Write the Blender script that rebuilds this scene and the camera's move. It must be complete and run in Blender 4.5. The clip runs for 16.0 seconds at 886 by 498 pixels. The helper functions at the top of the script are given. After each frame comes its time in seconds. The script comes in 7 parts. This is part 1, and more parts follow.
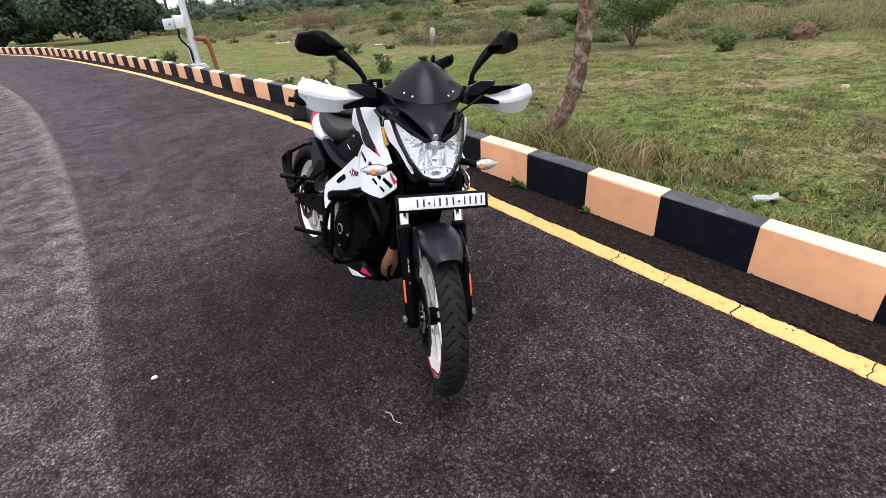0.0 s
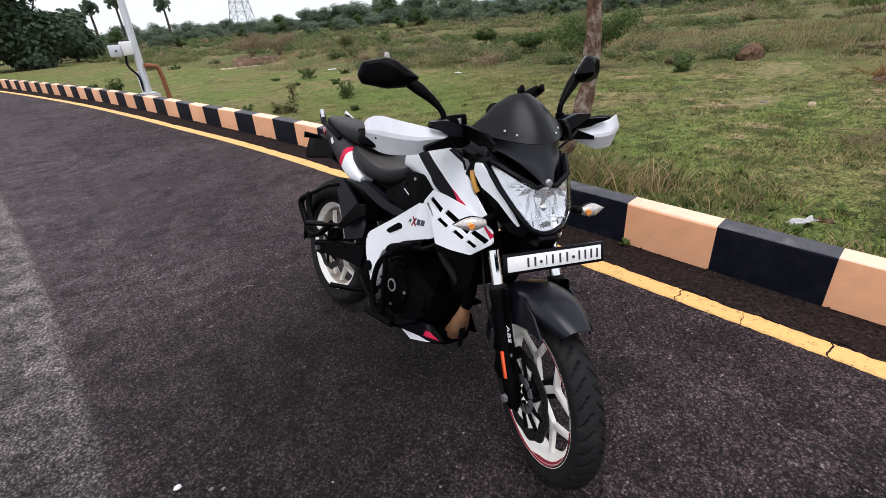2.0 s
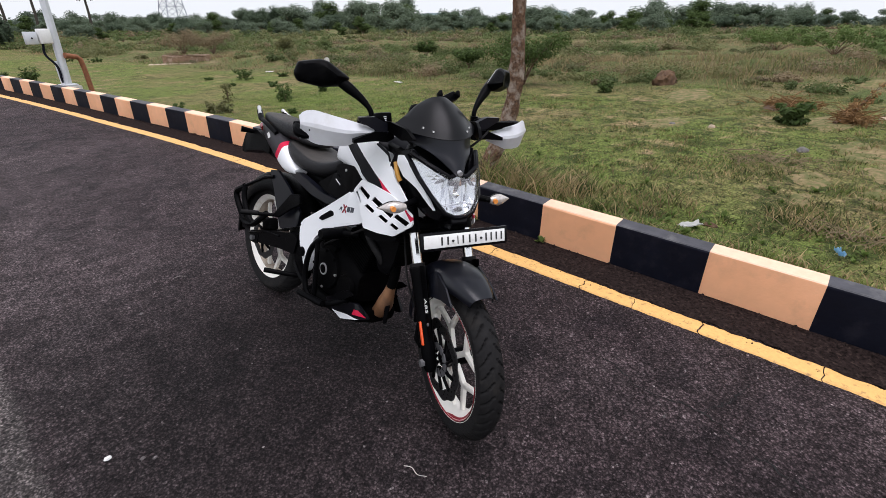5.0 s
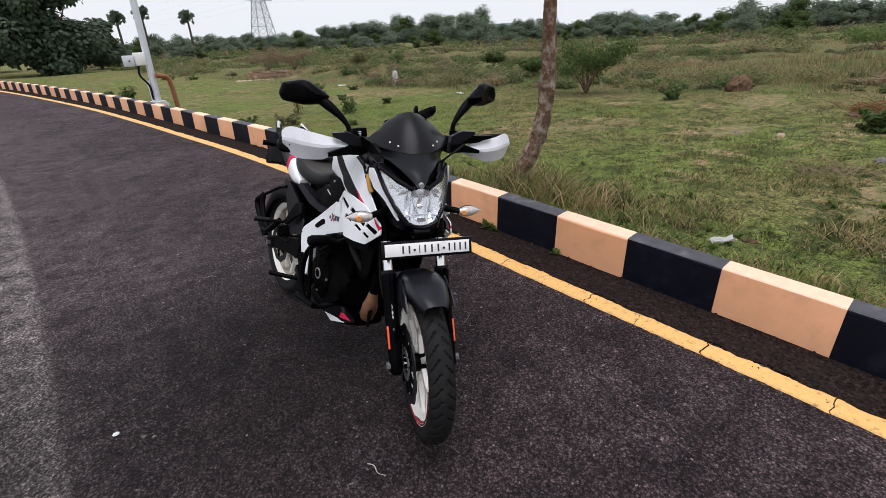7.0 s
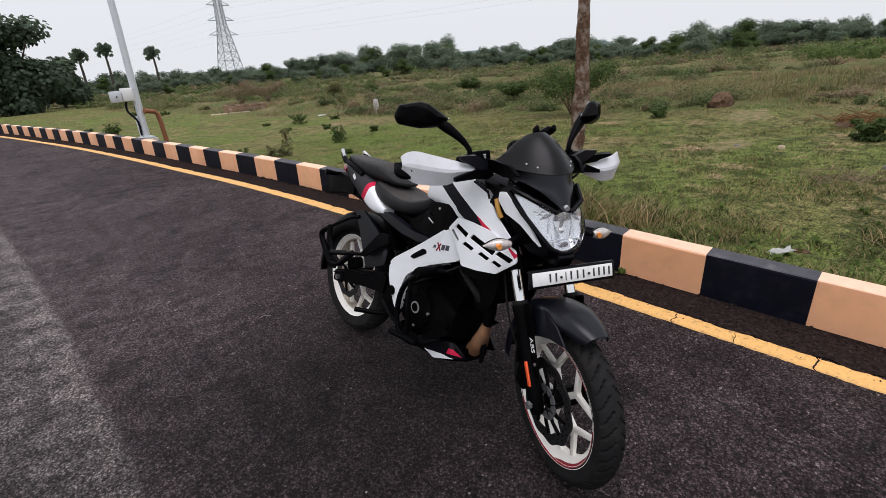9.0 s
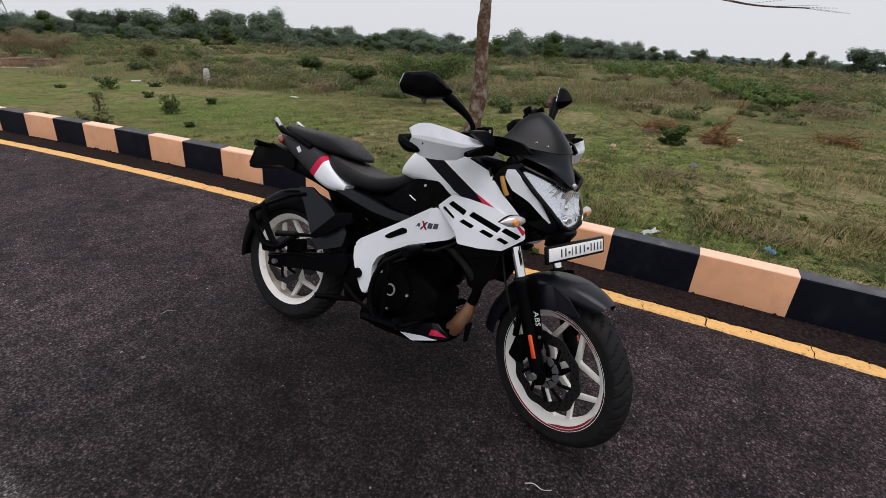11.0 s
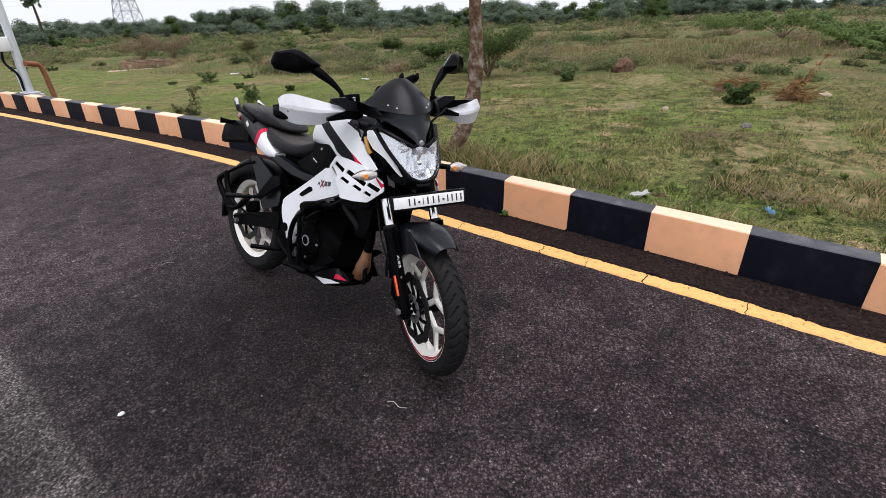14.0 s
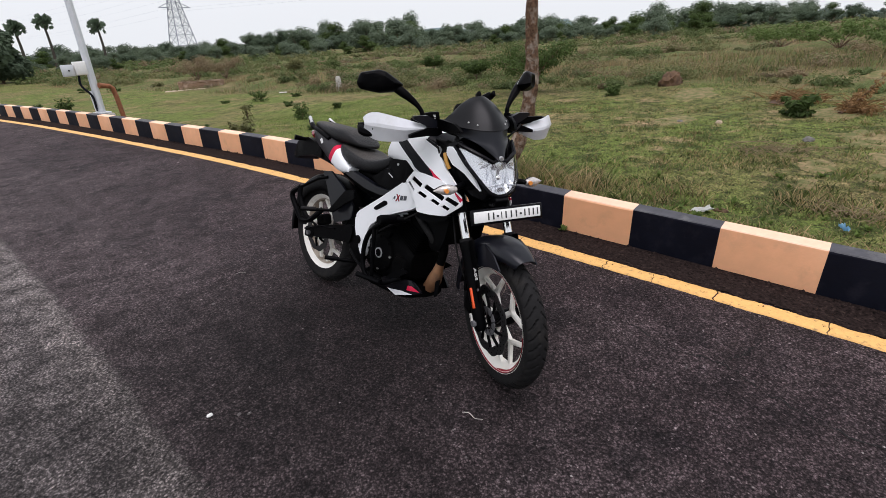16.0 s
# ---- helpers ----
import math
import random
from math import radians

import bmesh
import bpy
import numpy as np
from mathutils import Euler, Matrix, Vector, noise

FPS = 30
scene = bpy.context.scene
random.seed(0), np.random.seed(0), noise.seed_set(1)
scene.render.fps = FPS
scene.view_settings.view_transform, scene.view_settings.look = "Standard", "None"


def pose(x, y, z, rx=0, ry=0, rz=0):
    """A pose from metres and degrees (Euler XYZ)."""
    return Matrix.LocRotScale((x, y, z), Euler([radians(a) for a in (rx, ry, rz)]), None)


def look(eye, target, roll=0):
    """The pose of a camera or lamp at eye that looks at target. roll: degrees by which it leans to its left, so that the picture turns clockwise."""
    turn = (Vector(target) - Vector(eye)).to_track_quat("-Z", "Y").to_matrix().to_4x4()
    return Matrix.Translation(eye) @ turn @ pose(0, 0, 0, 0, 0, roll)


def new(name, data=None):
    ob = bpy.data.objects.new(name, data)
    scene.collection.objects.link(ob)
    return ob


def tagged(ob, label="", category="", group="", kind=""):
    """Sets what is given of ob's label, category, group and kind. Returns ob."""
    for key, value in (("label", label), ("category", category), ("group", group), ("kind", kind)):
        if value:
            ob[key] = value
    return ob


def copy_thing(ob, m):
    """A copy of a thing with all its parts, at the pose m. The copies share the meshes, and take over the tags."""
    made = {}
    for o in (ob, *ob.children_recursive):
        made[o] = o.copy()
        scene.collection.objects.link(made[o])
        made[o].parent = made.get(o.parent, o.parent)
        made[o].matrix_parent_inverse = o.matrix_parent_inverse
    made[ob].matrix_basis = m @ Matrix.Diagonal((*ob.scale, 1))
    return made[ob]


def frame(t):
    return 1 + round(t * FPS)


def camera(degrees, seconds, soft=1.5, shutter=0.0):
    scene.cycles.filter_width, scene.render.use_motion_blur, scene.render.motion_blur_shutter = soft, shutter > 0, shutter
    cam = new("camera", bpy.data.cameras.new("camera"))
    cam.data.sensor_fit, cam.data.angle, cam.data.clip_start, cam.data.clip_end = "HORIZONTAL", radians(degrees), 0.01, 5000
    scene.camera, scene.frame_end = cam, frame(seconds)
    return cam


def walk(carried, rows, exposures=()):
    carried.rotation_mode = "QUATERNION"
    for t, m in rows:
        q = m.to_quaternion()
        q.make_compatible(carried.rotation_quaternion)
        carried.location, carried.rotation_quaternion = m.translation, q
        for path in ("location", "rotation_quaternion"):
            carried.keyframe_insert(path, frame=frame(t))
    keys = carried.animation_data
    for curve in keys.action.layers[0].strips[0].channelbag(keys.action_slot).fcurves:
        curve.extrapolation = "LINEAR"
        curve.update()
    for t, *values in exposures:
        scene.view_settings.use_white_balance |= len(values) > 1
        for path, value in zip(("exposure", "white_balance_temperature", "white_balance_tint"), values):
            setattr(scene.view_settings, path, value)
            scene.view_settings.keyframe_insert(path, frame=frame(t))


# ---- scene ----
cam = camera(84.5, 16.0, soft=0.75)
# the road is a plane with a slight fall; GROUND turns road coordinates (x across, y along the kerb) to the upright world
GROUND = Vector((0.0333, 0.0298, 0.999)).rotation_difference(Vector((0, 0, 1))).to_matrix().to_4x4()
PATH = [
    (0, (0.011, 0.026, 1.437), (1.008, 1.405, 0.444), -4.9),
    (0.5, (-0.056, 0.120, 1.446), (0.952, 1.518, 0.492), -4.7),
    (1, (-0.115, 0.217, 1.441), (0.940, 1.589, 0.502), -3.8),
    (1.5, (-0.115, 0.378, 1.426), (0.996, 1.706, 0.486), -4.2),
    (2, (-0.132, 0.579, 1.444), (1.035, 1.861, 0.508), -4.6),
    (2.5, (-0.235, 0.732, 1.441), (1.026, 1.921, 0.504), -3.3),
    (3, (-0.337, 0.807, 1.442), (1.009, 1.902, 0.508), -0.9),
    (3.5, (-0.358, 0.778, 1.423), (1.084, 1.747, 0.494), 2.0),
    (4, (-0.345, 0.717, 1.436), (1.124, 1.669, 0.532), 1.9),
    (4.2, (-0.316, 0.670, 1.451), (1.139, 1.646, 0.551), 1.4),
    (6.3, (-0.172, 0.044, 1.459), (1.030, 1.311, 0.548), -1.3),
    (6.5, (-0.110, 0.054, 1.466), (1.090, 1.332, 0.568), -1.7),
    (7, (-0.050, 0.080, 1.478), (1.118, 1.406, 0.606), -2.6),
    (7.5, (-0.047, 0.104, 1.480), (1.086, 1.473, 0.629), -3.7),
    (8, (-0.133, 0.185, 1.474), (1.013, 1.560, 0.649), -3.4),
    (8.2, (-0.220, 0.251, 1.473), (0.935, 1.626, 0.662), -3.1),
    (10.3, (-0.506, 0.976, 1.458), (1.036, 1.897, 0.648), -2.2),
    (10.5, (-0.586, 1.016, 1.447), (0.990, 1.874, 0.632), -0.2),
    (11, (-0.670, 1.048, 1.416), (0.958, 1.779, 0.582), 4.1),
    (11.5, (-0.676, 0.977, 1.430), (0.952, 1.694, 0.583), 4.6),
    (12, (-0.609, 0.765, 1.452), (0.974, 1.548, 0.579), 2.1),
    (12.5, (-0.570, 0.564, 1.448), (0.950, 1.434, 0.545), -0.9),
    (13, (-0.598, 0.444, 1.452), (0.878, 1.392, 0.554), -2.0),
    (13.5, (-0.622, 0.302, 1.449), (0.823, 1.296, 0.551), -1.3),
    (14, (-0.468, 0.175, 1.448), (0.931, 1.211, 0.525), -1.7),
    (14.5, (-0.424, 0.126, 1.455), (0.930, 1.212, 0.522), -3.3),
    (15, (-0.480, 0.166, 1.467), (0.852, 1.294, 0.554), -4.2),
    (15.5, (-0.546, 0.221, 1.477), (0.783, 1.379, 0.597), -3.8),
    (16, (-0.599, 0.283, 1.467), (0.734, 1.446, 0.602), -3.1),
]
walk(cam, [(t, GROUND @ look(eye, target, roll)) for t, eye, target, roll in PATH],
     exposures=[(0.0, 0.52, 5860, 20), (0.5, 0.46, 5860, 20), (1.0, 0.22, 5870, 20), (2.0, 0.24, 5880, 20), (4.0, 0.14, 5900, 20), (7.0, 0.02, 5930, 20), (8.0, -0.08, 5980, 20), (10.5, -0.20, 5980, 20), (11.0, -0.27, 5980, 20), (11.5, -0.18, 5980, 20), (12.5, 0.24, 5950, 20), (13.0, 0.14, 5950, 20), (14.0, 0.17, 5920, 20), (14.5, 0.38, 5900, 20), (15.0, 0.30, 5920, 20), (16.0, 0.0, 5980, 20)])

# ---- world, sun, exposure ----
world = bpy.data.worlds.new("overcast_sky")
scene.world = world
world.use_nodes = True
wn, wl = world.node_tree.nodes, world.node_tree.links
sky = wn.new("ShaderNodeTexSky")
sky.sky_type, sky.sun_disc = "NISHITA", False
sky.sun_elevation, sky.sun_rotation = radians(78), radians(216)
sky.air_density, sky.dust_density, sky.ozone_density = 1.0, 6.0, 1.0
cloud = wn.new("ShaderNodeMix")
cloud.data_type = "RGBA"
cloud.inputs[0].default_value = 0.9
cloud.inputs[7].default_value = (7.6, 7.8, 7.15, 1)
wl.new(sky.outputs[0], cloud.inputs[6])
background = wn["Background"]
wl.new(cloud.outputs[2], background.inputs[0])
background.inputs[1].default_value = 0.124

sun_data = bpy.data.lights.new("sun", "SUN")
sun_data.energy, sun_data.angle, sun_data.color = 2.3, radians(45), (1.0, 0.95, 0.88)
sun = new("sun", sun_data)
sun.matrix_world = look((-1.6, -2.2, 13), (0, 0, 0))


# ---- materials ----
def shade(name, color, rough=0.5, metal=0.0, vary=0.15, scale=30.0, bump=0.0, bump_scale=200.0, coat=0.0, second=None, amount=0.5, spot_scale=4.0, per_piece=0.0, spec=0.5):
    """A surface: base colour varied at two scales, a second colour in patches (stains, wear, dust), fine relief."""
    m = bpy.data.materials.new(name)
    m.use_nodes = True
    n, l = m.node_tree.nodes, m.node_tree.links
    b = n["Principled BSDF"]
    co = n.new("ShaderNodeTexCoord")
    fine = n.new("ShaderNodeTexNoise")
    fine.inputs["Scale"].default_value, fine.inputs["Detail"].default_value = scale, 6
    l.new(co.outputs["Object"], fine.inputs["Vector"])
    hsv = n.new("ShaderNodeHueSaturation")
    span = n.new("ShaderNodeMapRange")
    span.inputs[1].default_value, span.inputs[2].default_value = 0.25, 0.75
    span.inputs[3].default_value, span.inputs[4].default_value = 1 - vary, 1 + vary
    l.new(fine.outputs[0], span.inputs[0])
    l.new(span.outputs[0], hsv.inputs["Value"])
    hsv.inputs["Color"].default_value = (*color, 1)
    out = hsv.outputs[0]
    if second:
        big = n.new("ShaderNodeTexNoise")
        big.inputs["Scale"].default_value, big.inputs["Detail"].default_value, big.inputs["Roughness"].default_value = spot_scale, 8, 0.65
        l.new(co.outputs["Object"], big.inputs["Vector"])
        ramp = n.new("ShaderNodeMapRange")
        ramp.inputs[1].default_value, ramp.inputs[2].default_value = 0.62 - 0.3 * amount, 0.78 - 0.3 * amount
        l.new(big.outputs[0], ramp.inputs[0])
        mix = n.new("ShaderNodeMix")
        mix.data_type = "RGBA"
        l.new(ramp.outputs[0], mix.inputs[0])
        l.new(out, mix.inputs[6])
        mix.inputs[7].default_value = (*second, 1)
        out = mix.outputs[2]
    if per_piece:
        info = n.new("ShaderNodeNewGeometry") if per_piece < 0 else n.new("ShaderNodeObjectInfo")
        r = n.new("ShaderNodeMapRange")
        r.inputs[3].default_value, r.inputs[4].default_value = 1 - abs(per_piece), 1 + abs(per_piece)
        l.new(info.outputs["Random Per Island" if per_piece < 0 else "Random"], r.inputs[0])
        h2 = n.new("ShaderNodeHueSaturation")
        l.new(out, h2.inputs["Color"])
        l.new(r.outputs[0], h2.inputs["Value"])
        out = h2.outputs[0]
    l.new(out, b.inputs["Base Color"])
    b.inputs["Metallic"].default_value = metal
    b.inputs["Specular IOR Level"].default_value = spec
    rr = n.new("ShaderNodeMapRange")
    rr.inputs[3].default_value, rr.inputs[4].default_value = max(0.02, rough * 0.85), min(1, rough * 1.15)
    l.new(fine.outputs[0], rr.inputs[0])
    l.new(rr.outputs[0], b.inputs["Roughness"])
    if coat:
        b.inputs["Coat Weight"].default_value, b.inputs["Coat Roughness"].default_value = coat, 0.08
    if bump:
        grain = n.new("ShaderNodeTexNoise")
        grain.inputs["Scale"].default_value, grain.inputs["Detail"].default_value = bump_scale, 4
        l.new(co.outputs["Object"], grain.inputs["Vector"])
        bp = n.new("ShaderNodeBump")
        bp.inputs["Strength"].default_value, bp.inputs["Distance"].default_value = bump, 0.004
        l.new(grain.outputs[0], bp.inputs["Height"])
        l.new(bp.outputs[0], b.inputs["Normal"])
    return m


def asphalt():
    """Rough dark asphalt with pale chips; beyond a ragged edge it turns to the older, lighter, dusty lane."""
    m = bpy.data.materials.new("asphalt")
    m.use_nodes = True
    n, l = m.node_tree.nodes, m.node_tree.links
    b = n["Principled BSDF"]
    co = n.new("ShaderNodeTexCoord")

    def tex(kind, scale, detail=5.0, rough=0.55):
        t = n.new(kind)
        t.inputs["Scale"].default_value = scale
        if kind == "ShaderNodeTexNoise":
            t.inputs["Detail"].default_value, t.inputs["Roughness"].default_value = detail, rough
        l.new(co.outputs["Object"], t.inputs["Vector"])
        return t

    def span(src, a, b_, c=0.0, d=1.0):
        r = n.new("ShaderNodeMapRange")
        for i, v in enumerate((a, b_, c, d)):
            r.inputs[i + 1].default_value = v
        l.new(src, r.inputs[0])
        return r.outputs[0]

    def calc(op, p, q):
        k = n.new("ShaderNodeMath")
        k.operation = op
        for i, v in enumerate((p, q)):
            if isinstance(v, (int, float)):
                k.inputs[i].default_value = v
            else:
                l.new(v, k.inputs[i])
        return k.outputs[0]

    def blend(f, p, q):
        x = n.new("ShaderNodeMix")
        x.data_type = "RGBA"
        l.new(f, x.inputs[0])
        for i, v in ((6, p), (7, q)):
            if isinstance(v, tuple):
                x.inputs[i].default_value = (*v, 1)
            else:
                l.new(v, x.inputs[i])
        return x.outputs[2]

    chips, small, stones, sand = tex("ShaderNodeTexVoronoi", 55), tex("ShaderNodeTexVoronoi", 130), tex("ShaderNodeTexVoronoi", 98), tex("ShaderNodeTexVoronoi", 210)
    wob, mid, big = tex("ShaderNodeTexNoise", 55, 6, 0.7), tex("ShaderNodeTexNoise", 6, 8, 0.65), tex("ShaderNodeTexNoise", 0.8, 9, 0.6)
    blot = tex("ShaderNodeTexNoise", 2.6, 10, 0.72)
    lumps = tex("ShaderNodeTexNoise", 19, 5, 0.6)
    # stones are uneven in shape and size
    warp = n.new("ShaderNodeVectorMath")
    warp.operation = "MULTIPLY_ADD"
    l.new(wob.outputs["Color"], warp.inputs[0])
    warp.inputs[1].default_value = (0.022, 0.022, 0.022)
    l.new(co.outputs["Object"], warp.inputs[2])
    for t in (chips, stones, small):
        l.new(warp.outputs[0], t.inputs["Vector"])
    masks = []
    for t, lo in ((chips, 0.88), (small, 0.70)):
        sel = n.new("ShaderNodeSeparateColor")
        l.new(t.outputs["Color"], sel.inputs[0])
        masks.append(calc("MULTIPLY", span(sel.outputs[0], lo, 1.0), span(t.outputs["Distance"], 0.22, 0.42, 1, 0)))
    # every stone of the aggregate has a tone of its own, in a dark binder
    sel = n.new("ShaderNodeSeparateColor")
    l.new(stones.outputs["Color"], sel.inputs[0])
    binder = span(stones.outputs["Distance"], 0.30, 0.60, 1.0, 0.30)
    tone = calc("MULTIPLY", span(sel.outputs[1], 0.0, 1.0, 0.55, 1.6), binder)
    sel = n.new("ShaderNodeSeparateColor")
    l.new(sand.outputs["Color"], sel.inputs[0])
    tone = calc("MULTIPLY", tone, span(sel.outputs[2], 0.0, 1.0, 0.45, 1.6))
    sep = n.new("ShaderNodeSeparateXYZ")
    l.new(co.outputs["Object"], sep.inputs[0])
    # ragged edge of the old lane, about a third of a metre left of the middle
    # the edge swings with the bend of the road
    run = calc("ABSOLUTE", calc("SUBTRACT", sep.outputs[1], 2.2), 0.0)
    swing = calc("MINIMUM", calc("DIVIDE", calc("MULTIPLY", run, run), 152.0), calc("MULTIPLY", run, 0.12))
    edge = calc("ADD", calc("ADD", sep.outputs[0], swing), calc("MULTIPLY", sep.outputs[1], -0.045))
    edge = calc("ADD", edge, calc("MULTIPLY", calc("SUBTRACT", mid.outputs[0], 0.5), 0.18))
    edge = calc("ADD", edge, calc("MULTIPLY", calc("SUBTRACT", wob.outputs[0], 0.5), 0.16))
    old = span(edge, -0.34, -0.37)
    rim = calc("MULTIPLY", old, span(edge, -0.58, -0.40, 0.0, 0.85))
    dark = blend(span(big.outputs[0], 0.40, 0.68, 0.0, 0.9), (0.057, 0.0405, 0.0435), (0.1045, 0.078, 0.081))
    dark = blend(span(blot.outputs[0], 0.51, 0.60, 0.0, 0.7), dark, (0.027, 0.0205, 0.0235))
    # road dust blown over from the old lane
    dark = blend(calc("MULTIPLY", span(edge, 1.0, -0.25, 0.0, 0.62), span(mid.outputs[0], 0.30, 0.62, 0.35, 1.0)), dark, (0.132, 0.105, 0.107))
    dark = blend(calc("MULTIPLY", masks[0], 0.9), dark, (0.30, 0.25, 0.25))
    dark = blend(calc("MULTIPLY", masks[1], 0.85), dark, (0.21, 0.175, 0.172))
    grey = blend(span(mid.outputs[0], 0.35, 0.65), (0.110, 0.096, 0.094), (0.195, 0.171, 0.166))
    grey = blend(calc("MULTIPLY", rim, span(wob.outputs[0], 0.38, 0.62, 0.35, 0.95)), grey, (0.33, 0.288, 0.272))
    grey = blend(calc("MULTIPLY", masks[0], 0.6), grey, (0.27, 0.25, 0.25))
    col = blend(calc("MULTIPLY", old, 0.85), dark, grey)
    # soft shade under and beside the motorcycle, put into the asphalt's colour
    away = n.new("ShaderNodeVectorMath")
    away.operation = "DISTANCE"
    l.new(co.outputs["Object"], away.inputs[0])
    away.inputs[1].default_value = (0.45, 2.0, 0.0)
    bike_shade = span(calc("ADD", away.outputs["Value"], calc("MULTIPLY", blot.outputs[0], 0.8)), 0.75, 1.95, 0.44, 1.22)
    hsv = n.new("ShaderNodeHueSaturation")
    l.new(col, hsv.inputs["Color"])
    grain = calc("MULTIPLY", tone, span(wob.outputs[0], 0.36, 0.64, 0.95, 1.6))
    # shade in scattered pits of lost stones is put into the colour
    pits = n.new("ShaderNodeSeparateColor")
    l.new(chips.outputs["Color"], pits.inputs[0])
    pit = calc("MULTIPLY", span(pits.outputs[1], 0.88, 0.92), span(chips.outputs["Distance"], 0.30, 0.45, 1, 0))
    grain = calc("MULTIPLY", grain, span(pit, 0.0, 1.0, 1.0, 0.35))
    patchy = calc("MULTIPLY", span(mid.outputs[0], 0.32, 0.68, 0.62, 1.45), span(lumps.outputs[0], 0.33, 0.67, 0.84, 1.18))
    l.new(calc("MULTIPLY", calc("MULTIPLY", bike_shade, grain), patchy), hsv.inputs["Value"])
    l.new(hsv.outputs[0], b.inputs["Base Color"])
    b.inputs["Roughness"].default_value = 0.7
    b.inputs["Specular IOR Level"].default_value = 0.14
    bump = n.new("ShaderNodeBump")
    bump.inputs["Strength"].default_value, bump.inputs["Distance"].default_value = 1.0, 0.018
    l.new(calc("ADD", calc("SUBTRACT", wob.outputs[0], calc("MULTIPLY", stones.outputs["Distance"], 1.2)), lumps.outputs[0]), bump.inputs["Height"])
    l.new(bump.outputs[0], b.inputs["Normal"])
    return m


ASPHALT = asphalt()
LINE_PAINT = shade("yellow_line_paint", (0.74, 0.42, 0.13), 0.6, vary=0.12, scale=60, bump=0.5, bump_scale=120, second=(0.24, 0.14, 0.06), amount=0.2, spot_scale=38)
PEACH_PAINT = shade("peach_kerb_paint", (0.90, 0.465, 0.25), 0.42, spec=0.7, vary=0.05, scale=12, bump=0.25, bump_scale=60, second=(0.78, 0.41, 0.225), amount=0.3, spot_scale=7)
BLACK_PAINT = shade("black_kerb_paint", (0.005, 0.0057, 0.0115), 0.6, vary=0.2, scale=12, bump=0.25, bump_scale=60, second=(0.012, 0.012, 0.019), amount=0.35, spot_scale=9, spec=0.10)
# kerb tops: settled dust and the sky's light on them, both in the colour
PEACH_TOP = shade("skylit_dusty_peach_top", (0.84, 0.55, 0.385), 0.7, spec=0.3, vary=0.08, scale=14, bump=0.3, bump_scale=60, second=(0.80, 0.50, 0.34), amount=0.4, spot_scale=9)
BLACK_TOP = shade("skylit_dusty_black_top", (0.058, 0.058, 0.066), 0.7, vary=0.3, scale=14, bump=0.3, bump_scale=60, second=(0.11, 0.108, 0.11), amount=0.45, spot_scale=8, spec=0.3)
DIRT = shade("dark_gutter_dirt", (0.017, 0.0115, 0.0105), 0.95, spec=0.05, vary=0.9, scale=70, bump=1.0, bump_scale=110, second=(0.055, 0.038, 0.032), amount=0.22, spot_scale=45)


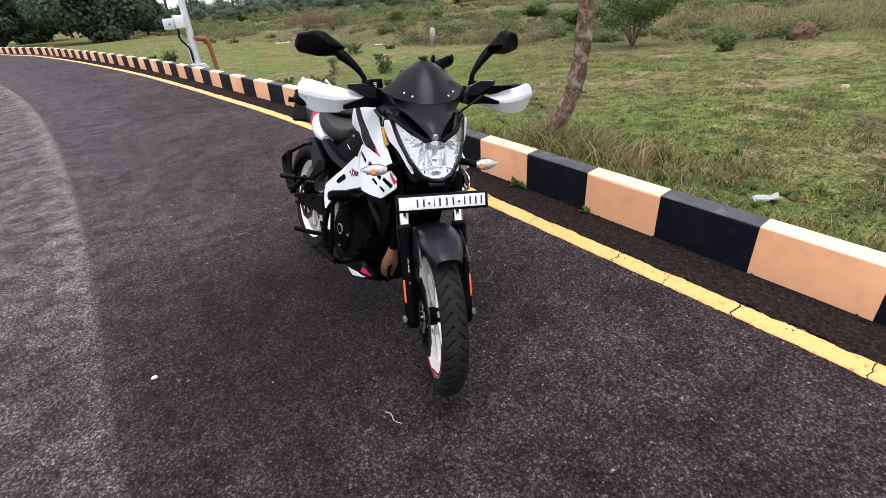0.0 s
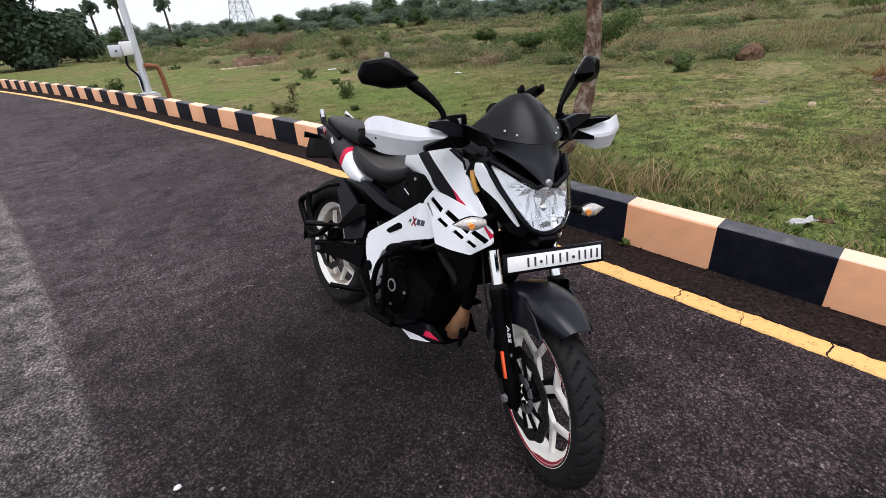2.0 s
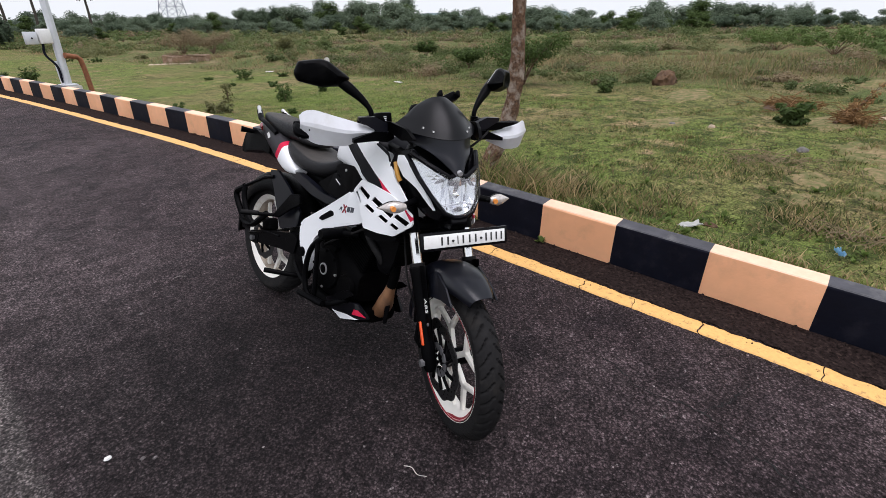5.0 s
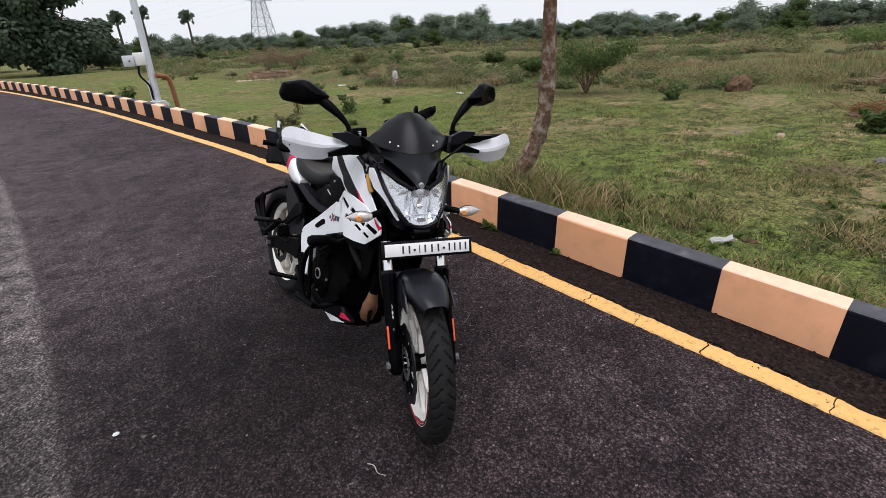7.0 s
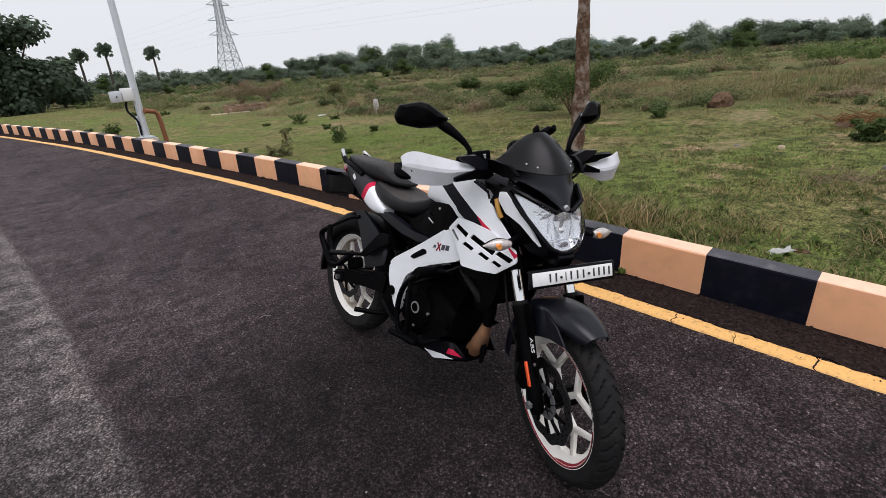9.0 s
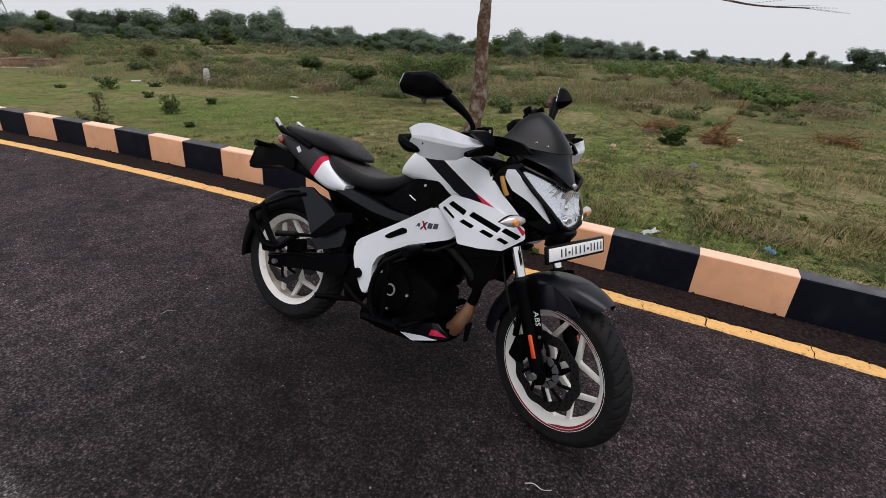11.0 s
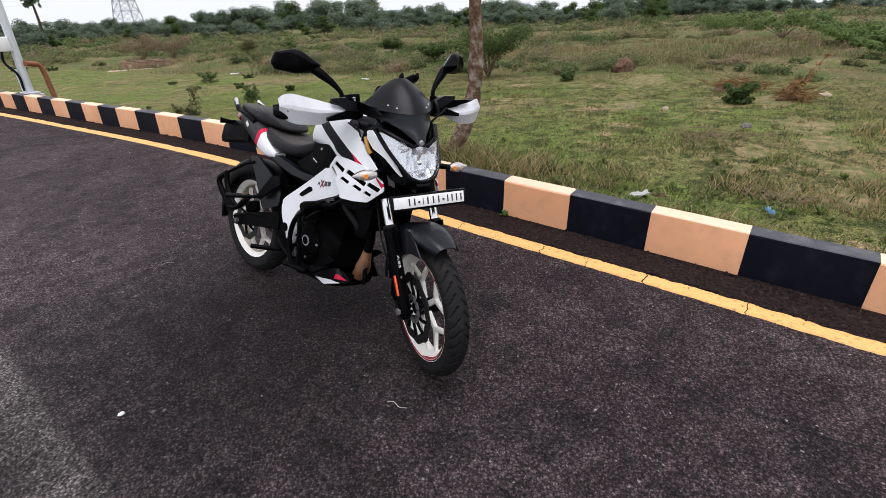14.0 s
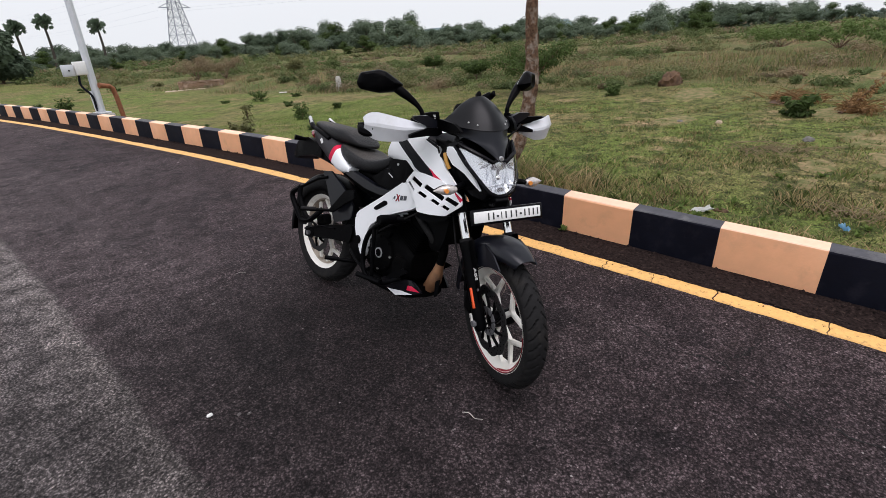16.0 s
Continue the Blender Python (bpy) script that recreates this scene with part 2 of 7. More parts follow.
def meadow_material():
    """Grazed meadow: green turf, straw-dry patches and bare brown earth."""
    m = bpy.data.materials.new("meadow_turf")
    m.use_nodes = True
    n, l = m.node_tree.nodes, m.node_tree.links
    b = n["Principled BSDF"]
    co = n.new("ShaderNodeTexCoord")
    last = None
    # the strip towards the lamp post is fresher and greener
    sep = n.new("ShaderNodeSeparateXYZ")
    l.new(co.outputs["Object"], sep.inputs[0])
    along = n.new("ShaderNodeMath")
    along.operation = "MULTIPLY_ADD"
    l.new(sep.outputs[0], along.inputs[0])
    along.inputs[1].default_value = -0.8
    l.new(sep.outputs[1], along.inputs[2])
    fade = n.new("ShaderNodeMapRange")
    for i, v in enumerate((-2.0, 4.0, 1.0, 0.6)):
        fade.inputs[i + 1].default_value = v
    l.new(along.outputs[0], fade.inputs[0])
    dryness = fade.outputs[0]
    layers = [(0.30, 0.46, 0.60, (0.14, 0.175, 0.043), (0.215, 0.17, 0.08)), (1.1, 0.55, 0.64, None, (0.36, 0.25, 0.145)), (0.09, 0.46, 0.62, None, (0.16, 0.13, 0.055)), (2.3, 0.50, 0.60, None, (0.05, 0.066, 0.018)), (8.0, 0.49, 0.62, None, (0.040, 0.048, 0.015))]
    for scale, lo, hi, first, second in layers:
        t = n.new("ShaderNodeTexNoise")
        t.inputs["Scale"].default_value, t.inputs["Detail"].default_value, t.inputs["Roughness"].default_value = scale, 10, 0.65
        l.new(co.outputs["Object"], t.inputs["Vector"])
        r = n.new("ShaderNodeMapRange")
        r.inputs[1].default_value, r.inputs[2].default_value, r.inputs[4].default_value = lo, hi, 0.92
        l.new(t.outputs[0], r.inputs[0])
        x = n.new("ShaderNodeMix")
        x.data_type = "RGBA"
        l.new(r.outputs[0], x.inputs[0])
        if first:
            x.inputs[6].default_value = (*first, 1)
        else:
            l.new(last, x.inputs[6])
        x.inputs[7].default_value = (*second, 1)
        if not first:
            k = n.new("ShaderNodeMath")
            k.operation = "MULTIPLY"
            l.new(r.outputs[0], k.inputs[0])
            l.new(dryness, k.inputs[1])
            l.new(k.outputs[0], x.inputs[0])
        last = x.outputs[2]
    # beyond the grazed strip the plain is rough: withered brown, olive and reddish earth
    wander = n.new("ShaderNodeTexNoise")
    wander.inputs["Scale"].default_value, wander.inputs["Detail"].default_value, wander.inputs["Roughness"].default_value = 0.55, 8, 0.65
    l.new(co.outputs["Object"], wander.inputs["Vector"])
    past = n.new("ShaderNodeMath")
    past.operation = "MULTIPLY_ADD"
    l.new(wander.outputs[0], past.inputs[0])
    past.inputs[1].default_value = 4.0
    l.new(sep.outputs[0], past.inputs[2])
    wild = n.new("ShaderNodeMapRange")
    for i, q in enumerate((13.6, 15.2, 0.0, 0.85)):
        wild.inputs[i + 1].default_value = q
    l.new(past.outputs[0], wild.inputs[0])
    withered = n.new("ShaderNodeValToRGB")
    ramp = withered.color_ramp
    ramp.elements[0].position, ramp.elements[0].color = 0.36, (0.070, 0.098, 0.030, 1)
    ramp.elements[1].position, ramp.elements[1].color = 0.68, (0.24, 0.185, 0.10, 1)
    e = ramp.elements.new(0.47)
    e.color = (0.105, 0.122, 0.042, 1)
    e = ramp.elements.new(0.55)
    e.color = (0.142, 0.115, 0.056, 1)
    speck = n.new("ShaderNodeTexNoise")
    speck.inputs["Scale"].default_value, speck.inputs["Detail"].default_value, speck.inputs["Roughness"].default_value = 0.8, 10, 0.72
    l.new(co.outputs["Object"], speck.inputs["Vector"])
    l.new(speck.outputs[0], withered.inputs[0])
    x = n.new("ShaderNodeMix")
    x.data_type = "RGBA"
    l.new(wild.outputs[0], x.inputs[0])
    l.new(last, x.inputs[6])
    l.new(withered.outputs[0], x.inputs[7])
    last = x.outputs[2]
    fine = n.new("ShaderNodeTexNoise")
    fine.inputs["Scale"].default_value, fine.inputs["Detail"].default_value = 45, 6
    l.new(co.outputs["Object"], fine.inputs["Vector"])
    v = n.new("ShaderNodeMapRange")
    v.inputs[1].default_value, v.inputs[2].default_value, v.inputs[3].default_value, v.inputs[4].default_value = 0.32, 0.68, 0.25, 1.6
    l.new(fine.outputs[0], v.inputs[0])
    h = n.new("ShaderNodeHueSaturation")
    l.new(v.outputs[0], h.inputs["Value"])
    l.new(last, h.inputs["Color"])
    l.new(h.outputs[0], b.inputs["Base Color"])
    b.inputs["Roughness"].default_value = 0.95
    b.inputs["Specular IOR Level"].default_value = 0.1
    bump = n.new("ShaderNodeBump")
    bump.inputs["Strength"].default_value, bump.inputs["Distance"].default_value = 1.0, 0.03
    l.new(fine.outputs[0], bump.inputs["Height"])
    l.new(bump.outputs[0], b.inputs["Normal"])
    return m


MEADOW = meadow_material()


def leafy(name, color, vary=0.22, second=None, spots=1.0):
    m = shade(name, color, 0.7, vary=0.2, scale=3, per_piece=-vary, second=second, amount=0.5, spot_scale=spots)
    n, l = m.node_tree.nodes, m.node_tree.links
    b = n["Principled BSDF"]
    b.inputs["Specular IOR Level"].default_value = 0.2
    # light shines through thin leaves
    thin = n.new("ShaderNodeBsdfTranslucent")
    l.new(b.inputs["Base Color"].links[0].from_socket, thin.inputs["Color"])
    mix = n.new("ShaderNodeMixShader")
    mix.inputs[0].default_value = 0.4
    l.new(b.outputs[0], mix.inputs[1])
    l.new(thin.outputs[0], mix.inputs[2])
    l.new(mix.outputs[0], n["Material Output"].inputs["Surface"])
    return m


GRASS = leafy("grass_blades", (0.135, 0.165, 0.045), 0.6, (0.036, 0.052, 0.014), 2.6)
STRAW = leafy("dry_grass", (0.36, 0.27, 0.14), 0.4, (0.18, 0.14, 0.07), 1.8)
LEAF = leafy("shrub_leaves", (0.065, 0.10, 0.026), 0.35)
SCRUB_GREEN = leafy("green_scrub_leaves", (0.115, 0.15, 0.052), 0.15, (0.08, 0.105, 0.038), 0.5)
SCRUB = leafy("olive_scrub_leaves", (0.17, 0.17, 0.072), 0.15, (0.115, 0.13, 0.06), 0.3)
BRAMBLE = leafy("brown_scrub_twigs", (0.23, 0.175, 0.105), 0.15, (0.145, 0.13, 0.078), 0.3)
LAWN = leafy("fresh_grass_blades", (0.18, 0.26, 0.058), 0.35, (0.09, 0.135, 0.033), 1.6)
# the next three leaf colours hold the haze of distance, paler and greyer
HAZED_LEAF = leafy("hazed_tree_leaves", (0.135, 0.175, 0.115))
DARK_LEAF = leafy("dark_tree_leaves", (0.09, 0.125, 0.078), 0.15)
HAZED_WOODS = leafy("hazed_woods_leaves", (0.115, 0.148, 0.112), 0.2)
BRUSH = leafy("dead_brush", (0.25, 0.145, 0.062), 0.4)
FRESH_SCRUB = leafy("fresh_scrub_leaves", (0.125, 0.18, 0.052), 0.2, (0.085, 0.125, 0.036), 1.0)
WEED = leafy("weed_leaves", (0.115, 0.165, 0.04), 0.4)
BARK = shade("grey_brown_bark", (0.13, 0.078, 0.05), 0.9, spec=0.1, vary=0.7, scale=38, bump=1.0, bump_scale=45, second=(0.33, 0.275, 0.225), amount=0.45, spot_scale=11)
GALVANISED = shade("galvanised_steel", (0.62, 0.64, 0.67), 0.45, metal=0.35, vary=0.06, scale=10)
RUST = shade("rusty_brown_pipe", (0.23, 0.085, 0.035), 0.75, vary=0.3, scale=20, bump=0.4)
CONCRETE = shade("pale_concrete", (0.5, 0.48, 0.45), 0.9, vary=0.15, scale=15, bump=0.5, bump_scale=80, second=(0.33, 0.30, 0.26), amount=0.4, spot_scale=5)
SANDY = shade("sandy_ground", (0.38, 0.30, 0.21), 0.95, vary=0.2, scale=12, bump=0.5)
EARTH = shade("trodden_earth", (0.23, 0.172, 0.09), 0.95, vary=0.4, scale=20, bump=1.0, bump_scale=60, second=(0.11, 0.115, 0.042), amount=0.75, spot_scale=7, spec=0.1)
STONE_GREY = shade("grey_field_stone", (0.13, 0.12, 0.11), 0.9, vary=0.2, bump=0.6)
CLAY = shade("red_brown_clay", (0.10, 0.055, 0.026), 0.95, vary=0.3, scale=12, bump=1.0, bump_scale=30, second=(0.06, 0.034, 0.022), amount=0.5, spot_scale=4)
PALM_BARK = shade("palm_bark", (0.075, 0.066, 0.055), 0.9, vary=0.3, scale=3, spec=0.1)
BRICKWORK = shade("weathered_brickwork", (0.20, 0.128, 0.08), 0.9, vary=0.3, scale=6, bump=0.8, second=(0.36, 0.27, 0.2), amount=0.4, spot_scale=2)
STEEL_GREY = shade("pylon_steel", (0.33, 0.35, 0.37), 0.6, metal=0.2, vary=0.08, scale=1)
DRY_STALK = shade("dry_stalk", (0.20, 0.16, 0.13), 0.9, vary=0.2)
WITHERED = shade("withered_stalks", (0.24, 0.185, 0.115), 0.9, spec=0.1, vary=0.3)
PALE_TWIG = shade("bleached_twig", (0.42, 0.39, 0.36), 0.9, vary=0.2)
PEBBLE = shade("pale_pebbles", (0.20, 0.178, 0.175), 0.9, vary=0.2, per_piece=-0.5)
WHITE_LITTER = shade("white_plastic_litter", (0.75, 0.75, 0.73), 0.5, vary=0.05)
BLUE_LITTER = shade("blue_plastic_litter", (0.36, 0.60, 0.78), 0.4, vary=0.05)


# ---- mesh helpers ----
def link(name, bm, material, parent=None, label="", m=None, smooth=True, sharp=40):
    me = bpy.data.meshes.new(name)
    if m is not None:
        bm.transform(m)
    bmesh.ops.recalc_face_normals(bm, faces=bm.faces)
    bm.to_mesh(me)
    bm.free()
    for mat in material if isinstance(material, (list, tuple)) else (material,):
        me.materials.append(mat)
    if smooth:
        me.shade_smooth()
        me.set_sharp_from_angle(angle=radians(sharp))
    ob = new(name, me)
    if parent:
        ob.parent = parent
    return tagged(ob, label)


def part(name, bm, material, parent, label="", **more):
    return link(name, bm, material, parent, label, **more)


def root(name, m, label, category, group="", kind=""):
    ob = new(name)
    ob.empty_display_size = 0.2
    ob.matrix_basis = m
    return tagged(ob, label, category, group, kind)


def raw(name, verts, faces, material, parent=None, label=""):
    me = bpy.data.meshes.new(name)
    me.from_pydata([tuple(v) for v in verts], [], [tuple(f) for f in faces])
    me.materials.append(material)
    ob = new(name, me)
    if parent:
        ob.parent = parent
    return tagged(ob, label)


def tube(path, radius, sides=10, caps=True, bm=None):
    """A round bar along a path; radius may be one per point."""
    bm = bm or bmesh.new()
    pts = [Vector(p) for p in path]
    rad = radius if isinstance(radius, (list, tuple)) else [radius] * len(pts)
    t0 = (pts[1] - pts[0]).normalized()
    side = t0.orthogonal().normalized()
    rings = []
    for i, p in enumerate(pts):
        t = (pts[min(i + 1, len(pts) - 1)] - pts[max(i - 1, 0)]).normalized()
        side = (side - t * side.dot(t)).normalized()
        up = t.cross(side)
        rings.append([bm.verts.new(p + rad[i] * (math.cos(a) * side + math.sin(a) * up)) for a in (2 * math.pi * k / sides for k in range(sides))])
    for a, b in zip(rings, rings[1:]):
        for k in range(sides):
            bm.faces.new((a[k], a[(k + 1) % sides], b[(k + 1) % sides], b[k]))
    if caps:
        bm.faces.new(rings[0][::-1])
        bm.faces.new(rings[-1])
    return bm


def curve_points(ctrl, n=24):
    """Points along a smooth curve through the control points."""
    p = [Vector(c) for c in ctrl]
    p = [2 * p[0] - p[1], *p, 2 * p[-1] - p[-2]]
    out = []
    segs = len(p) - 3
    for i in range(n + 1):
        u = i / n * segs
        k = min(int(u), segs - 1)
        u -= k
        a, b, c, d = p[k:k + 4]
        out.append(0.5 * ((2 * b) + (c - a) * u + (2 * a - 5 * b + 4 * c - d) * u * u + (3 * b - a - 3 * c + d) * u ** 3))
    return out


def box(cx, cy, cz, sx, sy, sz, bevel=0.0, m=None, bm=None):
    bm = bm or bmesh.new()
    res = bmesh.ops.create_cube(bm, size=1)
    vs = res["verts"]
    for v in vs:
        v.co = Vector((v.co.x * sx, v.co.y * sy, v.co.z * sz))
        if m is not None:
            v.co = m @ v.co
        v.co += Vector((cx, cy, cz))
    if bevel:
        edges = list({e for v in vs for e in v.link_edges})
        bmesh.ops.bevel(bm, geom=edges, offset=bevel, segments=2, affect="EDGES", profile=0.5)
    return bm


def lathe(profile, n=48, centre=(0, 0, 0), bm=None, closed=True):
    """Turns a profile of (radius, offset) about the axle (y)."""
    bm = bm or bmesh.new()
    c = Vector(centre)
    rings = []
    for k in range(n):
        a = 2 * math.pi * k / n
        rings.append([bm.verts.new(c + Vector((r * math.cos(a), y, r * math.sin(a)))) for r, y in profile])
    m = len(profile)
    for k in range(n):
        a, b = rings[k], rings[(k + 1) % n]
        for i in range(m if closed else m - 1):
            bm.faces.new((a[i], a[(i + 1) % m], b[(i + 1) % m], b[i]))
    return bm


def loft(rings, caps=True, bm=None):
    """Skins rings of points, one after another."""
    bm = bm or bmesh.new()
    vs = [[bm.verts.new(p) for p in r] for r in rings]
    for a, b in zip(vs, vs[1:]):
        for k in range(len(a)):
            bm.faces.new((a[k], a[(k + 1) % len(a)], b[(k + 1) % len(a)], b[k]))
    if caps:
        bm.faces.new(vs[0][::-1])
        bm.faces.new(vs[-1])
    return bm


def panel(outline, y, thick=0.006, bevel=0.002, curve=None, bm=None):
    """A moulded sheet: outline of (x, z), its outer face at y (a number or a function of x, z), some millimetres thick."""
    bm = bm or bmesh.new()
    f = y if callable(y) else (lambda x, z: y)
    sgn = -1 if f(*outline[0]) < 0 else 1
    a = [bm.verts.new((x, f(x, z), z)) for x, z in outline]
    b = [bm.verts.new((x, f(x, z) - sgn * thick, z)) for x, z in outline]
    k = len(a)
    front = bm.faces.new(a)
    back = bm.faces.new(b[::-1])
    sides = [bm.faces.new((a[i], a[(i + 1) % k], b[(i + 1) % k], b[i])) for i in range(k)]
    if bevel:
        bmesh.ops.bevel(bm, geom=list(front.edges), offset=bevel, segments=2, affect="EDGES", profile=0.5)
    big = [fc for fc in bm.faces if len(fc.verts) > 4]
    bmesh.ops.triangulate(bm, faces=big)
    return bm


def mirrored(bm):
    """The same shape on the other side (y to -y)."""
    o = bm.copy()
    for v in o.verts:
        v.co.y = -v.co.y
    bmesh.ops.reverse_faces(o, faces=o.faces)
    return o


# ---- road, kerb and field: road coordinates (x across, y along, z off the asphalt) ----
SWING = [(-70, 21.0), (-30, 6.0), (-12, 1.25), (-6, 0.44), (-2, 0.13), (0.3, 0.030), (1.5, 0.0), (3.4, -0.055), (5.3, -0.085), (6.8, -0.055), (8.3, 0.020), (10.3, 0.125), (13.3, 0.335), (16.3, 0.64), (20.4, 1.15), (24.2, 1.72), (27.2, 2.28), (40, 6.0), (85, 24.0)]


def bend(y):
    """How far the kerb has swung towards the inside of the bend at y."""
    k = max(1, min(len(SWING) - 3, sum(1 for a, _ in SWING if a <= y) - 1))
    (a, p), (b, q) = SWING[k], SWING[k + 1]
    m0 = (q - SWING[k - 1][1]) / (b - SWING[k - 1][0]) * (b - a)
    m1 = (SWING[k + 2][1] - p) / (SWING[k + 2][0] - a) * (b - a)
    u = max(0.0, min(1.0, (y - a) / (b - a)))
    return (2 * u ** 3 - 3 * u * u + 1) * p + (u ** 3 - 2 * u * u + u) * m0 + (3 * u * u - 2 * u ** 3) * q + (u ** 3 - u * u) * m1


def fall(y):
    """Past the parked motorcycle the road runs gently downhill."""
    d = min(y, 60) - 2.9
    return -0.0235 * (math.sqrt(d * d + 0.25) + d) / 2


def sheet(name, x0, x1, ys, z, material, nx=1, wobble=0.0, follow=1.0, label="", kind="structure"):
    """A strip of the road between two offsets from the kerb's line."""
    verts, faces = [], []
    for y in ys:
        for i in range(nx + 1):
            x = x0 + (x1 - x0) * i / nx
            w = wobble * (noise.noise((x * 5, y * 6, len(name))) + 0.5 * noise.noise((x * 20, y * 23, 3))) if i in (0, nx) else 0
            verts.append((x - follow * bend(y) + w, y, z + fall(y)))
    c = nx + 1
    for j in range(len(ys) - 1):
        for i in range(nx):
            k = j * c + i
            faces.append((k, k + 1, k + 1 + c, k + c))
    ob = raw(name, verts, faces, material, label=label)
    ob.matrix_basis = GROUND
    return tagged(ob, label, kind=kind)


LONG = [-60 + 0.5 * i for i in range(282)]
FINE = [-6 + 0.04 * i for i in range(750)]
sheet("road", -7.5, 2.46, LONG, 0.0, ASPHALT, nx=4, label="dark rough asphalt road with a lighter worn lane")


def rough_edge(y):
    """Where the grazed strip beside the road ends and the rough, scrubby plain begins."""
    return 12.6 + 0.9 * noise.noise((0.0, y * 0.16, 4.0)) + 0.4 * noise.noise((0.0, y * 0.6, 1.0)) - 0.5 * max(0.0, min(1.0, (3 - y) / 3))


def field_height(x, y):
    """Height of the meadow in the upright world: level beside the motorcycle, falling with the road beyond it."""
    run = math.sqrt((y - 2.5) ** 2 + 4) + (y - 2.5)
    drop = 1.25 * (1 - math.exp(-0.0225 * run / 1.25))
    d = math.hypot(x, y)
    near = max(0.0, min(1.0, (x - 3.0) / 5))
    n1 = noise.noise((x * 0.22, y * 0.22, 5.0)) * 0.10 * near + noise.noise((x * 0.9, y * 0.9, 2.0)) * 0.03
    far = max(0.0, min(1.0, (d - 22) / 40))
    n2 = noise.noise((x * 0.07, y * 0.07, 9.0)) * 0.3 * far
    # hummocky bank along the far edge of the grazed strip
    u = max(0.0, min(1.0, (x - rough_edge(y)) / 3.5))
    u = u * u * (3 - 2 * u)
    rough = u * (0.12 + 0.20 * max(-0.4, noise.noise((x * 0.42, y * 0.42, 12.0))) + 0.11 * noise.noise((x * 1.1, y * 1.1, 3.0)) + 0.65 * max(0.0, noise.noise((x * 0.17, y * 0.17, 6.0))) * max(0.0, min(1.0, (d - 16) / 12)))
    knoll = 0.10 * math.exp(-((x - 12.9) ** 2 + (y - 3.9) ** 2) / 2.2)
    return 0.05 - drop + n1 + n2 + rough + knoll


def road_height(x, y):
    """Height of the asphalt's plane in the upright world."""
    return (GROUND @ Vector((x, y, fall(y)))).z


def build_ground():
    xs = [-900, -400, -180, -80, -40, -20, -10, -5, 0] + [1.0 + 0.5 * i for i in range(3)]
    x = 2.3
    step = 0.12
    while x < 1600:
        xs.append(x)
        x += step
        step *= 1.038
    ys, y, step = [], 6.0, 0.14
    up = []
    while y < 1600:
        up.append(y)
        y += step
        step *= 1.038
    ys = [-1200, -600, -300, -150, -80, -40, -20, -12, -8] + [-6 + 0.14 * i for i in range(86)] + up
    verts, faces = [], []
    for y in ys:
        for x in xs:
            kerb = 2.45 - bend(y)
            h = field_height(x, y)
            if x < kerb + 0.15:
                h = min(road_height(x, y) - 0.18, h)
            elif x < kerb + 1.2 and y < 60:
                u = (x - kerb - 0.15) / 1.05
                h = (1 - u) * (road_height(x, y) + 0.11) + u * h
            verts.append((x, y, h))
    c = len(xs)
    for j in range(len(ys) - 1):
        for i in range(c - 1):
            k = j * c + i
            faces.append((k, k + 1, k + 1 + c, k + c))
    ob = raw("ground", verts, faces, MEADOW, label="grazed green meadow with dry patches and bare earth")
    ob.data.shade_smooth()
    return tagged(ob, kind="structure")


ground = build_ground()


def ground_at(x, y):
    kerb = 2.45 - bend(y)
    h = field_height(x, y)
    if kerb + 0.15 <= x < kerb + 1.2 and y < 60:
        u = (x - kerb - 0.15) / 1.05
        h = (1 - u) * (road_height(x, y) + 0.11) + u * h
    return h


# edge line in worn lengths with gaps where the paint has cracked through
def line_piece(y0, y1, k):
    """A length of the line between break k and the next; the breaks are thin, ragged cracks."""
    n = max(3, int((y1 - y0) / 0.012)) if y1 < 6 else max(3, int((y1 - y0) / 0.05))
    cols = [(0.0, 0.0), (0.005, 0.006), (0.022, 0.007), (0.04, 0.007), (0.056, 0.007), (0.074, 0.007), (0.09, 0.007), (0.105, 0.006), (0.110, 0.0)]
    verts, faces = [], []
    for i in range(n + 1):
        u = i / n
        y = y0 + (y1 - y0) * u
        left = 0.006 * noise.noise((y * 9, 0, 0)) + 0.005 * noise.noise((y * 40, 0, 1))
        right = 0.009 * noise.noise((y * 9, 0, 4)) + 0.009 * noise.noise((y * 34, 0, 5)) + 0.006 * noise.noise((y * 90, 0, 5))
        for c, (x, z) in enumerate(cols):
            jag = 0.0
            if i in (0, n):
                b = k if i == 0 else k + 1
                jag = 0.020 * noise.noise((c * 0.45, b * 7.3, 2)) + 0.010 * noise.noise((c * 1.7, b * 3.1, 6)) + (0.0008 + 0.0035 * (b * 7 % 5) / 5) * (1 if i == 0 else -1)
            verts.append((2.016 + x + left + (right - left) * c / 8 - bend(y), y + jag, z + fall(y)))
    m = len(cols)
    for i in range(n):
        for c in range(m - 1):
            a = i * m + c
            faces.append((a, a + 1, a + m + 1, a + m))
    return verts, faces


line = root("edge_line", GROUND.copy(), "worn yellow painted edge line with cracks", "road marking", kind="structure")
marks = [-30.0, -23.0, -17.0, -12.5, -9.0, -6.0, -4.9, -3.9, -2.6, -1.5, -0.55, 0.15, 0.645, 0.98, 1.27, 1.60, 1.89, 2.35, 2.9, 3.5, 4.0, 4.6, 5.1, 5.8, 6.4, 7.8, 9.4, 11.4, 13.2, 15.0, 17.5, 21.0, 26.0, 34.0, 44.0]
for i, (a, b) in enumerate(zip(marks, marks[1:])):
    v, f = line_piece(a, b, i)
    raw("line_length", v, f, LINE_PAINT, line)

sheet("gutter_dirt", 2.122, 2.47, FINE, 0.0078, DIRT, nx=2, wobble=0.035, label="dark gravelly dirt along the kerb")

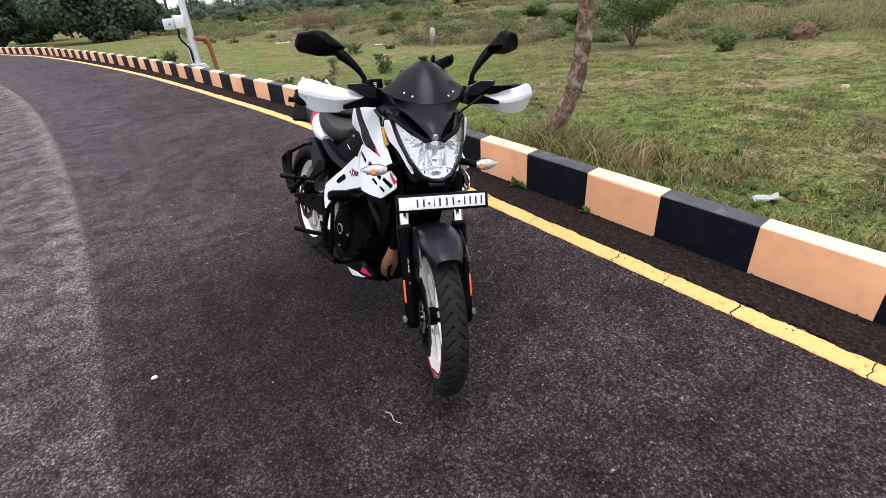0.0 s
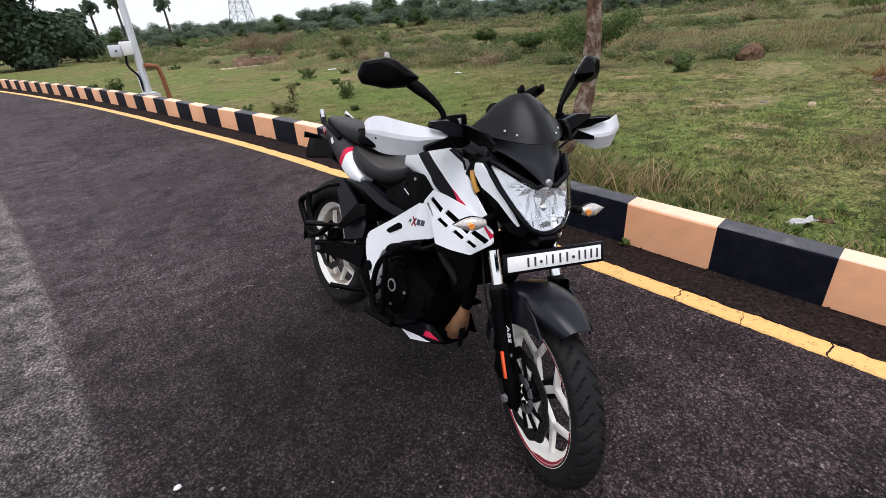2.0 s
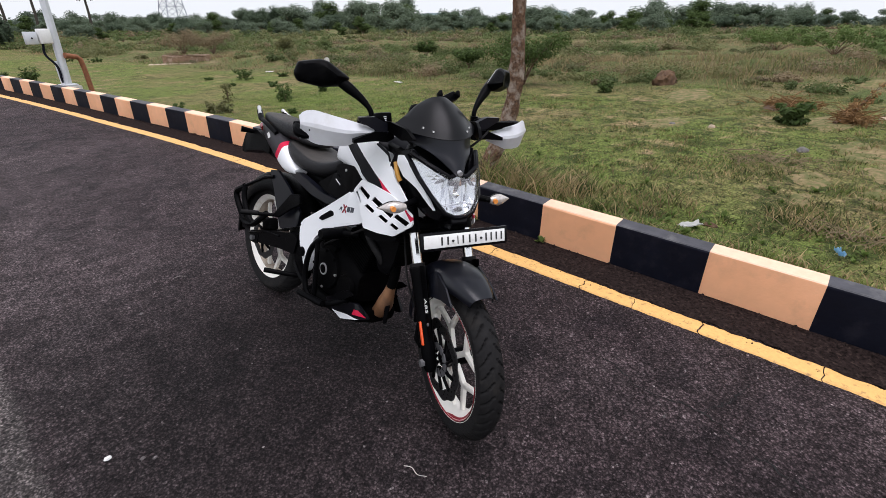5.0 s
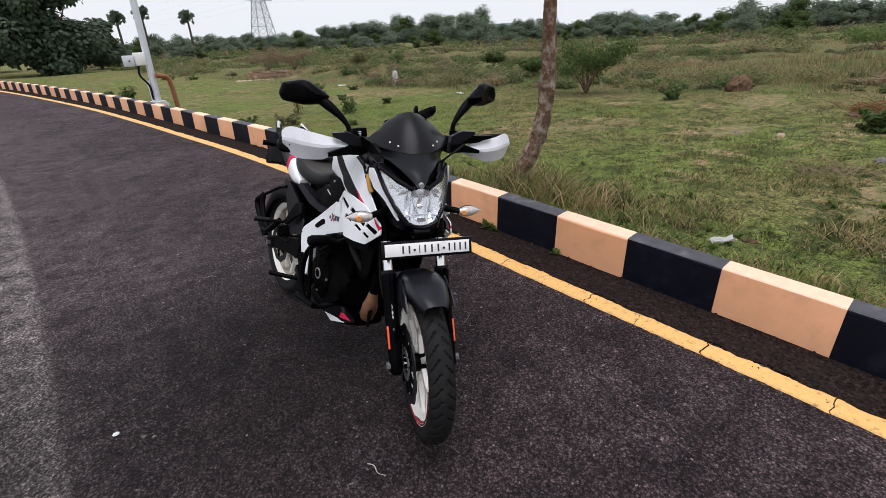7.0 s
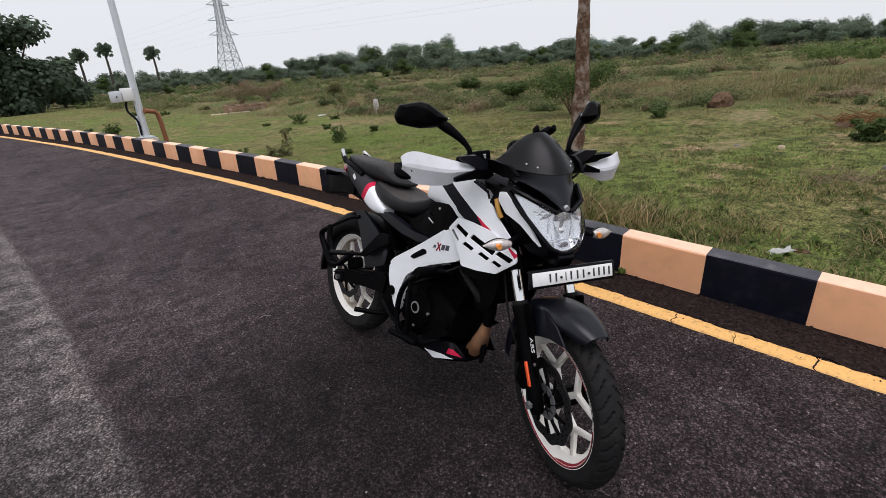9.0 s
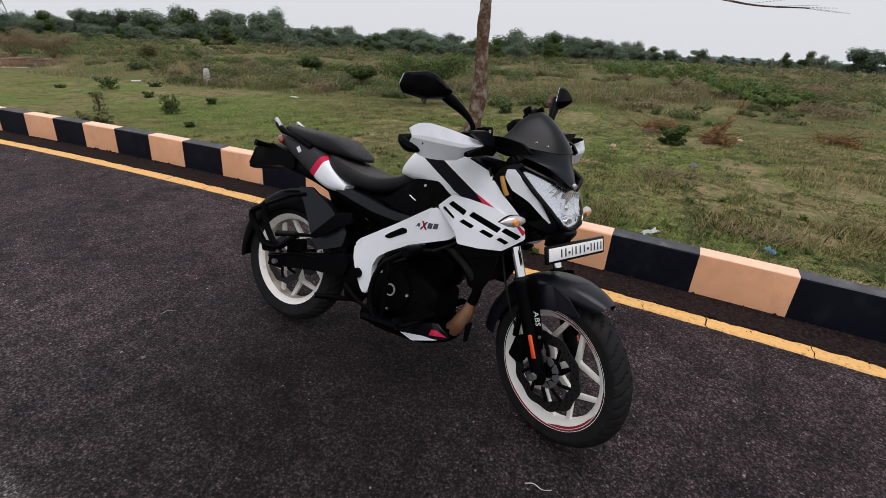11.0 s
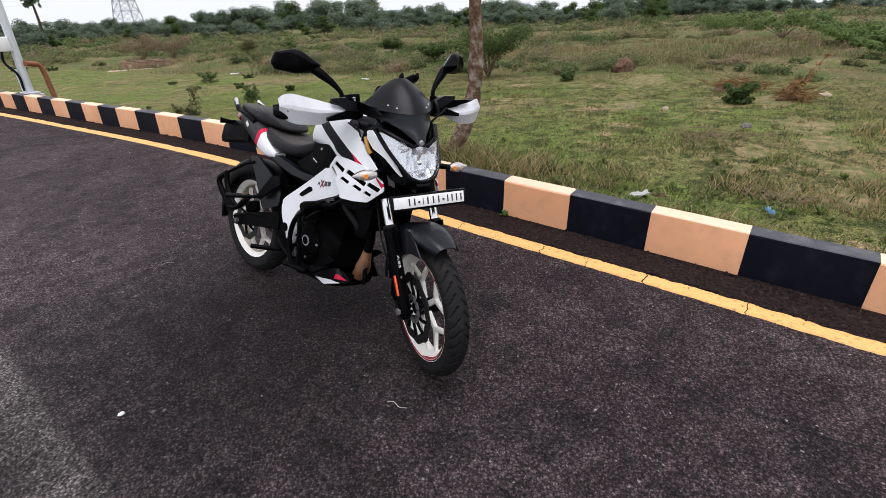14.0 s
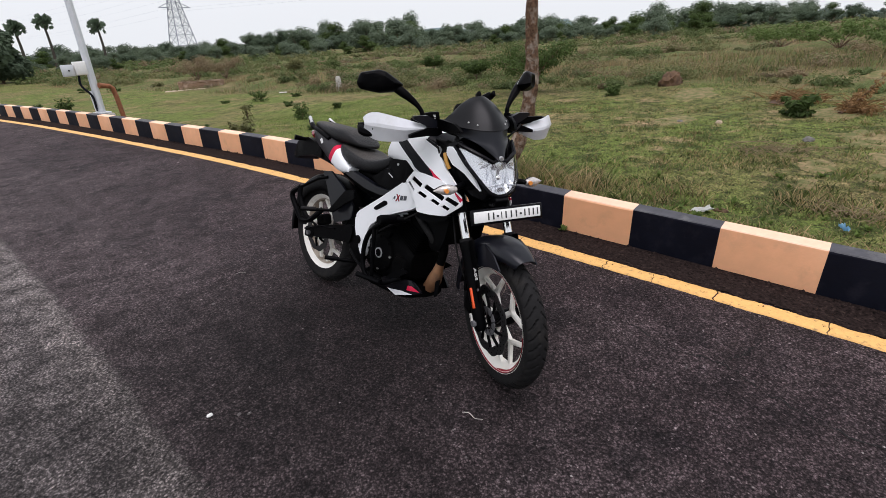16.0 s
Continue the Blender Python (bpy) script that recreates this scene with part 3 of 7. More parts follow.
# kerb: painted stones, peach and black in turn
kerb = root("kerb", GROUND.copy(), "concrete kerb painted in peach and black blocks", "kerb", kind="structure")
STONE = 0.5035
stone_ends = [0.745 + STONE * k + 0.008 * math.sin(k * 2.3) - (0.055 if k < -1 else 0.0) for k in range(-60, 12)]
for k in range(12, 100):
    slope = (bend(stone_ends[-1] + 0.5) - bend(stone_ends[-1])) / 0.5
    stone_ends.append(stone_ends[-1] + STONE / math.hypot(1, slope) + 0.006 * math.sin(k * 2.3))
for k, (a, b) in enumerate(zip(stone_ends, stone_ends[1:])):
    rings = []
    rng = random.Random(k)
    for i in range(4):
        y = a + (b - a) * i / 3
        e = 0.0025 * math.sin(k * 5 + i)
        prof = [(2.385 + e, -0.03), (2.392 + e, 0.250), (2.395, 0.258), (2.402, 0.2625), (2.500, 0.266), (2.508, 0.260), (2.512, 0.23), (2.515, -0.2)]
        rings.append([(x - bend(y), y, z + fall(y)) for x, z in prof])
    bm = loft(rings)
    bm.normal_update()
    # faces pointing up take the paler, sky-lit top colour
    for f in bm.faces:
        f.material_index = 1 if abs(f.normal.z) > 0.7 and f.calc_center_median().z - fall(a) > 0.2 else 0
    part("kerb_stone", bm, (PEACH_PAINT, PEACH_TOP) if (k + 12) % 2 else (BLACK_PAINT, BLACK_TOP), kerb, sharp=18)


# ---- motorcycle ----
def painted(name, base, zones, rough=0.3, coat=0.0, dust=-0.05):
    """Bodywork paint with graphics: zones of (colour, [(a, b, c), ...]) where a*x + b*z + c > 0 holds for every line."""
    m = shade(name, base, rough, vary=0.03, scale=8, coat=coat, spec=0.07, second=tuple(v * 0.8 + 0.02 for v in base), amount=dust, spot_scale=14)
    n, l = m.node_tree.nodes, m.node_tree.links
    b = n["Principled BSDF"]
    src = b.inputs["Base Color"].links[0].from_socket
    sep = n.new("ShaderNodeSeparateXYZ")
    l.new(n["Texture Coordinate"].outputs["Object"], sep.inputs[0])

    def math_node(op, p, q):
        k = n.new("ShaderNodeMath")
        k.operation = op
        for i, v in enumerate((p, q)):
            if isinstance(v, (int, float)):
                k.inputs[i].default_value = v
            else:
                l.new(v, k.inputs[i])
        return k.outputs[0]

    for colour, lines in zones:
        mask = None
        for a, c, d in lines:
            s = math_node("ADD", math_node("MULTIPLY", sep.outputs[0], a), math_node("MULTIPLY", sep.outputs[2], c))
            s = math_node("GREATER_THAN", s, -d)
            mask = s if mask is None else math_node("MULTIPLY", mask, s)
        mix = n.new("ShaderNodeMix")
        mix.data_type = "RGBA"
        l.new(mask, mix.inputs[0])
        l.new(src, mix.inputs[6])
        mix.inputs[7].default_value = (*colour, 1)
        src = mix.outputs[2]
    l.new(src, b.inputs["Base Color"])
    return m


def inside(*corners):
    """Lines that hold inside a convex patch of (x, z) corners, anticlockwise."""
    out = []
    for (x0, z0), (x1, z1) in zip(corners, corners[1:] + corners[:1]):
        a, c = -(z1 - z0), x1 - x0
        out.append((a, c, -(a * x0 + c * z0)))
    return out


INK, RED_INK = (0.004, 0.004, 0.006), (0.55, 0.02, 0.06)
PEARL = (0.80, 0.815, 0.83)
WHITE = painted("pearl_white_paint", PEARL, [])
TANK_PAINT = painted("tank_paint", PEARL, [
    (INK, inside((0.655, 0.955), (1.03, 0.755), (1.135, 0.755), (0.765, 0.955))),
    (INK, inside((0.900, 0.963), (1.1, 0.90), (1.1, 1.1), (0.900, 1.1))),
    (RED_INK, inside((0.955, 0.852), (1.085, 0.748), (1.15, 0.775))),
])
WING_PAINT = painted("shroud_paint", PEARL, [(RED_INK, inside((1.12, 0.793), (1.168, 0.748), (1.175, 0.762)))])
TAIL_PAINT = painted("tail_paint", PEARL, [
    ((0.035, 0.033, 0.036), inside((-0.4, 0.6), (0.085, 0.72), (0.19, 0.87), (-0.4, 1.1))),
    (RED_INK, inside((0.085, 0.72), (0.128, 0.72), (0.226, 0.87), (0.19, 0.87))),
])
BELLY_PAINT = painted("belly_paint", INK, [
    (PEARL, inside((0.700, 0.238), (0.804, 0.195), (0.945, 0.262), (0.842, 0.243))),
    (RED_INK, inside((0.868, 0.256), (0.94, 0.266), (0.898, 0.284), (0.876, 0.282))),
], coat=0.3)
GLOSS = shade("gloss_black_plastic", (0.003, 0.003, 0.004), 0.2, vary=0.1, scale=10, coat=0.0, second=(0.008, 0.0078, 0.0076), amount=0.2, spot_scale=8, spec=0.14)
MATTE = shade("satin_black_plastic", (0.0018, 0.0018, 0.0022), 0.36, vary=0.2, scale=14, bump=0.15, bump_scale=400, second=(0.006, 0.0058, 0.0056), amount=0.2, spot_scale=7, spec=0.035)
ENGINE = shade("black_engine_casting", (0.002, 0.002, 0.0022), 0.55, vary=0.3, scale=20, bump=0.3, bump_scale=200, second=(0.005, 0.0046, 0.0043), amount=0.3, spot_scale=9, spec=0.025)
RUBBER = shade("tyre_rubber", (0.015, 0.0145, 0.0148), 0.6, vary=0.25, scale=40, bump=0.3, bump_scale=300, second=(0.024, 0.022, 0.020), amount=0.35, spot_scale=10, spec=0.05)
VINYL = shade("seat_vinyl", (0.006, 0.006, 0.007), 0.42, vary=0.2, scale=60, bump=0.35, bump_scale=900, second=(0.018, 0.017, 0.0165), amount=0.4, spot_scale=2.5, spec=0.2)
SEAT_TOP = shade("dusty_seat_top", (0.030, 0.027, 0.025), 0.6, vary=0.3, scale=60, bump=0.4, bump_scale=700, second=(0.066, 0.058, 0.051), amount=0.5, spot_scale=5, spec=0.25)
RIM = shade("cream_white_alloy", (0.92, 0.89, 0.82), 0.38, vary=0.05, scale=20, second=(0.60, 0.52, 0.40), amount=0.08, spot_scale=12, spec=0.55)
CHROME = shade("chrome", (0.8, 0.8, 0.8), 0.12, metal=1.0, vary=0.03)
ALLOY = shade("bare_alloy", (0.45, 0.45, 0.44), 0.4, metal=0.8, vary=0.15, scale=40)
DULL_STEEL = shade("dull_grey_steel", (0.14, 0.14, 0.145), 0.5, metal=0.4, vary=0.2, scale=50)
DISC_STEEL = shade("brake_disc_steel", (0.012, 0.012, 0.0125), 0.4, metal=0.2, vary=0.2, scale=60)
HEADER = shade("heat_tanned_steel", (0.27, 0.135, 0.065), 0.55, metal=0.35, vary=0.25, scale=14, bump=0.2, second=(0.14, 0.08, 0.05), amount=0.35, spot_scale=9)
ORANGE = shade("orange_reflector", (0.85, 0.10, 0.02), 0.2, vary=0.1, scale=200, coat=0.8)
AMBER = shade("amber_bulb", (0.85, 0.30, 0.05), 0.3, vary=0.1, coat=0.5)
RED_PAINT = shade("red_rim_tape", (0.25, 0.018, 0.03), 0.45, vary=0.1, spec=0.2)
GOLD = shade("ochre_sleeve", (0.42, 0.21, 0.03), 0.45, vary=0.1)
PLATE_WHITE = shade("plate_white", (0.78, 0.78, 0.76), 0.45, vary=0.04, second=(0.62, 0.6, 0.56), amount=0.25, spot_scale=20)
PLATE_INK = shade("plate_ink", (0.02, 0.02, 0.02), 0.5)
BADGE_GREY = shade("sticker_grey", (0.05, 0.055, 0.07), 0.4)
SILVER = shade("silver_rail", (0.52, 0.52, 0.53), 0.35, metal=0.5, vary=0.08)


def clear_glass(name, colour, rough=0.02):
    m = bpy.data.materials.new(name)
    m.use_nodes = True
    b = m.node_tree.nodes["Principled BSDF"]
    b.inputs["Base Color"].default_value = (*colour, 1)
    b.inputs["Roughness"].default_value = rough
    b.inputs["Transmission Weight"].default_value = 1.0
    b.inputs["IOR"].default_value = 1.3
    return m


LENS = clear_glass("clear_lens", (0.98, 0.98, 0.98))


def reflector_material():
    m = bpy.data.materials.new("faceted_reflector")
    m.use_nodes = True
    n, l = m.node_tree.nodes, m.node_tree.links
    b = n["Principled BSDF"]
    b.inputs["Metallic"].default_value, b.inputs["Roughness"].default_value = 0.8, 0.19
    b.inputs["Base Color"].default_value = (0.68, 0.70, 0.735, 1)
    return m


REFLECTOR = reflector_material()
MIRROR = shade("mirror_glass", (0.9, 0.9, 0.9), 0.03, metal=1.0, vary=0.0)
FENDER = shade("satin_fender_plastic", (0.0055, 0.0062, 0.010), 0.30, vary=0.15, scale=12, second=(0.011, 0.011, 0.013), amount=0.3, spot_scale=6, spec=0.30)
GUARD_WHITE = shade("hand_guard_white", (0.66, 0.67, 0.70), 0.4, vary=0.05, second=(0.6, 0.6, 0.6), amount=0.2, spot_scale=12)
SMOKE = shade("smoked_visor", (0.004, 0.004, 0.005), 0.34, vary=0.05, scale=6, spec=0.18)

STEER_AXIS = Vector((-math.sin(radians(25)), 0, math.cos(radians(25))))
STEER_AT = Vector((1.3317, 0, 0.2814))
STEER = Matrix.Translation(STEER_AT) @ Matrix.Rotation(radians(-22.1), 4, STEER_AXIS) @ Matrix.Translation(-STEER_AT)
BIKE = GROUND @ pose(0.923, 2.597, 0.004, 0, 0, -96.1) @ pose(0, 0, 0, -15.5)
bike = root("motorcycle", BIKE, "white and black motorcycle leaning on its side stand", "motorcycle")


def both(name, bm, material, parent, label="", m=None, **more):
    """A part and its mirror image on the other side."""
    o = mirrored(bm)
    a = part(name, bm, material, parent, label, m=m, **more)
    b = part(name, o, material, parent, label, m=m, **more)
    return a, b


def section(x, top, bottom, hw, power=2.5, n=28, lean=0.0, waist=0.0):
    """A rounded cross-section of a body at x. waist narrows it towards the bottom."""
    zc, hh = (top + bottom) / 2, (top - bottom) / 2
    out = []
    for k in range(n):
        a = 2 * math.pi * k / n
        c, s = math.cos(a), math.sin(a)
        y = hw * math.copysign(abs(c) ** (2 / power), c)
        z = hh * math.copysign(abs(s) ** (2 / power), s)
        y *= 1 - waist * (0.5 - z / (2 * hh))
        out.append((x + lean * z, y, zc + z))
    return out


def smooth_stations(rows, n):
    """Rows of numbers blended smoothly into n stations."""
    k = len(rows[0])
    pts = [curve_points([(r[0], r[i], 0) for r in rows], n) for i in range(1, k)]
    return [(pts[0][j].x, *(p[j].y for p in pts)) for j in range(n + 1)]


def body(rows, n=20, power=2.5, waist=0.0, lean=0.0):
    return loft([section(x, t, b, w, power, waist=waist, lean=lean) for x, t, b, w in smooth_stations(rows, n)])


def holed_panel(outline, holes, f, thick=0.005):
    """A moulded sheet with openings through it; f gives its outer y at (x, z)."""
    bm = bmesh.new()
    loops = []
    for ring in (outline, *holes):
        vs = [bm.verts.new((x, 0, z)) for x, z in ring]
        loops += [bm.edges.new((vs[i], vs[(i + 1) % len(vs)])) for i in range(len(vs))]
    bmesh.ops.triangle_fill(bm, use_beauty=True, use_dissolve=False, edges=loops)
    bmesh.ops.subdivide_edges(bm, edges=[e for e in bm.edges if not e.is_boundary], cuts=1)
    bmesh.ops.triangulate(bm, faces=bm.faces)
    top = list(bm.faces)
    res = bmesh.ops.extrude_face_region(bm, geom=top)
    moved = {v for v in res["geom"] if isinstance(v, bmesh.types.BMVert)}
    for v in bm.verts:
        y = f(v.co.x, v.co.z)
        v.co.y = y + (thick if v in moved else 0.0)
    return bm


def rounded(corners, r=0.01, n=4):
    """An outline with its corners rounded off."""
    out = []
    k = len(corners)
    for i in range(k):
        p, a, b = Vector(corners[i]), Vector(corners[i - 1]), Vector(corners[(i + 1) % k])
        da, db = (a - p), (b - p)
        q = min(r, da.length * 0.45, db.length * 0.45)
        s, e = p + da.normalized() * q, p + db.normalized() * q
        for j in range(n + 1):
            u = j / n
            out.append(tuple((1 - u) ** 2 * s + 2 * u * (1 - u) * p + u * u * e))
    return out


# wheels
def tyre(R, hw, rim_r, centre, tread):
    """A tyre with its tread cut in: a middle groove and slanting sipes."""
    bm = bmesh.new()
    n, m = 440, 30
    c = Vector(centre)
    prof = []
    for j in range(m + 1):
        a = math.pi * (j / m)
        # narrow at the bead, widest a third of the way up
        y = -hw * math.cos(a) * (0.76 + 0.24 * min(1.0, math.sin(a) / 0.5))
        crown = (R - rim_r) * (math.sin(a) ** 0.75)
        prof.append((rim_r + crown, y, j / m))
    rings = []
    for k in range(n):
        th = 2 * math.pi * k / n
        ring = []
        for r, y, u in prof:
            s = abs(y) / hw
            cut = 0.0
            if 0.16 < u < 0.84:
                rep = tread
                ph = (th * rep / (2 * math.pi) + 1.4 * s + (0.5 if y > 0 else 0.0)) % 1.0
                if 0.14 < s < 0.84 and ph < 0.17:
                    cut = 0.0075 * (1.0 if s < 0.6 else 0.7)
                if s < 0.035:
                    cut = -0.0012
            ring.append(bm.verts.new(c + Vector(((r - cut) * math.cos(th), y, (r - cut) * math.sin(th)))))
        rings.append(ring)
    for k in range(n):
        a, b = rings[k], rings[(k + 1) % n]
        for j in range(m):
            bm.faces.new((a[j], a[j + 1], b[j + 1], b[j]))
    return bm


def spokes(centre, hub_r, node_r, rim_r, y, width, depth, phase):
    """Five arms that split in two on the way to the rim."""
    bm = bmesh.new()
    c = Vector(centre)

    def bar(r0, a0, r1, a1, w0, w1, d0, d1):
        p = Vector((r0 * math.cos(a0), 0, r0 * math.sin(a0)))
        q = Vector((r1 * math.cos(a1), 0, r1 * math.sin(a1)))
        side = (q - p).cross(Vector((0, 1, 0))).normalized()
        rings = []
        for pt, w, d in ((p, w0, d0), (q, w1, d1)):
            prof = [(-w, -d * 0.8), (-w * 0.6, -d), (w * 0.6, -d), (w, -d * 0.8), (w, d * 0.8), (w * 0.6, d), (-w * 0.6, d), (-w, d * 0.8)]
            rings.append([c + pt + side * u + Vector((0, y + v, 0)) for u, v in prof])
        loft(rings, bm=bm)

    for k in range(5):
        a = phase + 2 * math.pi * k / 5
        bar(hub_r, a, node_r + 0.008, a, width * 1.1, width, depth, depth * 0.9)
        for s in (-1, 1):
            bar(node_r - 0.004, a + s * 0.03, rim_r, a + s * radians(26), width * 0.95, width * 0.75, depth * 0.9, depth * 0.75)
    return bm


def rim_barrel(r, hw, centre):
    prof = [(r, -hw), (r + 0.001, -hw + 0.006), (r - 0.016, -hw + 0.013), (r - 0.026, -hw + 0.03), (r - 0.026, hw - 0.03), (r - 0.016, hw - 0.013), (r + 0.001, hw - 0.006), (r, hw),
            (r - 0.010, hw - 0.003), (r - 0.032, hw - 0.02), (r - 0.037, 0.012), (r - 0.037, -0.012), (r - 0.032, -hw + 0.02), (r - 0.010, -hw + 0.003)]
    return lathe(prof, 72, centre)


def disc(R, r, y, centre, wave):
    """A petal brake disc."""
    bm = bmesh.new()
    c = Vector(centre)
    n = 120
    rows = []
    for k in range(n):
        a = 2 * math.pi * k / n
        ro = R + wave * math.cos(10 * a)
        ri = r + wave * math.cos(10 * a)
        rows.append([bm.verts.new(c + Vector((q * math.cos(a), y + d, q * math.sin(a)))) for q, d in ((ro, -0.002), (ro, 0.002), (ri, 0.002), (ri, -0.002))])
    for k in range(n):
        a, b = rows[k], rows[(k + 1) % n]
        for j in range(4):
            bm.faces.new((a[j], a[(j + 1) % 4], b[(j + 1) % 4], b[j]))
    return bm


def disc_slots(R, y, centre, count):
    """Short dark slots right through the disc's face."""
    bm = bmesh.new()
    for k in range(count):
        for q, off in ((R - 0.012, 0.0), (R - 0.022, 0.12), (R - 0.032, 0.24)):
            a = 2 * math.pi * k / count + off
            lathe([(0.0001, -0.0026), (0.0032, -0.0026), (0.0032, 0.0026), (0.0001, 0.0026)], 8, Vector(centre) + Vector((q * math.cos(a), y, q * math.sin(a))), bm)
    return bm


def carrier(r0, r1, y, centre, arms, phase, sweep=0.35):
    """Curved black arms that carry the disc."""
    c = Vector(centre)
    for k in range(arms):
        bm = bmesh.new()
        a = phase + 2 * math.pi * k / arms
        pts = [c + Vector((r * math.cos(a + sweep * u), y, r * math.sin(a + sweep * u))) for u, r in ((0, r0), (0.5, (r0 + r1) / 2), (1, r1))]
        tube(pts, [0.009, 0.0065, 0.007], 6, bm=bm)
        yield bm


FRONT, REAR = (1.363, 0, 0.296), (0, 0, 0.307)
front_wheel = part("front_wheel", rim_barrel(0.228, 0.040, FRONT), RIM, bike, "cream-white five-spoke alloy wheel", m=STEER)
part("spokes", spokes(FRONT, 0.03, 0.116, 0.197, -0.006, 0.0105, 0.010, radians(38)), RIM, front_wheel, m=STEER)
part("tyre", tyre(0.296, 0.051, 0.222, FRONT, 40), RUBBER, front_wheel, "black tyre with slanting tread", m=STEER)
def arc_band(r0, r1, y, centre, a0, a1, n=28):
    """A flat painted band on the rim's flank between two angles."""
    rings = []
    for k in range(n + 1):
        a = a0 + (a1 - a0) * k / n
        w = min(1.0, 6 * k / n, 6 * (n - k) / n) * 0.9 + 0.1
        rings.append([Vector(centre) + Vector((q * math.cos(a), yy, q * math.sin(a))) for q, yy in ((r1 - (r1 - r0) * w, y), (r1, y - 0.004), (r1, y), (r1 - (r1 - r0) * w, y + 0.003))])
    return loft(rings)


part("rim_tape", arc_band(0.2195, 0.2222, -0.0385, FRONT, radians(-150), radians(8), 60), RED_PAINT, front_wheel, "thin dark red rim stripe", m=STEER)
for a0, a1 in ((-80, -18), (40, 102)):
    part("rim_flash", arc_band(0.2105, 0.217, -0.0345, FRONT, radians(a0), radians(a1)), RED_PAINT, front_wheel, "dark red rim flash", m=STEER)
part("hub", lathe([(0.012, -0.06), (0.026, -0.058), (0.034, -0.045), (0.036, 0.045), (0.026, 0.058), (0.012, 0.06)], 32, FRONT), MATTE, front_wheel, m=STEER)
part("brake_disc", disc(0.148, 0.110, -0.062, FRONT, 0.004), DISC_STEEL, front_wheel, "black-carried petal brake disc", m=STEER)
part("disc_drilling", disc_slots(0.148, -0.062, FRONT, 20), MATTE, front_wheel, m=STEER)
for bm in carrier(0.035, 0.115, -0.062, FRONT, 10, 0.2):
    part("disc_arm", bm, MATTE, front_wheel, m=STEER)
part("sensor_ring", disc(0.062, 0.036, -0.067, FRONT, 0.0), DULL_STEEL, front_wheel, m=STEER)
def dusty_shaded_barrel(bm, centre, r):
    """Darkens the rim's inside for road dust and the shade there; its lip stays bright."""
    for f in bm.faces:
        c = f.calc_center_median() - Vector(centre)
        f.material_index = 1 if math.hypot(c.x, c.z) < r else 0
    return bm


RIM_DUST_SHADE = shade("dusty_shaded_alloy", (0.50, 0.43, 0.35), 0.6, vary=0.2, scale=20, second=(0.26, 0.21, 0.16), amount=0.5, spot_scale=7, spec=0.2)
rear_wheel = part("rear_wheel", dusty_shaded_barrel(rim_barrel(0.229, 0.05, REAR), REAR, 0.206), (RIM, RIM_DUST_SHADE), bike, "cream-white five-spoke alloy wheel")
part("spokes", spokes(REAR, 0.04, 0.118, 0.197, 0.0, 0.0115, 0.012, radians(10)), RIM, rear_wheel)
part("tyre", tyre(0.307, 0.066, 0.223, REAR, 44), RUBBER, rear_wheel, "black tyre with slanting tread")
part("hub", lathe([(0.012, -0.085), (0.03, -0.083), (0.045, -0.05), (0.048, 0.05), (0.03, 0.083), (0.012, 0.085)], 32, REAR), MATTE, rear_wheel)
part("brake_disc", disc(0.115, 0.082, -0.078, REAR, 0.003), DISC_STEEL, rear_wheel)
for bm in carrier(0.04, 0.09, -0.078, REAR, 6, 0.2):
    part("disc_arm", bm, MATTE, rear_wheel)
part("sprocket", disc(0.095, 0.06, 0.078, REAR, 0.002), DISC_STEEL, rear_wheel)


# fork
def along_fork(d, y, x=0.0):
    """A point d metres up the fork from the axle."""
    return Vector((1.363, y, 0.296)) + STEER_AXIS * d + Vector((math.cos(radians(25)), 0, math.sin(radians(25)))) * x


for s in (-1, 1):
    y = 0.103 * s
    leg = part("fork_leg", tube([along_fork(-0.035, y), along_fork(-0.02, y), along_fork(0.05, y), along_fork(0.30, y), along_fork(0.335, y), along_fork(0.345, y)], [0.018, 0.025, 0.0265, 0.0275, 0.031, 0.024], 16), MATTE, bike, "black lower fork leg", m=STEER)
    part("stanchion", tube([along_fork(0.33, y), along_fork(0.62, y)], 0.0185, 16), CHROME, bike, "chrome fork tube", m=STEER)
    part("dust_seal", tube([along_fork(0.338, y), along_fork(0.352, y)], 0.027, 16), RUBBER, leg, m=STEER)
    part("upper_sleeve", tube([along_fork(0.46, y), along_fork(0.60, y)], 0.026, 14), MATTE, bike, m=STEER)
    part("axle_nut", tube([(1.363, y + 0.02 * s, 0.296), (1.363, y + 0.036 * s, 0.296)], 0.014, 6), DULL_STEEL, leg, m=STEER)
    refl = box(*along_fork(0.105, y + 0.022 * s, 0.014), 0.016, 0.008, 0.085, 0.003, m=pose(0, 0, 0, 0, -25, 0))
    part("reflector", refl, ORANGE, leg, "orange side reflector", m=STEER)
bmc = tube([along_fork(0.20, -0.103), along_fork(0.23, -0.103, -0.03), along_fork(0.14, -0.105, -0.075)], 0.012, 8)
caliper = part("brake_caliper", box(*along_fork(0.085, -0.082, -0.085), 0.06, 0.05, 0.095, 0.012, m=pose(0, 0, 0, 0, 15, 0)), ENGINE, bike, "black front brake caliper", m=STEER)
part("caliper_bracket", bmc, MATTE, caliper, m=STEER)
part("brake_hose", tube(curve_points([along_fork(0.13, -0.09, -0.08), along_fork(0.3, -0.125, -0.06), along_fork(0.5, -0.12, -0.05), along_fork(0.75, -0.16, 0.0)], 24), 0.004, 6), RUBBER, caliper, m=STEER)
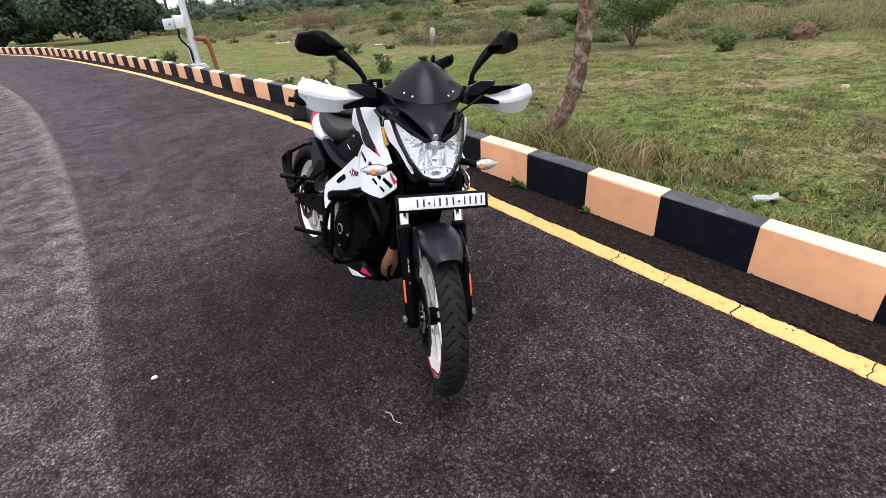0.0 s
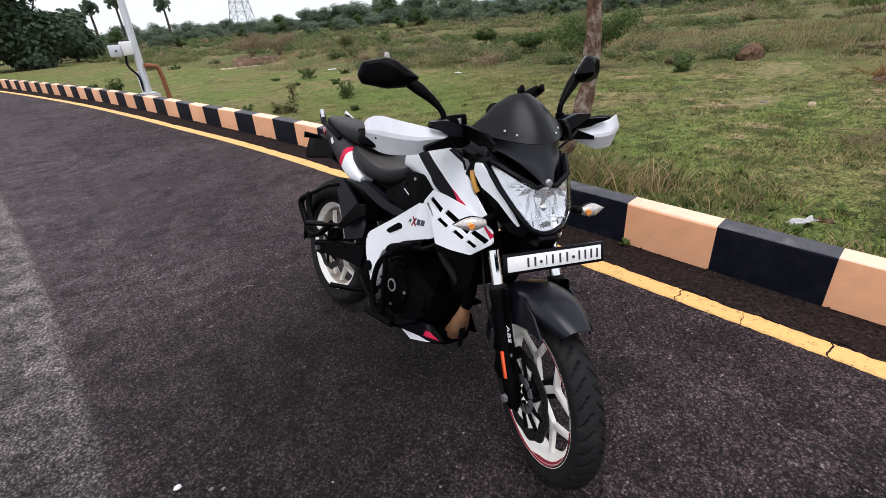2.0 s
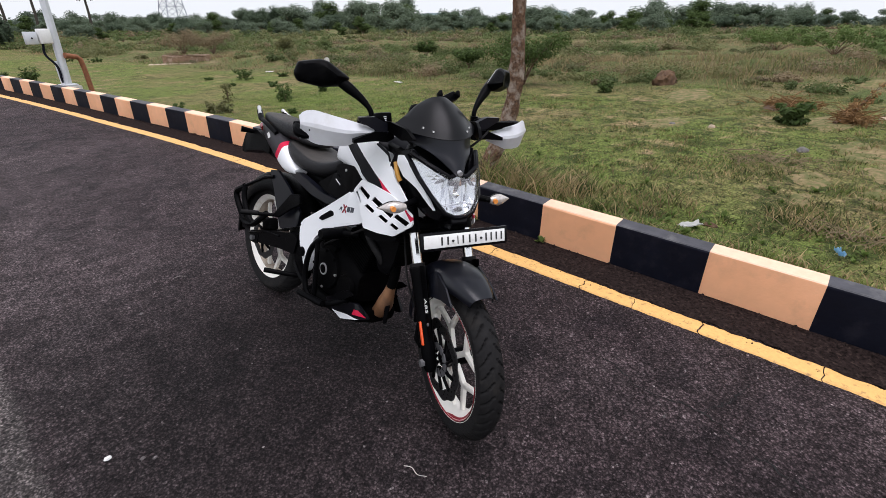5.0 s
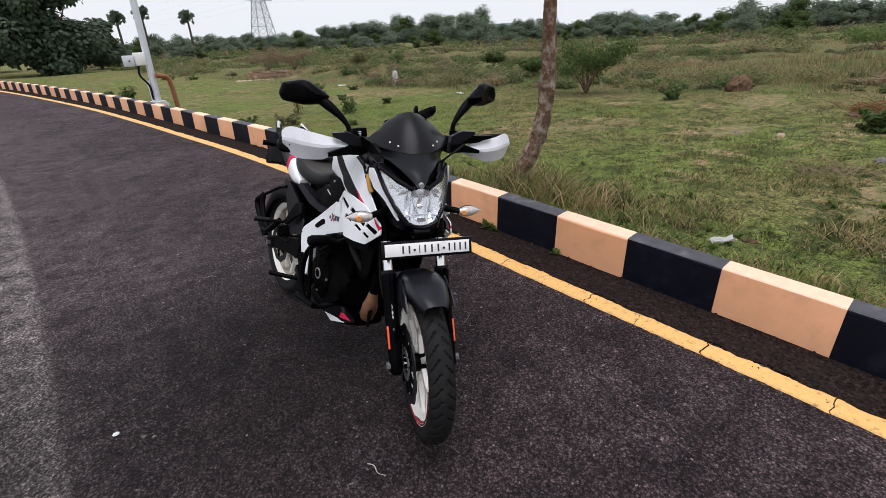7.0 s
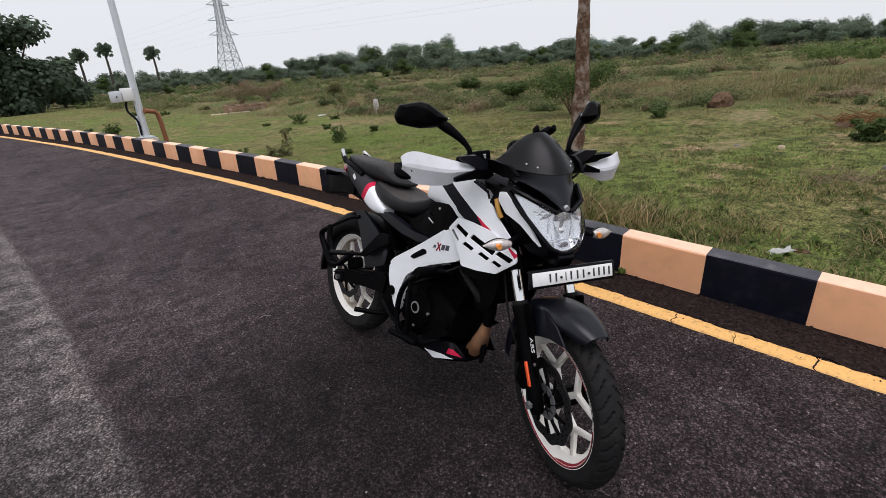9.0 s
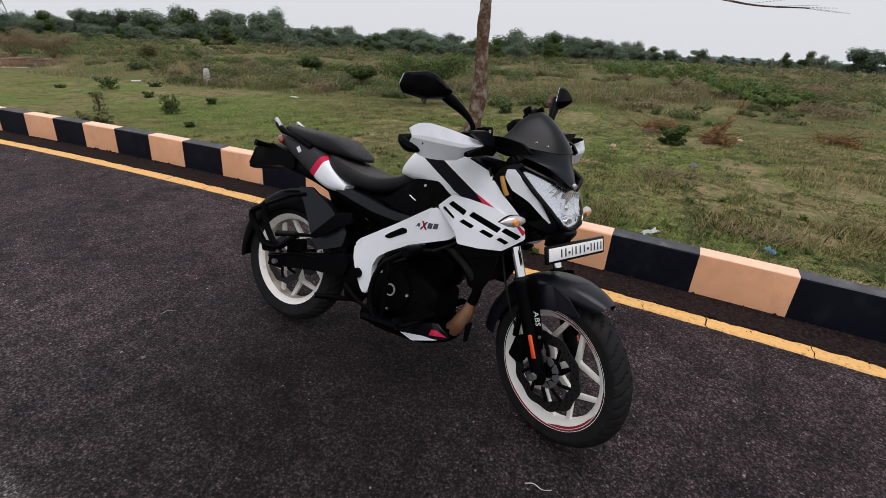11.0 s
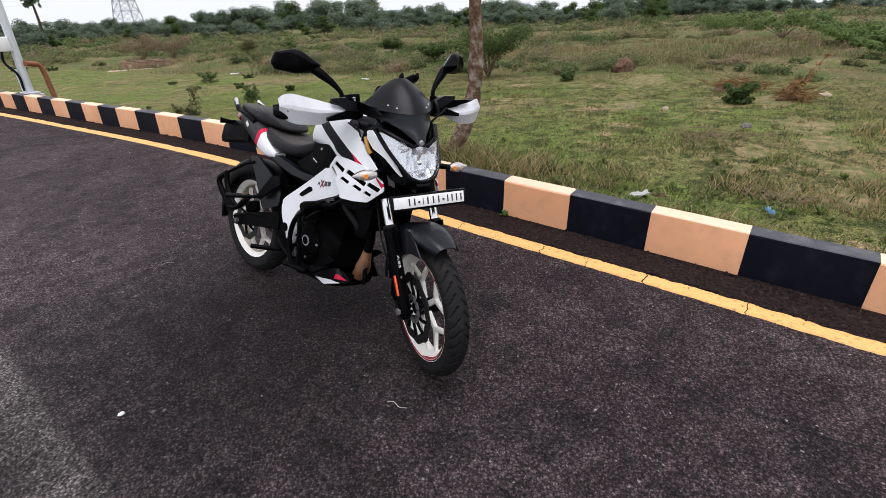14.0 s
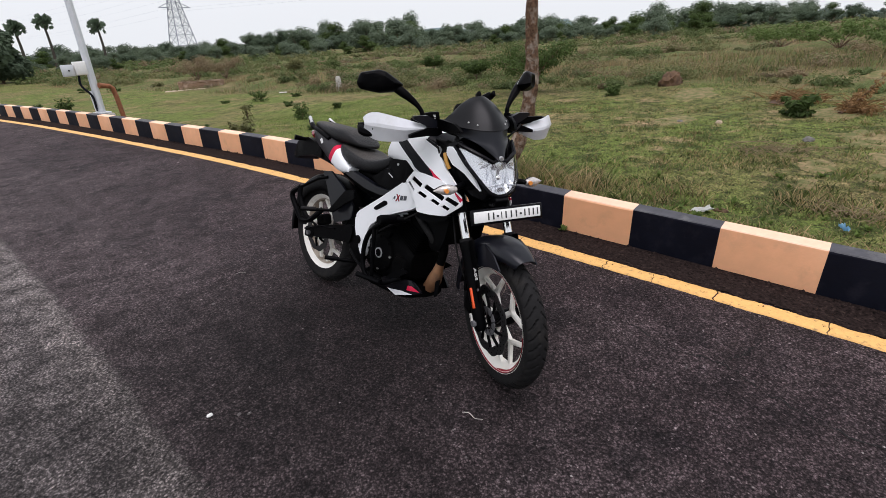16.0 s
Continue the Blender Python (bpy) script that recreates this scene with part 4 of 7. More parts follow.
part("lower_clamp", box(*along_fork(0.485, 0, -0.02), 0.075, 0.24, 0.035, 0.01, m=pose(0, 0, 0, 0, -25, 0)), MATTE, bike, m=STEER)
part("upper_clamp", box(*along_fork(0.64, 0, -0.02), 0.085, 0.24, 0.03, 0.01, m=pose(0, 0, 0, 0, -25, 0)), MATTE, bike, m=STEER)
part("steering_head", tube([along_fork(0.47, 0, -0.035), along_fork(0.66, 0, -0.035)], 0.032, 16), ENGINE, bike, m=STEER)
part("wiring_sleeve", tube(curve_points([(1.103, -0.152, 0.955), (1.113, -0.153, 0.935), (1.124, -0.151, 0.912), (1.132, -0.145, 0.895)], 10), 0.0085, 8), GOLD, bike, "ochre cable sleeve beside the fork", m=STEER)


def lettering(text, size, m, material, parent, label=""):
    cu = bpy.data.curves.new("lettering", "FONT")
    cu.body, cu.size, cu.extrude, cu.align_x, cu.align_y = text, size, 0.0006, "CENTER", "CENTER"
    tmp = bpy.data.objects.new("lettering", cu)
    scene.collection.objects.link(tmp)
    me = bpy.data.meshes.new_from_object(tmp.evaluated_get(bpy.context.evaluated_depsgraph_get()))
    bpy.data.objects.remove(tmp)
    me.transform(m)
    me.materials.append(material)
    ob = new("lettering", me)
    ob.parent = parent
    return tagged(ob, label)


# front mudguard: an arched shell with side gills
def arch(R, a0, a1, half, drop, centre, n=40, thick=0.003, tip=0.5):
    """A mudguard shell round a wheel. half(u) and drop(u) give its half width and the depth of its sides."""
    bm = bmesh.new()
    c = Vector(centre)
    grid = [[], []]
    m = 14
    for shell in (0, 1):
        for i in range(n + 1):
            u = i / n
            a = a0 + (a1 - a0) * u
            w, d = half(u), drop(u)
            row = []
            for j in range(m + 1):
                v = -1 + 2 * j / m
                y = w * math.sin(v * math.pi / 2 * 0.999) if abs(v) < 1 else math.copysign(w, v)
                r = R - d * abs(v) ** 2.6 - shell * thick
                row.append(bm.verts.new(c + Vector((r * math.cos(a), y * (1 - 0.02 * shell), r * math.sin(a)))))
            grid[shell].append(row)
    for shell in (0, 1):
        g = grid[shell]
        for i in range(n):
            for j in range(m):
                bm.faces.new((g[i][j], g[i][j + 1], g[i + 1][j + 1], g[i + 1][j]))
    for i in range(n):
        for j in (0, m):
            bm.faces.new((grid[0][i][j], grid[0][i + 1][j], grid[1][i + 1][j], grid[1][i][j]))
    for j in range(m):
        for i in (0, n):
            bm.faces.new((grid[0][i][j], grid[0][i][j + 1], grid[1][i][j + 1], grid[1][i][j]))
    return bm


guard_half = lambda u: (0.62 + 0.38 * min(1.0, u / 0.2) ** 0.6) * (0.060 + 0.022 * math.sin(math.pi * min(1, u * 1.25 + 0.1))) if u < 0.7 else 0.066
guard_drop = lambda u: 0.034 + 0.042 * min(1, u * 2.6)
fender = part("front_mudguard", arch(0.352, radians(63), radians(176), guard_half, guard_drop, FRONT), FENDER, bike, "satin black front mudguard", m=STEER)
gill = panel(rounded([(1.285, 0.60), (1.335, 0.63), (1.415, 0.605), (1.47, 0.562), (1.39, 0.552), (1.335, 0.535), (1.30, 0.52)], 0.006), lambda x, z: -0.083 - 0.2 * max(0, 0.63 - z) * 0.3, 0.006)
both("gill", gill, FENDER, fender, m=STEER)
# flat stays ahead of the fork legs; the one beside the disc is lettered
stay = [along_fork(d, 0, x) for d, x in ((0.34, 0.015), (0.34, 0.075), (0.30, 0.066), (0.22, 0.060), (0.12, 0.052), (0.09, 0.040), (0.09, 0.010))]
both("mudguard_stay", panel(rounded([(p.x, p.z) for p in stay], 0.006), -0.106, 0.005, 0.001), MATTE, fender, m=STEER)
part("stay_bolt", tube([along_fork(0.135, -0.110, 0.042), along_fork(0.135, -0.104, 0.042)], 0.006, 8), DULL_STEEL, fender, m=STEER)
lettering("ABS", 0.031, Matrix.Translation(along_fork(0.200, -0.1074, 0.044)) @ pose(0, 0, 0, 90, 0, 0) @ pose(0, 0, 0, 0, 0, -65), PLATE_WHITE, fender, "white anti-lock lettering").matrix_basis = STEER

# headlamp, cowl and visor (turn with the bars)
def lamp_outline(k=1.0, drop=0.0):
    right = [(0.0, 0.948), (-0.03, 0.938), (-0.075, 0.965), (-0.118, 0.995), (-0.126, 0.985), (-0.108, 0.925), (-0.083, 0.872), (-0.05, 0.826), (-0.02, 0.812), (0.0, 0.810)]
    pts = right + [(-y, z) for y, z in right[-2:0:-1]]
    return [(y * k, 0.9 + (z - 0.9) * k + drop) for y, z in pts]


def lamp_x(y, z):
    """The lamp's face: raked back at the top, swept back at the sides."""
    return 1.318 - 0.26 * max(0, z - 0.83) - 1.3 * y * y - 22.0 * max(0, abs(y) - 0.06) ** 2


def face_shell(outline, f, depth, bm=None):
    """A shell over an outline of (y, z) at x = f(y, z), closed at the back."""
    bm = bm or bmesh.new()
    vs = [bm.verts.new((0, y, z)) for y, z in outline]
    edges = [bm.edges.new((vs[i], vs[(i + 1) % len(vs)])) for i in range(len(vs))]
    bmesh.ops.triangle_fill(bm, use_beauty=True, use_dissolve=False, edges=edges)
    for _ in range(2):
        bmesh.ops.subdivide_edges(bm, edges=[e for e in bm.edges], cuts=1, use_grid_fill=True)
    bmesh.ops.triangulate(bm, faces=bm.faces)
    res = bmesh.ops.extrude_face_region(bm, geom=list(bm.faces))
    moved = {v for v in res["geom"] if isinstance(v, bmesh.types.BMVert)}
    for v in bm.verts:
        v.co.x = f(v.co.y, v.co.z) - (0 if v in moved else depth)
    return bm


headlamp = part("headlamp", face_shell(lamp_outline(1.09), lambda y, z: lamp_x(y, z) - 0.062, 0.09), MATTE, bike, "black-framed headlamp with clear faceted lens", m=STEER)


def reflector_mesh():
    """Silvered bowl: smooth bright wings above, a middle of broad facets, fine flutes below."""
    rng = random.Random(4)
    bm = bmesh.new()
    vs = [bm.verts.new((0, y, z)) for y, z in lamp_outline(0.95)]
    edges = [bm.edges.new((vs[i], vs[(i + 1) % len(vs)])) for i in range(len(vs))]
    bmesh.ops.triangle_fill(bm, use_beauty=True, edges=edges)
    bmesh.ops.subdivide_edges(bm, edges=list(bm.edges), cuts=3, use_grid_fill=True)
    bmesh.ops.triangulate(bm, faces=bm.faces)
    for v in bm.verts:
        y, z = v.co.y, v.co.z
        middle = max(0.0, min(1.0, (0.075 - abs(y)) / 0.03)) * max(0.0, min(1.0, (0.935 - z) / 0.02))
        v.co.x = lamp_x(y, z) - 0.016 - (0.0 if v.is_boundary else middle * (0.005 + 0.015 * rng.random()))
    return bm


part("reflector", reflector_mesh(), REFLECTOR, headlamp, "bright faceted reflector", m=STEER, sharp=14)
lens = part("lens", face_shell(lamp_outline(0.965), lamp_x, 0.004), LENS, headlamp, "clear lens", m=STEER, sharp=60)
lens.visible_shadow = False
ring = [(lamp_x(y, z) - 0.006, y, z) for y, z in lamp_outline(1.02)]
part("lamp_rim", tube(ring + ring[:1], 0.0085, 8, caps=False), GLOSS, headlamp, m=STEER)
part("lamp_divider", tube(curve_points([(lamp_x(y, 0.852) - 0.010, y, 0.856 - 2.2 * y * y) for y in (-0.066, -0.033, 0.0, 0.033, 0.066)], 16), 0.0028, 6), REFLECTOR, headlamp, m=STEER)
part("bulb", lathe([(0.0005, -0.012), (0.010, -0.010), (0.013, 0.0), (0.010, 0.010), (0.0005, 0.012)], 16, (1.27, 0.0, 0.875)), CHROME, headlamp, m=STEER)
part("pilot_lamp", loft([section(1.262 + 0.018 * i, 0.842, 0.822, 0.040 - 0.012 * i, 2.2, 16) for i in range(3)]), REFLECTOR, headlamp, m=STEER)

cheek = rounded([(1.118, 0.955), (1.122, 0.984), (1.145, 0.986), (1.182, 0.957), (1.234, 0.898), (1.282, 0.828), (1.258, 0.844), (1.208, 0.886), (1.185, 0.898), (1.148, 0.915)], 0.003)
cheek_y = lambda x, z: -0.170 + 0.44 * (x - 1.08)
both("headlamp_cheek", panel(cheek, cheek_y, 0.008, 0.003), WHITE, bike, "pearl white headlamp side panel", m=STEER)
dark_cheek = rounded([(1.09, 0.985), (1.15, 1.01), (1.21, 0.955), (1.30, 0.83), (1.285, 0.79), (1.22, 0.80), (1.12, 0.87), (1.06, 0.93)], 0.012)
both("lamp_housing_side", panel(dark_cheek, lambda x, z: cheek_y(x, z) + 0.017, 0.02, 0.004), GLOSS, bike, m=STEER)
part("lamp_housing", loft([section(1.06, 1.03, 0.84, 0.11, 3), section(1.13, 1.03, 0.80, 0.13, 3), section(1.20, 0.97, 0.79, 0.115, 3), section(1.255, 0.93, 0.785, 0.075, 2.6), section(1.285, 0.82, 0.785, 0.03, 2.2)]), MATTE, bike, m=STEER)
chin = rounded([(1.18, 0.80), (1.305, 0.815), (1.325, 0.795), (1.29, 0.745), (1.22, 0.755)], 0.01)
both("chin", panel(chin, lambda x, z: -0.028 - 0.12 * max(0, 1.3 - x), 0.03, 0.004), GLOSS, bike, m=STEER)


def visor_shell(rows, n=18, m=24, thick=0.004):
    """A curved screen: rows of (x, z) up its middle line, with half widths and sweep at each."""
    bm = bmesh.new()
    grids = []
    st = smooth_stations(rows, n)
    for shell in (0, 1):
        g = []
        for u, x, z, w, sweep, dip in st:
            row = []
            for j in range(m + 1):
                v = -1 + 2 * j / m
                row.append(bm.verts.new((x - sweep * v * v - shell * thick, w * v, z - dip * v * v - shell * thick * 0.5)))
            g.append(row)
        grids.append(g)
    for g in grids:
        for i in range(n):
            for j in range(m):
                bm.faces.new((g[i][j], g[i][j + 1], g[i + 1][j + 1], g[i + 1][j]))
    a, b = grids
    for i in range(n):
        for j in (0, m):
            bm.faces.new((a[i][j], a[i + 1][j], b[i + 1][j], b[i][j]))
    for j in range(m):
        for i in (0, n):
            bm.faces.new((a[i][j], a[i][j + 1], b[i][j + 1], b[i][j]))
    return bm


nose = visor_shell([(0, 1.298, 0.945, 0.010, 0.00, 0.0), (1, 1.284, 0.968, 0.036, 0.02, -0.006), (2, 1.264, 0.998, 0.075, 0.05, -0.012), (3, 1.250, 1.030, 0.132, 0.150, -0.012), (4, 1.241, 1.057, 0.162, 0.186, -0.022)])
part("nose_cowl", nose, FENDER, bike, "satin black nose cowl above the headlamp", m=STEER)
screen = visor_shell([(0, 1.246, 1.052, 0.165, 0.185, -0.022), (1, 1.222, 1.085, 0.140, 0.150, -0.002), (2, 1.185, 1.125, 0.110, 0.105, 0.012), (3, 1.142, 1.158, 0.078, 0.060, 0.016), (4, 1.108, 1.176, 0.040, 0.020, 0.010)])
windscreen = part("windscreen", screen, SMOKE, bike, "dark smoked windscreen", m=STEER)
for y, up in ((-0.062, 0.018), (0.062, 0.018), (-0.085, 0.026), (0.085, 0.026)):
    v = y / (0.165 - 0.757 * up)
    p = Vector((1.246 - 0.727 * up - (0.185 - 1.06 * up) * v * v, y, 1.052 + up + (0.022 - 0.6 * up) * v * v))
    part("screw", tube([p - Vector((0.004, 0, 0.002)), p + Vector((0.003, 0.0, 0.002))], 0.0034, 10), ALLOY, windscreen, m=STEER)
wing = rounded([(1.02, 1.082), (1.09, 1.088), (1.16, 1.075), (1.20, 1.045), (1.14, 1.035), (1.03, 1.055)], 0.01)
both("cowl_wing", panel(wing, lambda x, z: -0.168 + 0.38 * max(0, x - 1.09), 0.012, 0.004), MATTE, bike, m=STEER)
part("nose_badge", tube([(1.290, 0, 0.956), (1.301, 0, 0.953)], 0.0085, 20), SILVER, bike, "round silver nose badge", m=STEER)
part("instrument_cluster", box(1.06, 0, 1.10, 0.055, 0.17, 0.085, 0.014, m=pose(0, 0, 0, 0, -35, 0)), MATTE, bike, m=STEER)

# number plate: its characters stay plain bars
plate = part("number_plate", box(0, 0, 0, 0.012, 0.325, 0.062, 0.005), GLOSS, bike, "white front number plate in a black frame", m=STEER @ pose(1.338, 0.014, 0.742, 0, -14, 0))
PLATE_AT = STEER @ pose(1.338, 0.014, 0.742, 0, -14, 0)
part("plate_face", box(0.0065, 0.0, 0, 0.003, 0.302, 0.043, 0.001), PLATE_WHITE, plate, m=PLATE_AT)
for k, (y, w) in enumerate([(-0.088, 0.016), (-0.066, 0.016), (-0.030, 0.008), (-0.010, 0.016), (0.014, 0.016), (0.037, 0.016), (0.077, 0.015), (0.097, 0.015), (0.117, 0.015), (0.137, 0.015)]):
    part("character_bar", box(0.0085, y, 0, 0.0014, w * 0.36, 0.027), PLATE_INK, plate, m=PLATE_AT, smooth=False)
for y in (-0.048, 0.057):
    part("stud", tube([(0.007, y, -0.002), (0.0115, y, -0.002)], 0.0042, 10), PLATE_INK, plate, m=PLATE_AT)
part("plate_stay", box(1.29, 0.0, 0.745, 0.09, 0.09, 0.02, 0.004), MATTE, bike, m=STEER)


# indicators
def indicator(s, rear=False):
    x0, z0, y0 = (1.232, 0.834, 0.203) if not rear else (-0.235, 0.80, 0.125)
    rows = []
    for i in range(9):
        u = i / 8
        w = math.sin(math.pi * min(1, 0.08 + u * 0.90)) ** 1.15
        y = s * (y0 - 0.055 + 0.105 * u)
        rows.append([(x0 + 0.004 + 0.020 * w * math.cos(a) - 0.02 * u, y, z0 + 0.0205 * w * math.sin(a) - 0.003 * u) for a in (2 * math.pi * k / 16 for k in range(16))])
    m = STEER if not rear else None
    house = part("indicator", loft([[(x - 0.008, y, z) for x, y, z in r] for r in rows]), MATTE, bike, "black indicator with clear lens", m=m)
    part("indicator_lens", loft(rows[1:]), MATTE if rear else IND_LENS, house, "clear lens over an amber bulb", m=m)
    if not rear:
        part("amber_bulb", loft([[(x0 + q, s * (y0 + (0.006 if s < 0 else -0.028)) + 0.009 * math.cos(a), z0 + 0.009 * math.sin(a)) for a in (2 * math.pi * k / 12 for k in range(12))] for q in (0.0, 0.0205)]), AMBER, house, m=m)
    part("stem", tube([(x0 - 0.01, s * (y0 - 0.04), z0), (x0 - 0.05, s * (y0 - 0.12), z0 + 0.01)], [0.011, 0.014], 10), MATTE, house, m=m)


IND_LENS = shade("indicator_lens", (0.50, 0.46, 0.43), 0.1, vary=0.25, scale=120, coat=0.8, metal=0.25)
for s in (-1, 1):
    indicator(s)

# handlebar, controls, hand guards and mirrors
MIRROR_EDGE = [(0.266, 1.214), (0.292, 1.187), (0.360, 1.183), (0.430, 1.198), (0.440, 1.222), (0.425, 1.258), (0.356, 1.269), (0.332, 1.263), (0.286, 1.230)]
bar_line = [(0.93, -0.40, 1.055), (0.97, -0.28, 1.055), (1.01, -0.14, 1.045), (1.045, -0.08, 1.025), (1.05, 0.0, 1.02), (1.045, 0.08, 1.025), (1.01, 0.14, 1.045), (0.97, 0.28, 1.055), (0.93, 0.40, 1.055)]
handlebar = part("handlebar", tube(curve_points(bar_line, 40), 0.0115, 12), MATTE, bike, "black handlebar", m=STEER)
for s in (-1, 1):
    part("grip", tube([(0.975, 0.275 * s, 1.055), (0.93, 0.40 * s, 1.055)], 0.0165, 14), RUBBER, handlebar, m=STEER)
    part("bar_end", tube([(0.93, 0.40 * s, 1.055), (0.905, 0.455 * s, 1.052)], [0.017, 0.015], 14), MATTE, handlebar, m=STEER)
    part("switch_box", box(0.99, 0.225 * s, 1.062, 0.05, 0.05, 0.055, 0.01, m=pose(0, 0, 0, 0, 0, -18 * s)), MATTE, handlebar, m=STEER)
    part("lever", tube(curve_points([(1.02, 0.21 * s, 1.06), (1.035, 0.28 * s, 1.057), (1.015, 0.35 * s, 1.052), (0.985, 0.42 * s, 1.05)], 16), [0.008] * 12 + [0.006] * 5, 8), MATTE, handlebar, m=STEER)

    # hand guard: creased white shell on a black mount
    def guard(u, v):
        """u from the inner tip to the outer end, v from bottom to top."""
        y = 0.215 + 0.230 * u + (0.018 if s > 0 else 0.0)
        top = (1.062 + 0.064 * u ** 0.9) if s < 0 else (1.040 + 0.050 * u ** 0.9)
        bot = 1.036 - 0.036 * min(1.0, u / 0.4) + 0.006 * max(0.0, u - 0.7) - (0.024 if s > 0 else 0.0)
        w = 1.0 if u < 0.74 else math.sqrt(max(0.0, 1 - 0.82 * ((u - 0.74) / 0.26) ** 2))
        z = (top + bot) / 2 + (top - bot) * (v - 0.5) * w
        x = 1.065 - 0.02 * u - 0.115 * max(0, u - 0.55) ** 1.5 * 2.2 - 0.022 * abs(v - 0.55) * 2
        return (x, y * s, z)

    bm = bmesh.new()
    N, K = 22, 8
    for shell in (0, 1):
        vs = [[bm.verts.new(Vector(guard(i / N, j / K)) - Vector((0.004 * shell, 0, 0))) for j in range(K + 1)] for i in range(N + 1)]
        if shell == 0:
            front = vs
        for i in range(N):
            for j in range(K):
                bm.faces.new((vs[i][j], vs[i + 1][j], vs[i + 1][j + 1], vs[i][j + 1]))
    for i in range(N):
        for j in (0, K):
            bm.faces.new((front[i][j], front[i + 1][j], vs[i + 1][j], vs[i][j]))
    for j in range(K):
        for i in (0, N):
            bm.faces.new((front[i][j], front[i][j + 1], vs[i][j + 1], vs[i][j]))
    guard_part = part("hand_guard", bm, GUARD_WHITE, bike, "white plastic hand guard on a black mount", m=STEER, sharp=12)
    mount = [(1.04, 0.14, 1.038), (1.055, 0.17, 1.034), (1.064, 0.215, 1.038), (1.062, 0.29, 1.022)]
    part("guard_mount", loft([[(p[0] + dx, p[1] * s, p[2] + dz) for dx, dz in ((-0.014, -h), (0.008, -h), (0.008, h), (-0.014, h))] for p, h in zip(mount, (0.012, 0.017, 0.016, 0.006))]), MATTE, guard_part, m=STEER)
    part("guard_fin", loft([[(p[0] + dx, p[1] * s, p[2] + dz) for dx, dz in ((-0.012, -h), (0.008, -h), (0.010, h), (-0.012, h))] for p, h in (((1.055, 0.170, 1.062), 0.018), ((1.060, 0.215, 1.080), 0.022), ((1.056, 0.27, 1.094), 0.006))]), FENDER, guard_part, m=STEER)
    if s > 0:
        part("guard_brace", loft([[(p[0] + dx, p[1], p[2] + dz) for dx, dz in ((-0.010, -h), (0.006, -h), (0.006, h), (-0.010, h))] for p, h in (((1.052, 0.19, 1.062), 0.016), ((1.052, 0.27, 1.070), 0.013), ((1.046, 0.345, 1.078), 0.004))]), MATTE, guard_part, m=STEER)
    part("guard_arm", tube(curve_points([(0.972, 0.415 * s, 1.025), (0.945, 0.447 * s, 1.035), (0.912, 0.448 * s, 1.052)], 8), [0.010, 0.013, 0.016, 0.018, 0.018, 0.018, 0.017, 0.016, 0.014], 8), MATTE, guard_part, m=STEER)

    # mirror
    stem = part("mirror", tube(curve_points([(0.985, 0.205 * s, 1.08), (0.981, 0.206 * s, 1.112), (0.962, 0.234 * s, 1.150), (0.928, 0.285 * s, 1.194), (0.905, 0.315 * s, 1.215)], 18), [0.0095] * 7 + [0.011, 0.012, 0.0135, 0.015, 0.017] + [0.019] * 7, 10), MATTE, bike, "black mirror on a curved stem", m=STEER)
    head = []
    tilt = 0.25 if s < 0 else 0.62
    for d, k in ((0.0, 0.99), (0.010, 1.07), (0.026, 1.03), (0.042, 0.84), (0.050, 0.5)):
        ring = []
        for y, z in rounded(MIRROR_EDGE, 0.008, 3):
            ring.append((0.885 + d - tilt * (y - 0.35), (0.358 + (y - 0.358) * k * (1.08 - 0.32 * tilt)) * s, 1.230 + (z - 1.230) * k))
        head.append(ring)
    part("mirror_shell", loft(head), MATTE, stem, m=STEER)
    glass = [(0.8835 - tilt * (y - 0.35), (0.358 + (y - 0.358) * (1.08 - 0.32 * tilt)) * s, 1.230 + (z - 1.230) * 1.0) for y, z in rounded(MIRROR_EDGE, 0.008, 3)]
    part("mirror_glass", loft([glass, [(x + 0.006, y, z) for x, y, z in glass]]), MIRROR, stem, m=STEER)
    part("mirror_boss", tube([(0.985, 0.205 * s, 1.06), (0.985, 0.205 * s, 1.095)], 0.015, 12), MATTE, stem, m=STEER)
part("brake_reservoir", box(1.012, -0.172, 1.092, 0.042, 0.055, 0.036, 0.007, m=pose(0, 0, 0, 0, -10, 20)), MATTE, handlebar, "black brake fluid reservoir with a white mark", m=STEER)
for dz in (-0.006, 0.0, 0.006):
    part("reservoir_mark", box(1.034, -0.176, 1.093 + dz, 0.002, 0.022, 0.0025), PLATE_WHITE, handlebar, m=STEER, smooth=False)
holder = part("phone_holder", box(0.985, 0.085, 1.155, 0.03, 0.085, 0.035, 0.008, m=pose(0, 0, 0, 20, -30, 10)), MATTE, bike, "black phone holder above the bars", m=STEER)
part("holder_arm", tube([(1.0, 0.085, 1.04), (0.99, 0.085, 1.145)], 0.011, 8), MATTE, holder, m=STEER)
for y in (0.05, 0.12):
    part("holder_claw", box(0.995, y, 1.172, 0.035, 0.012, 0.024, 0.004, m=pose(0, 0, 0, 0, -30, 0)), MATTE, holder, m=STEER)
for y, off in ((-0.06, 0.0), (0.05, 0.02), (0.09, -0.01)):
    part("control_cable", tube(curve_points([(1.0, y * 3, 1.06), (1.09, y * 2.2, 1.05 + off), (1.10, y * 1.2, 0.98), (1.02, y * 0.8, 0.90)], 20), 0.0045, 6), RUBBER, handlebar, m=STEER)

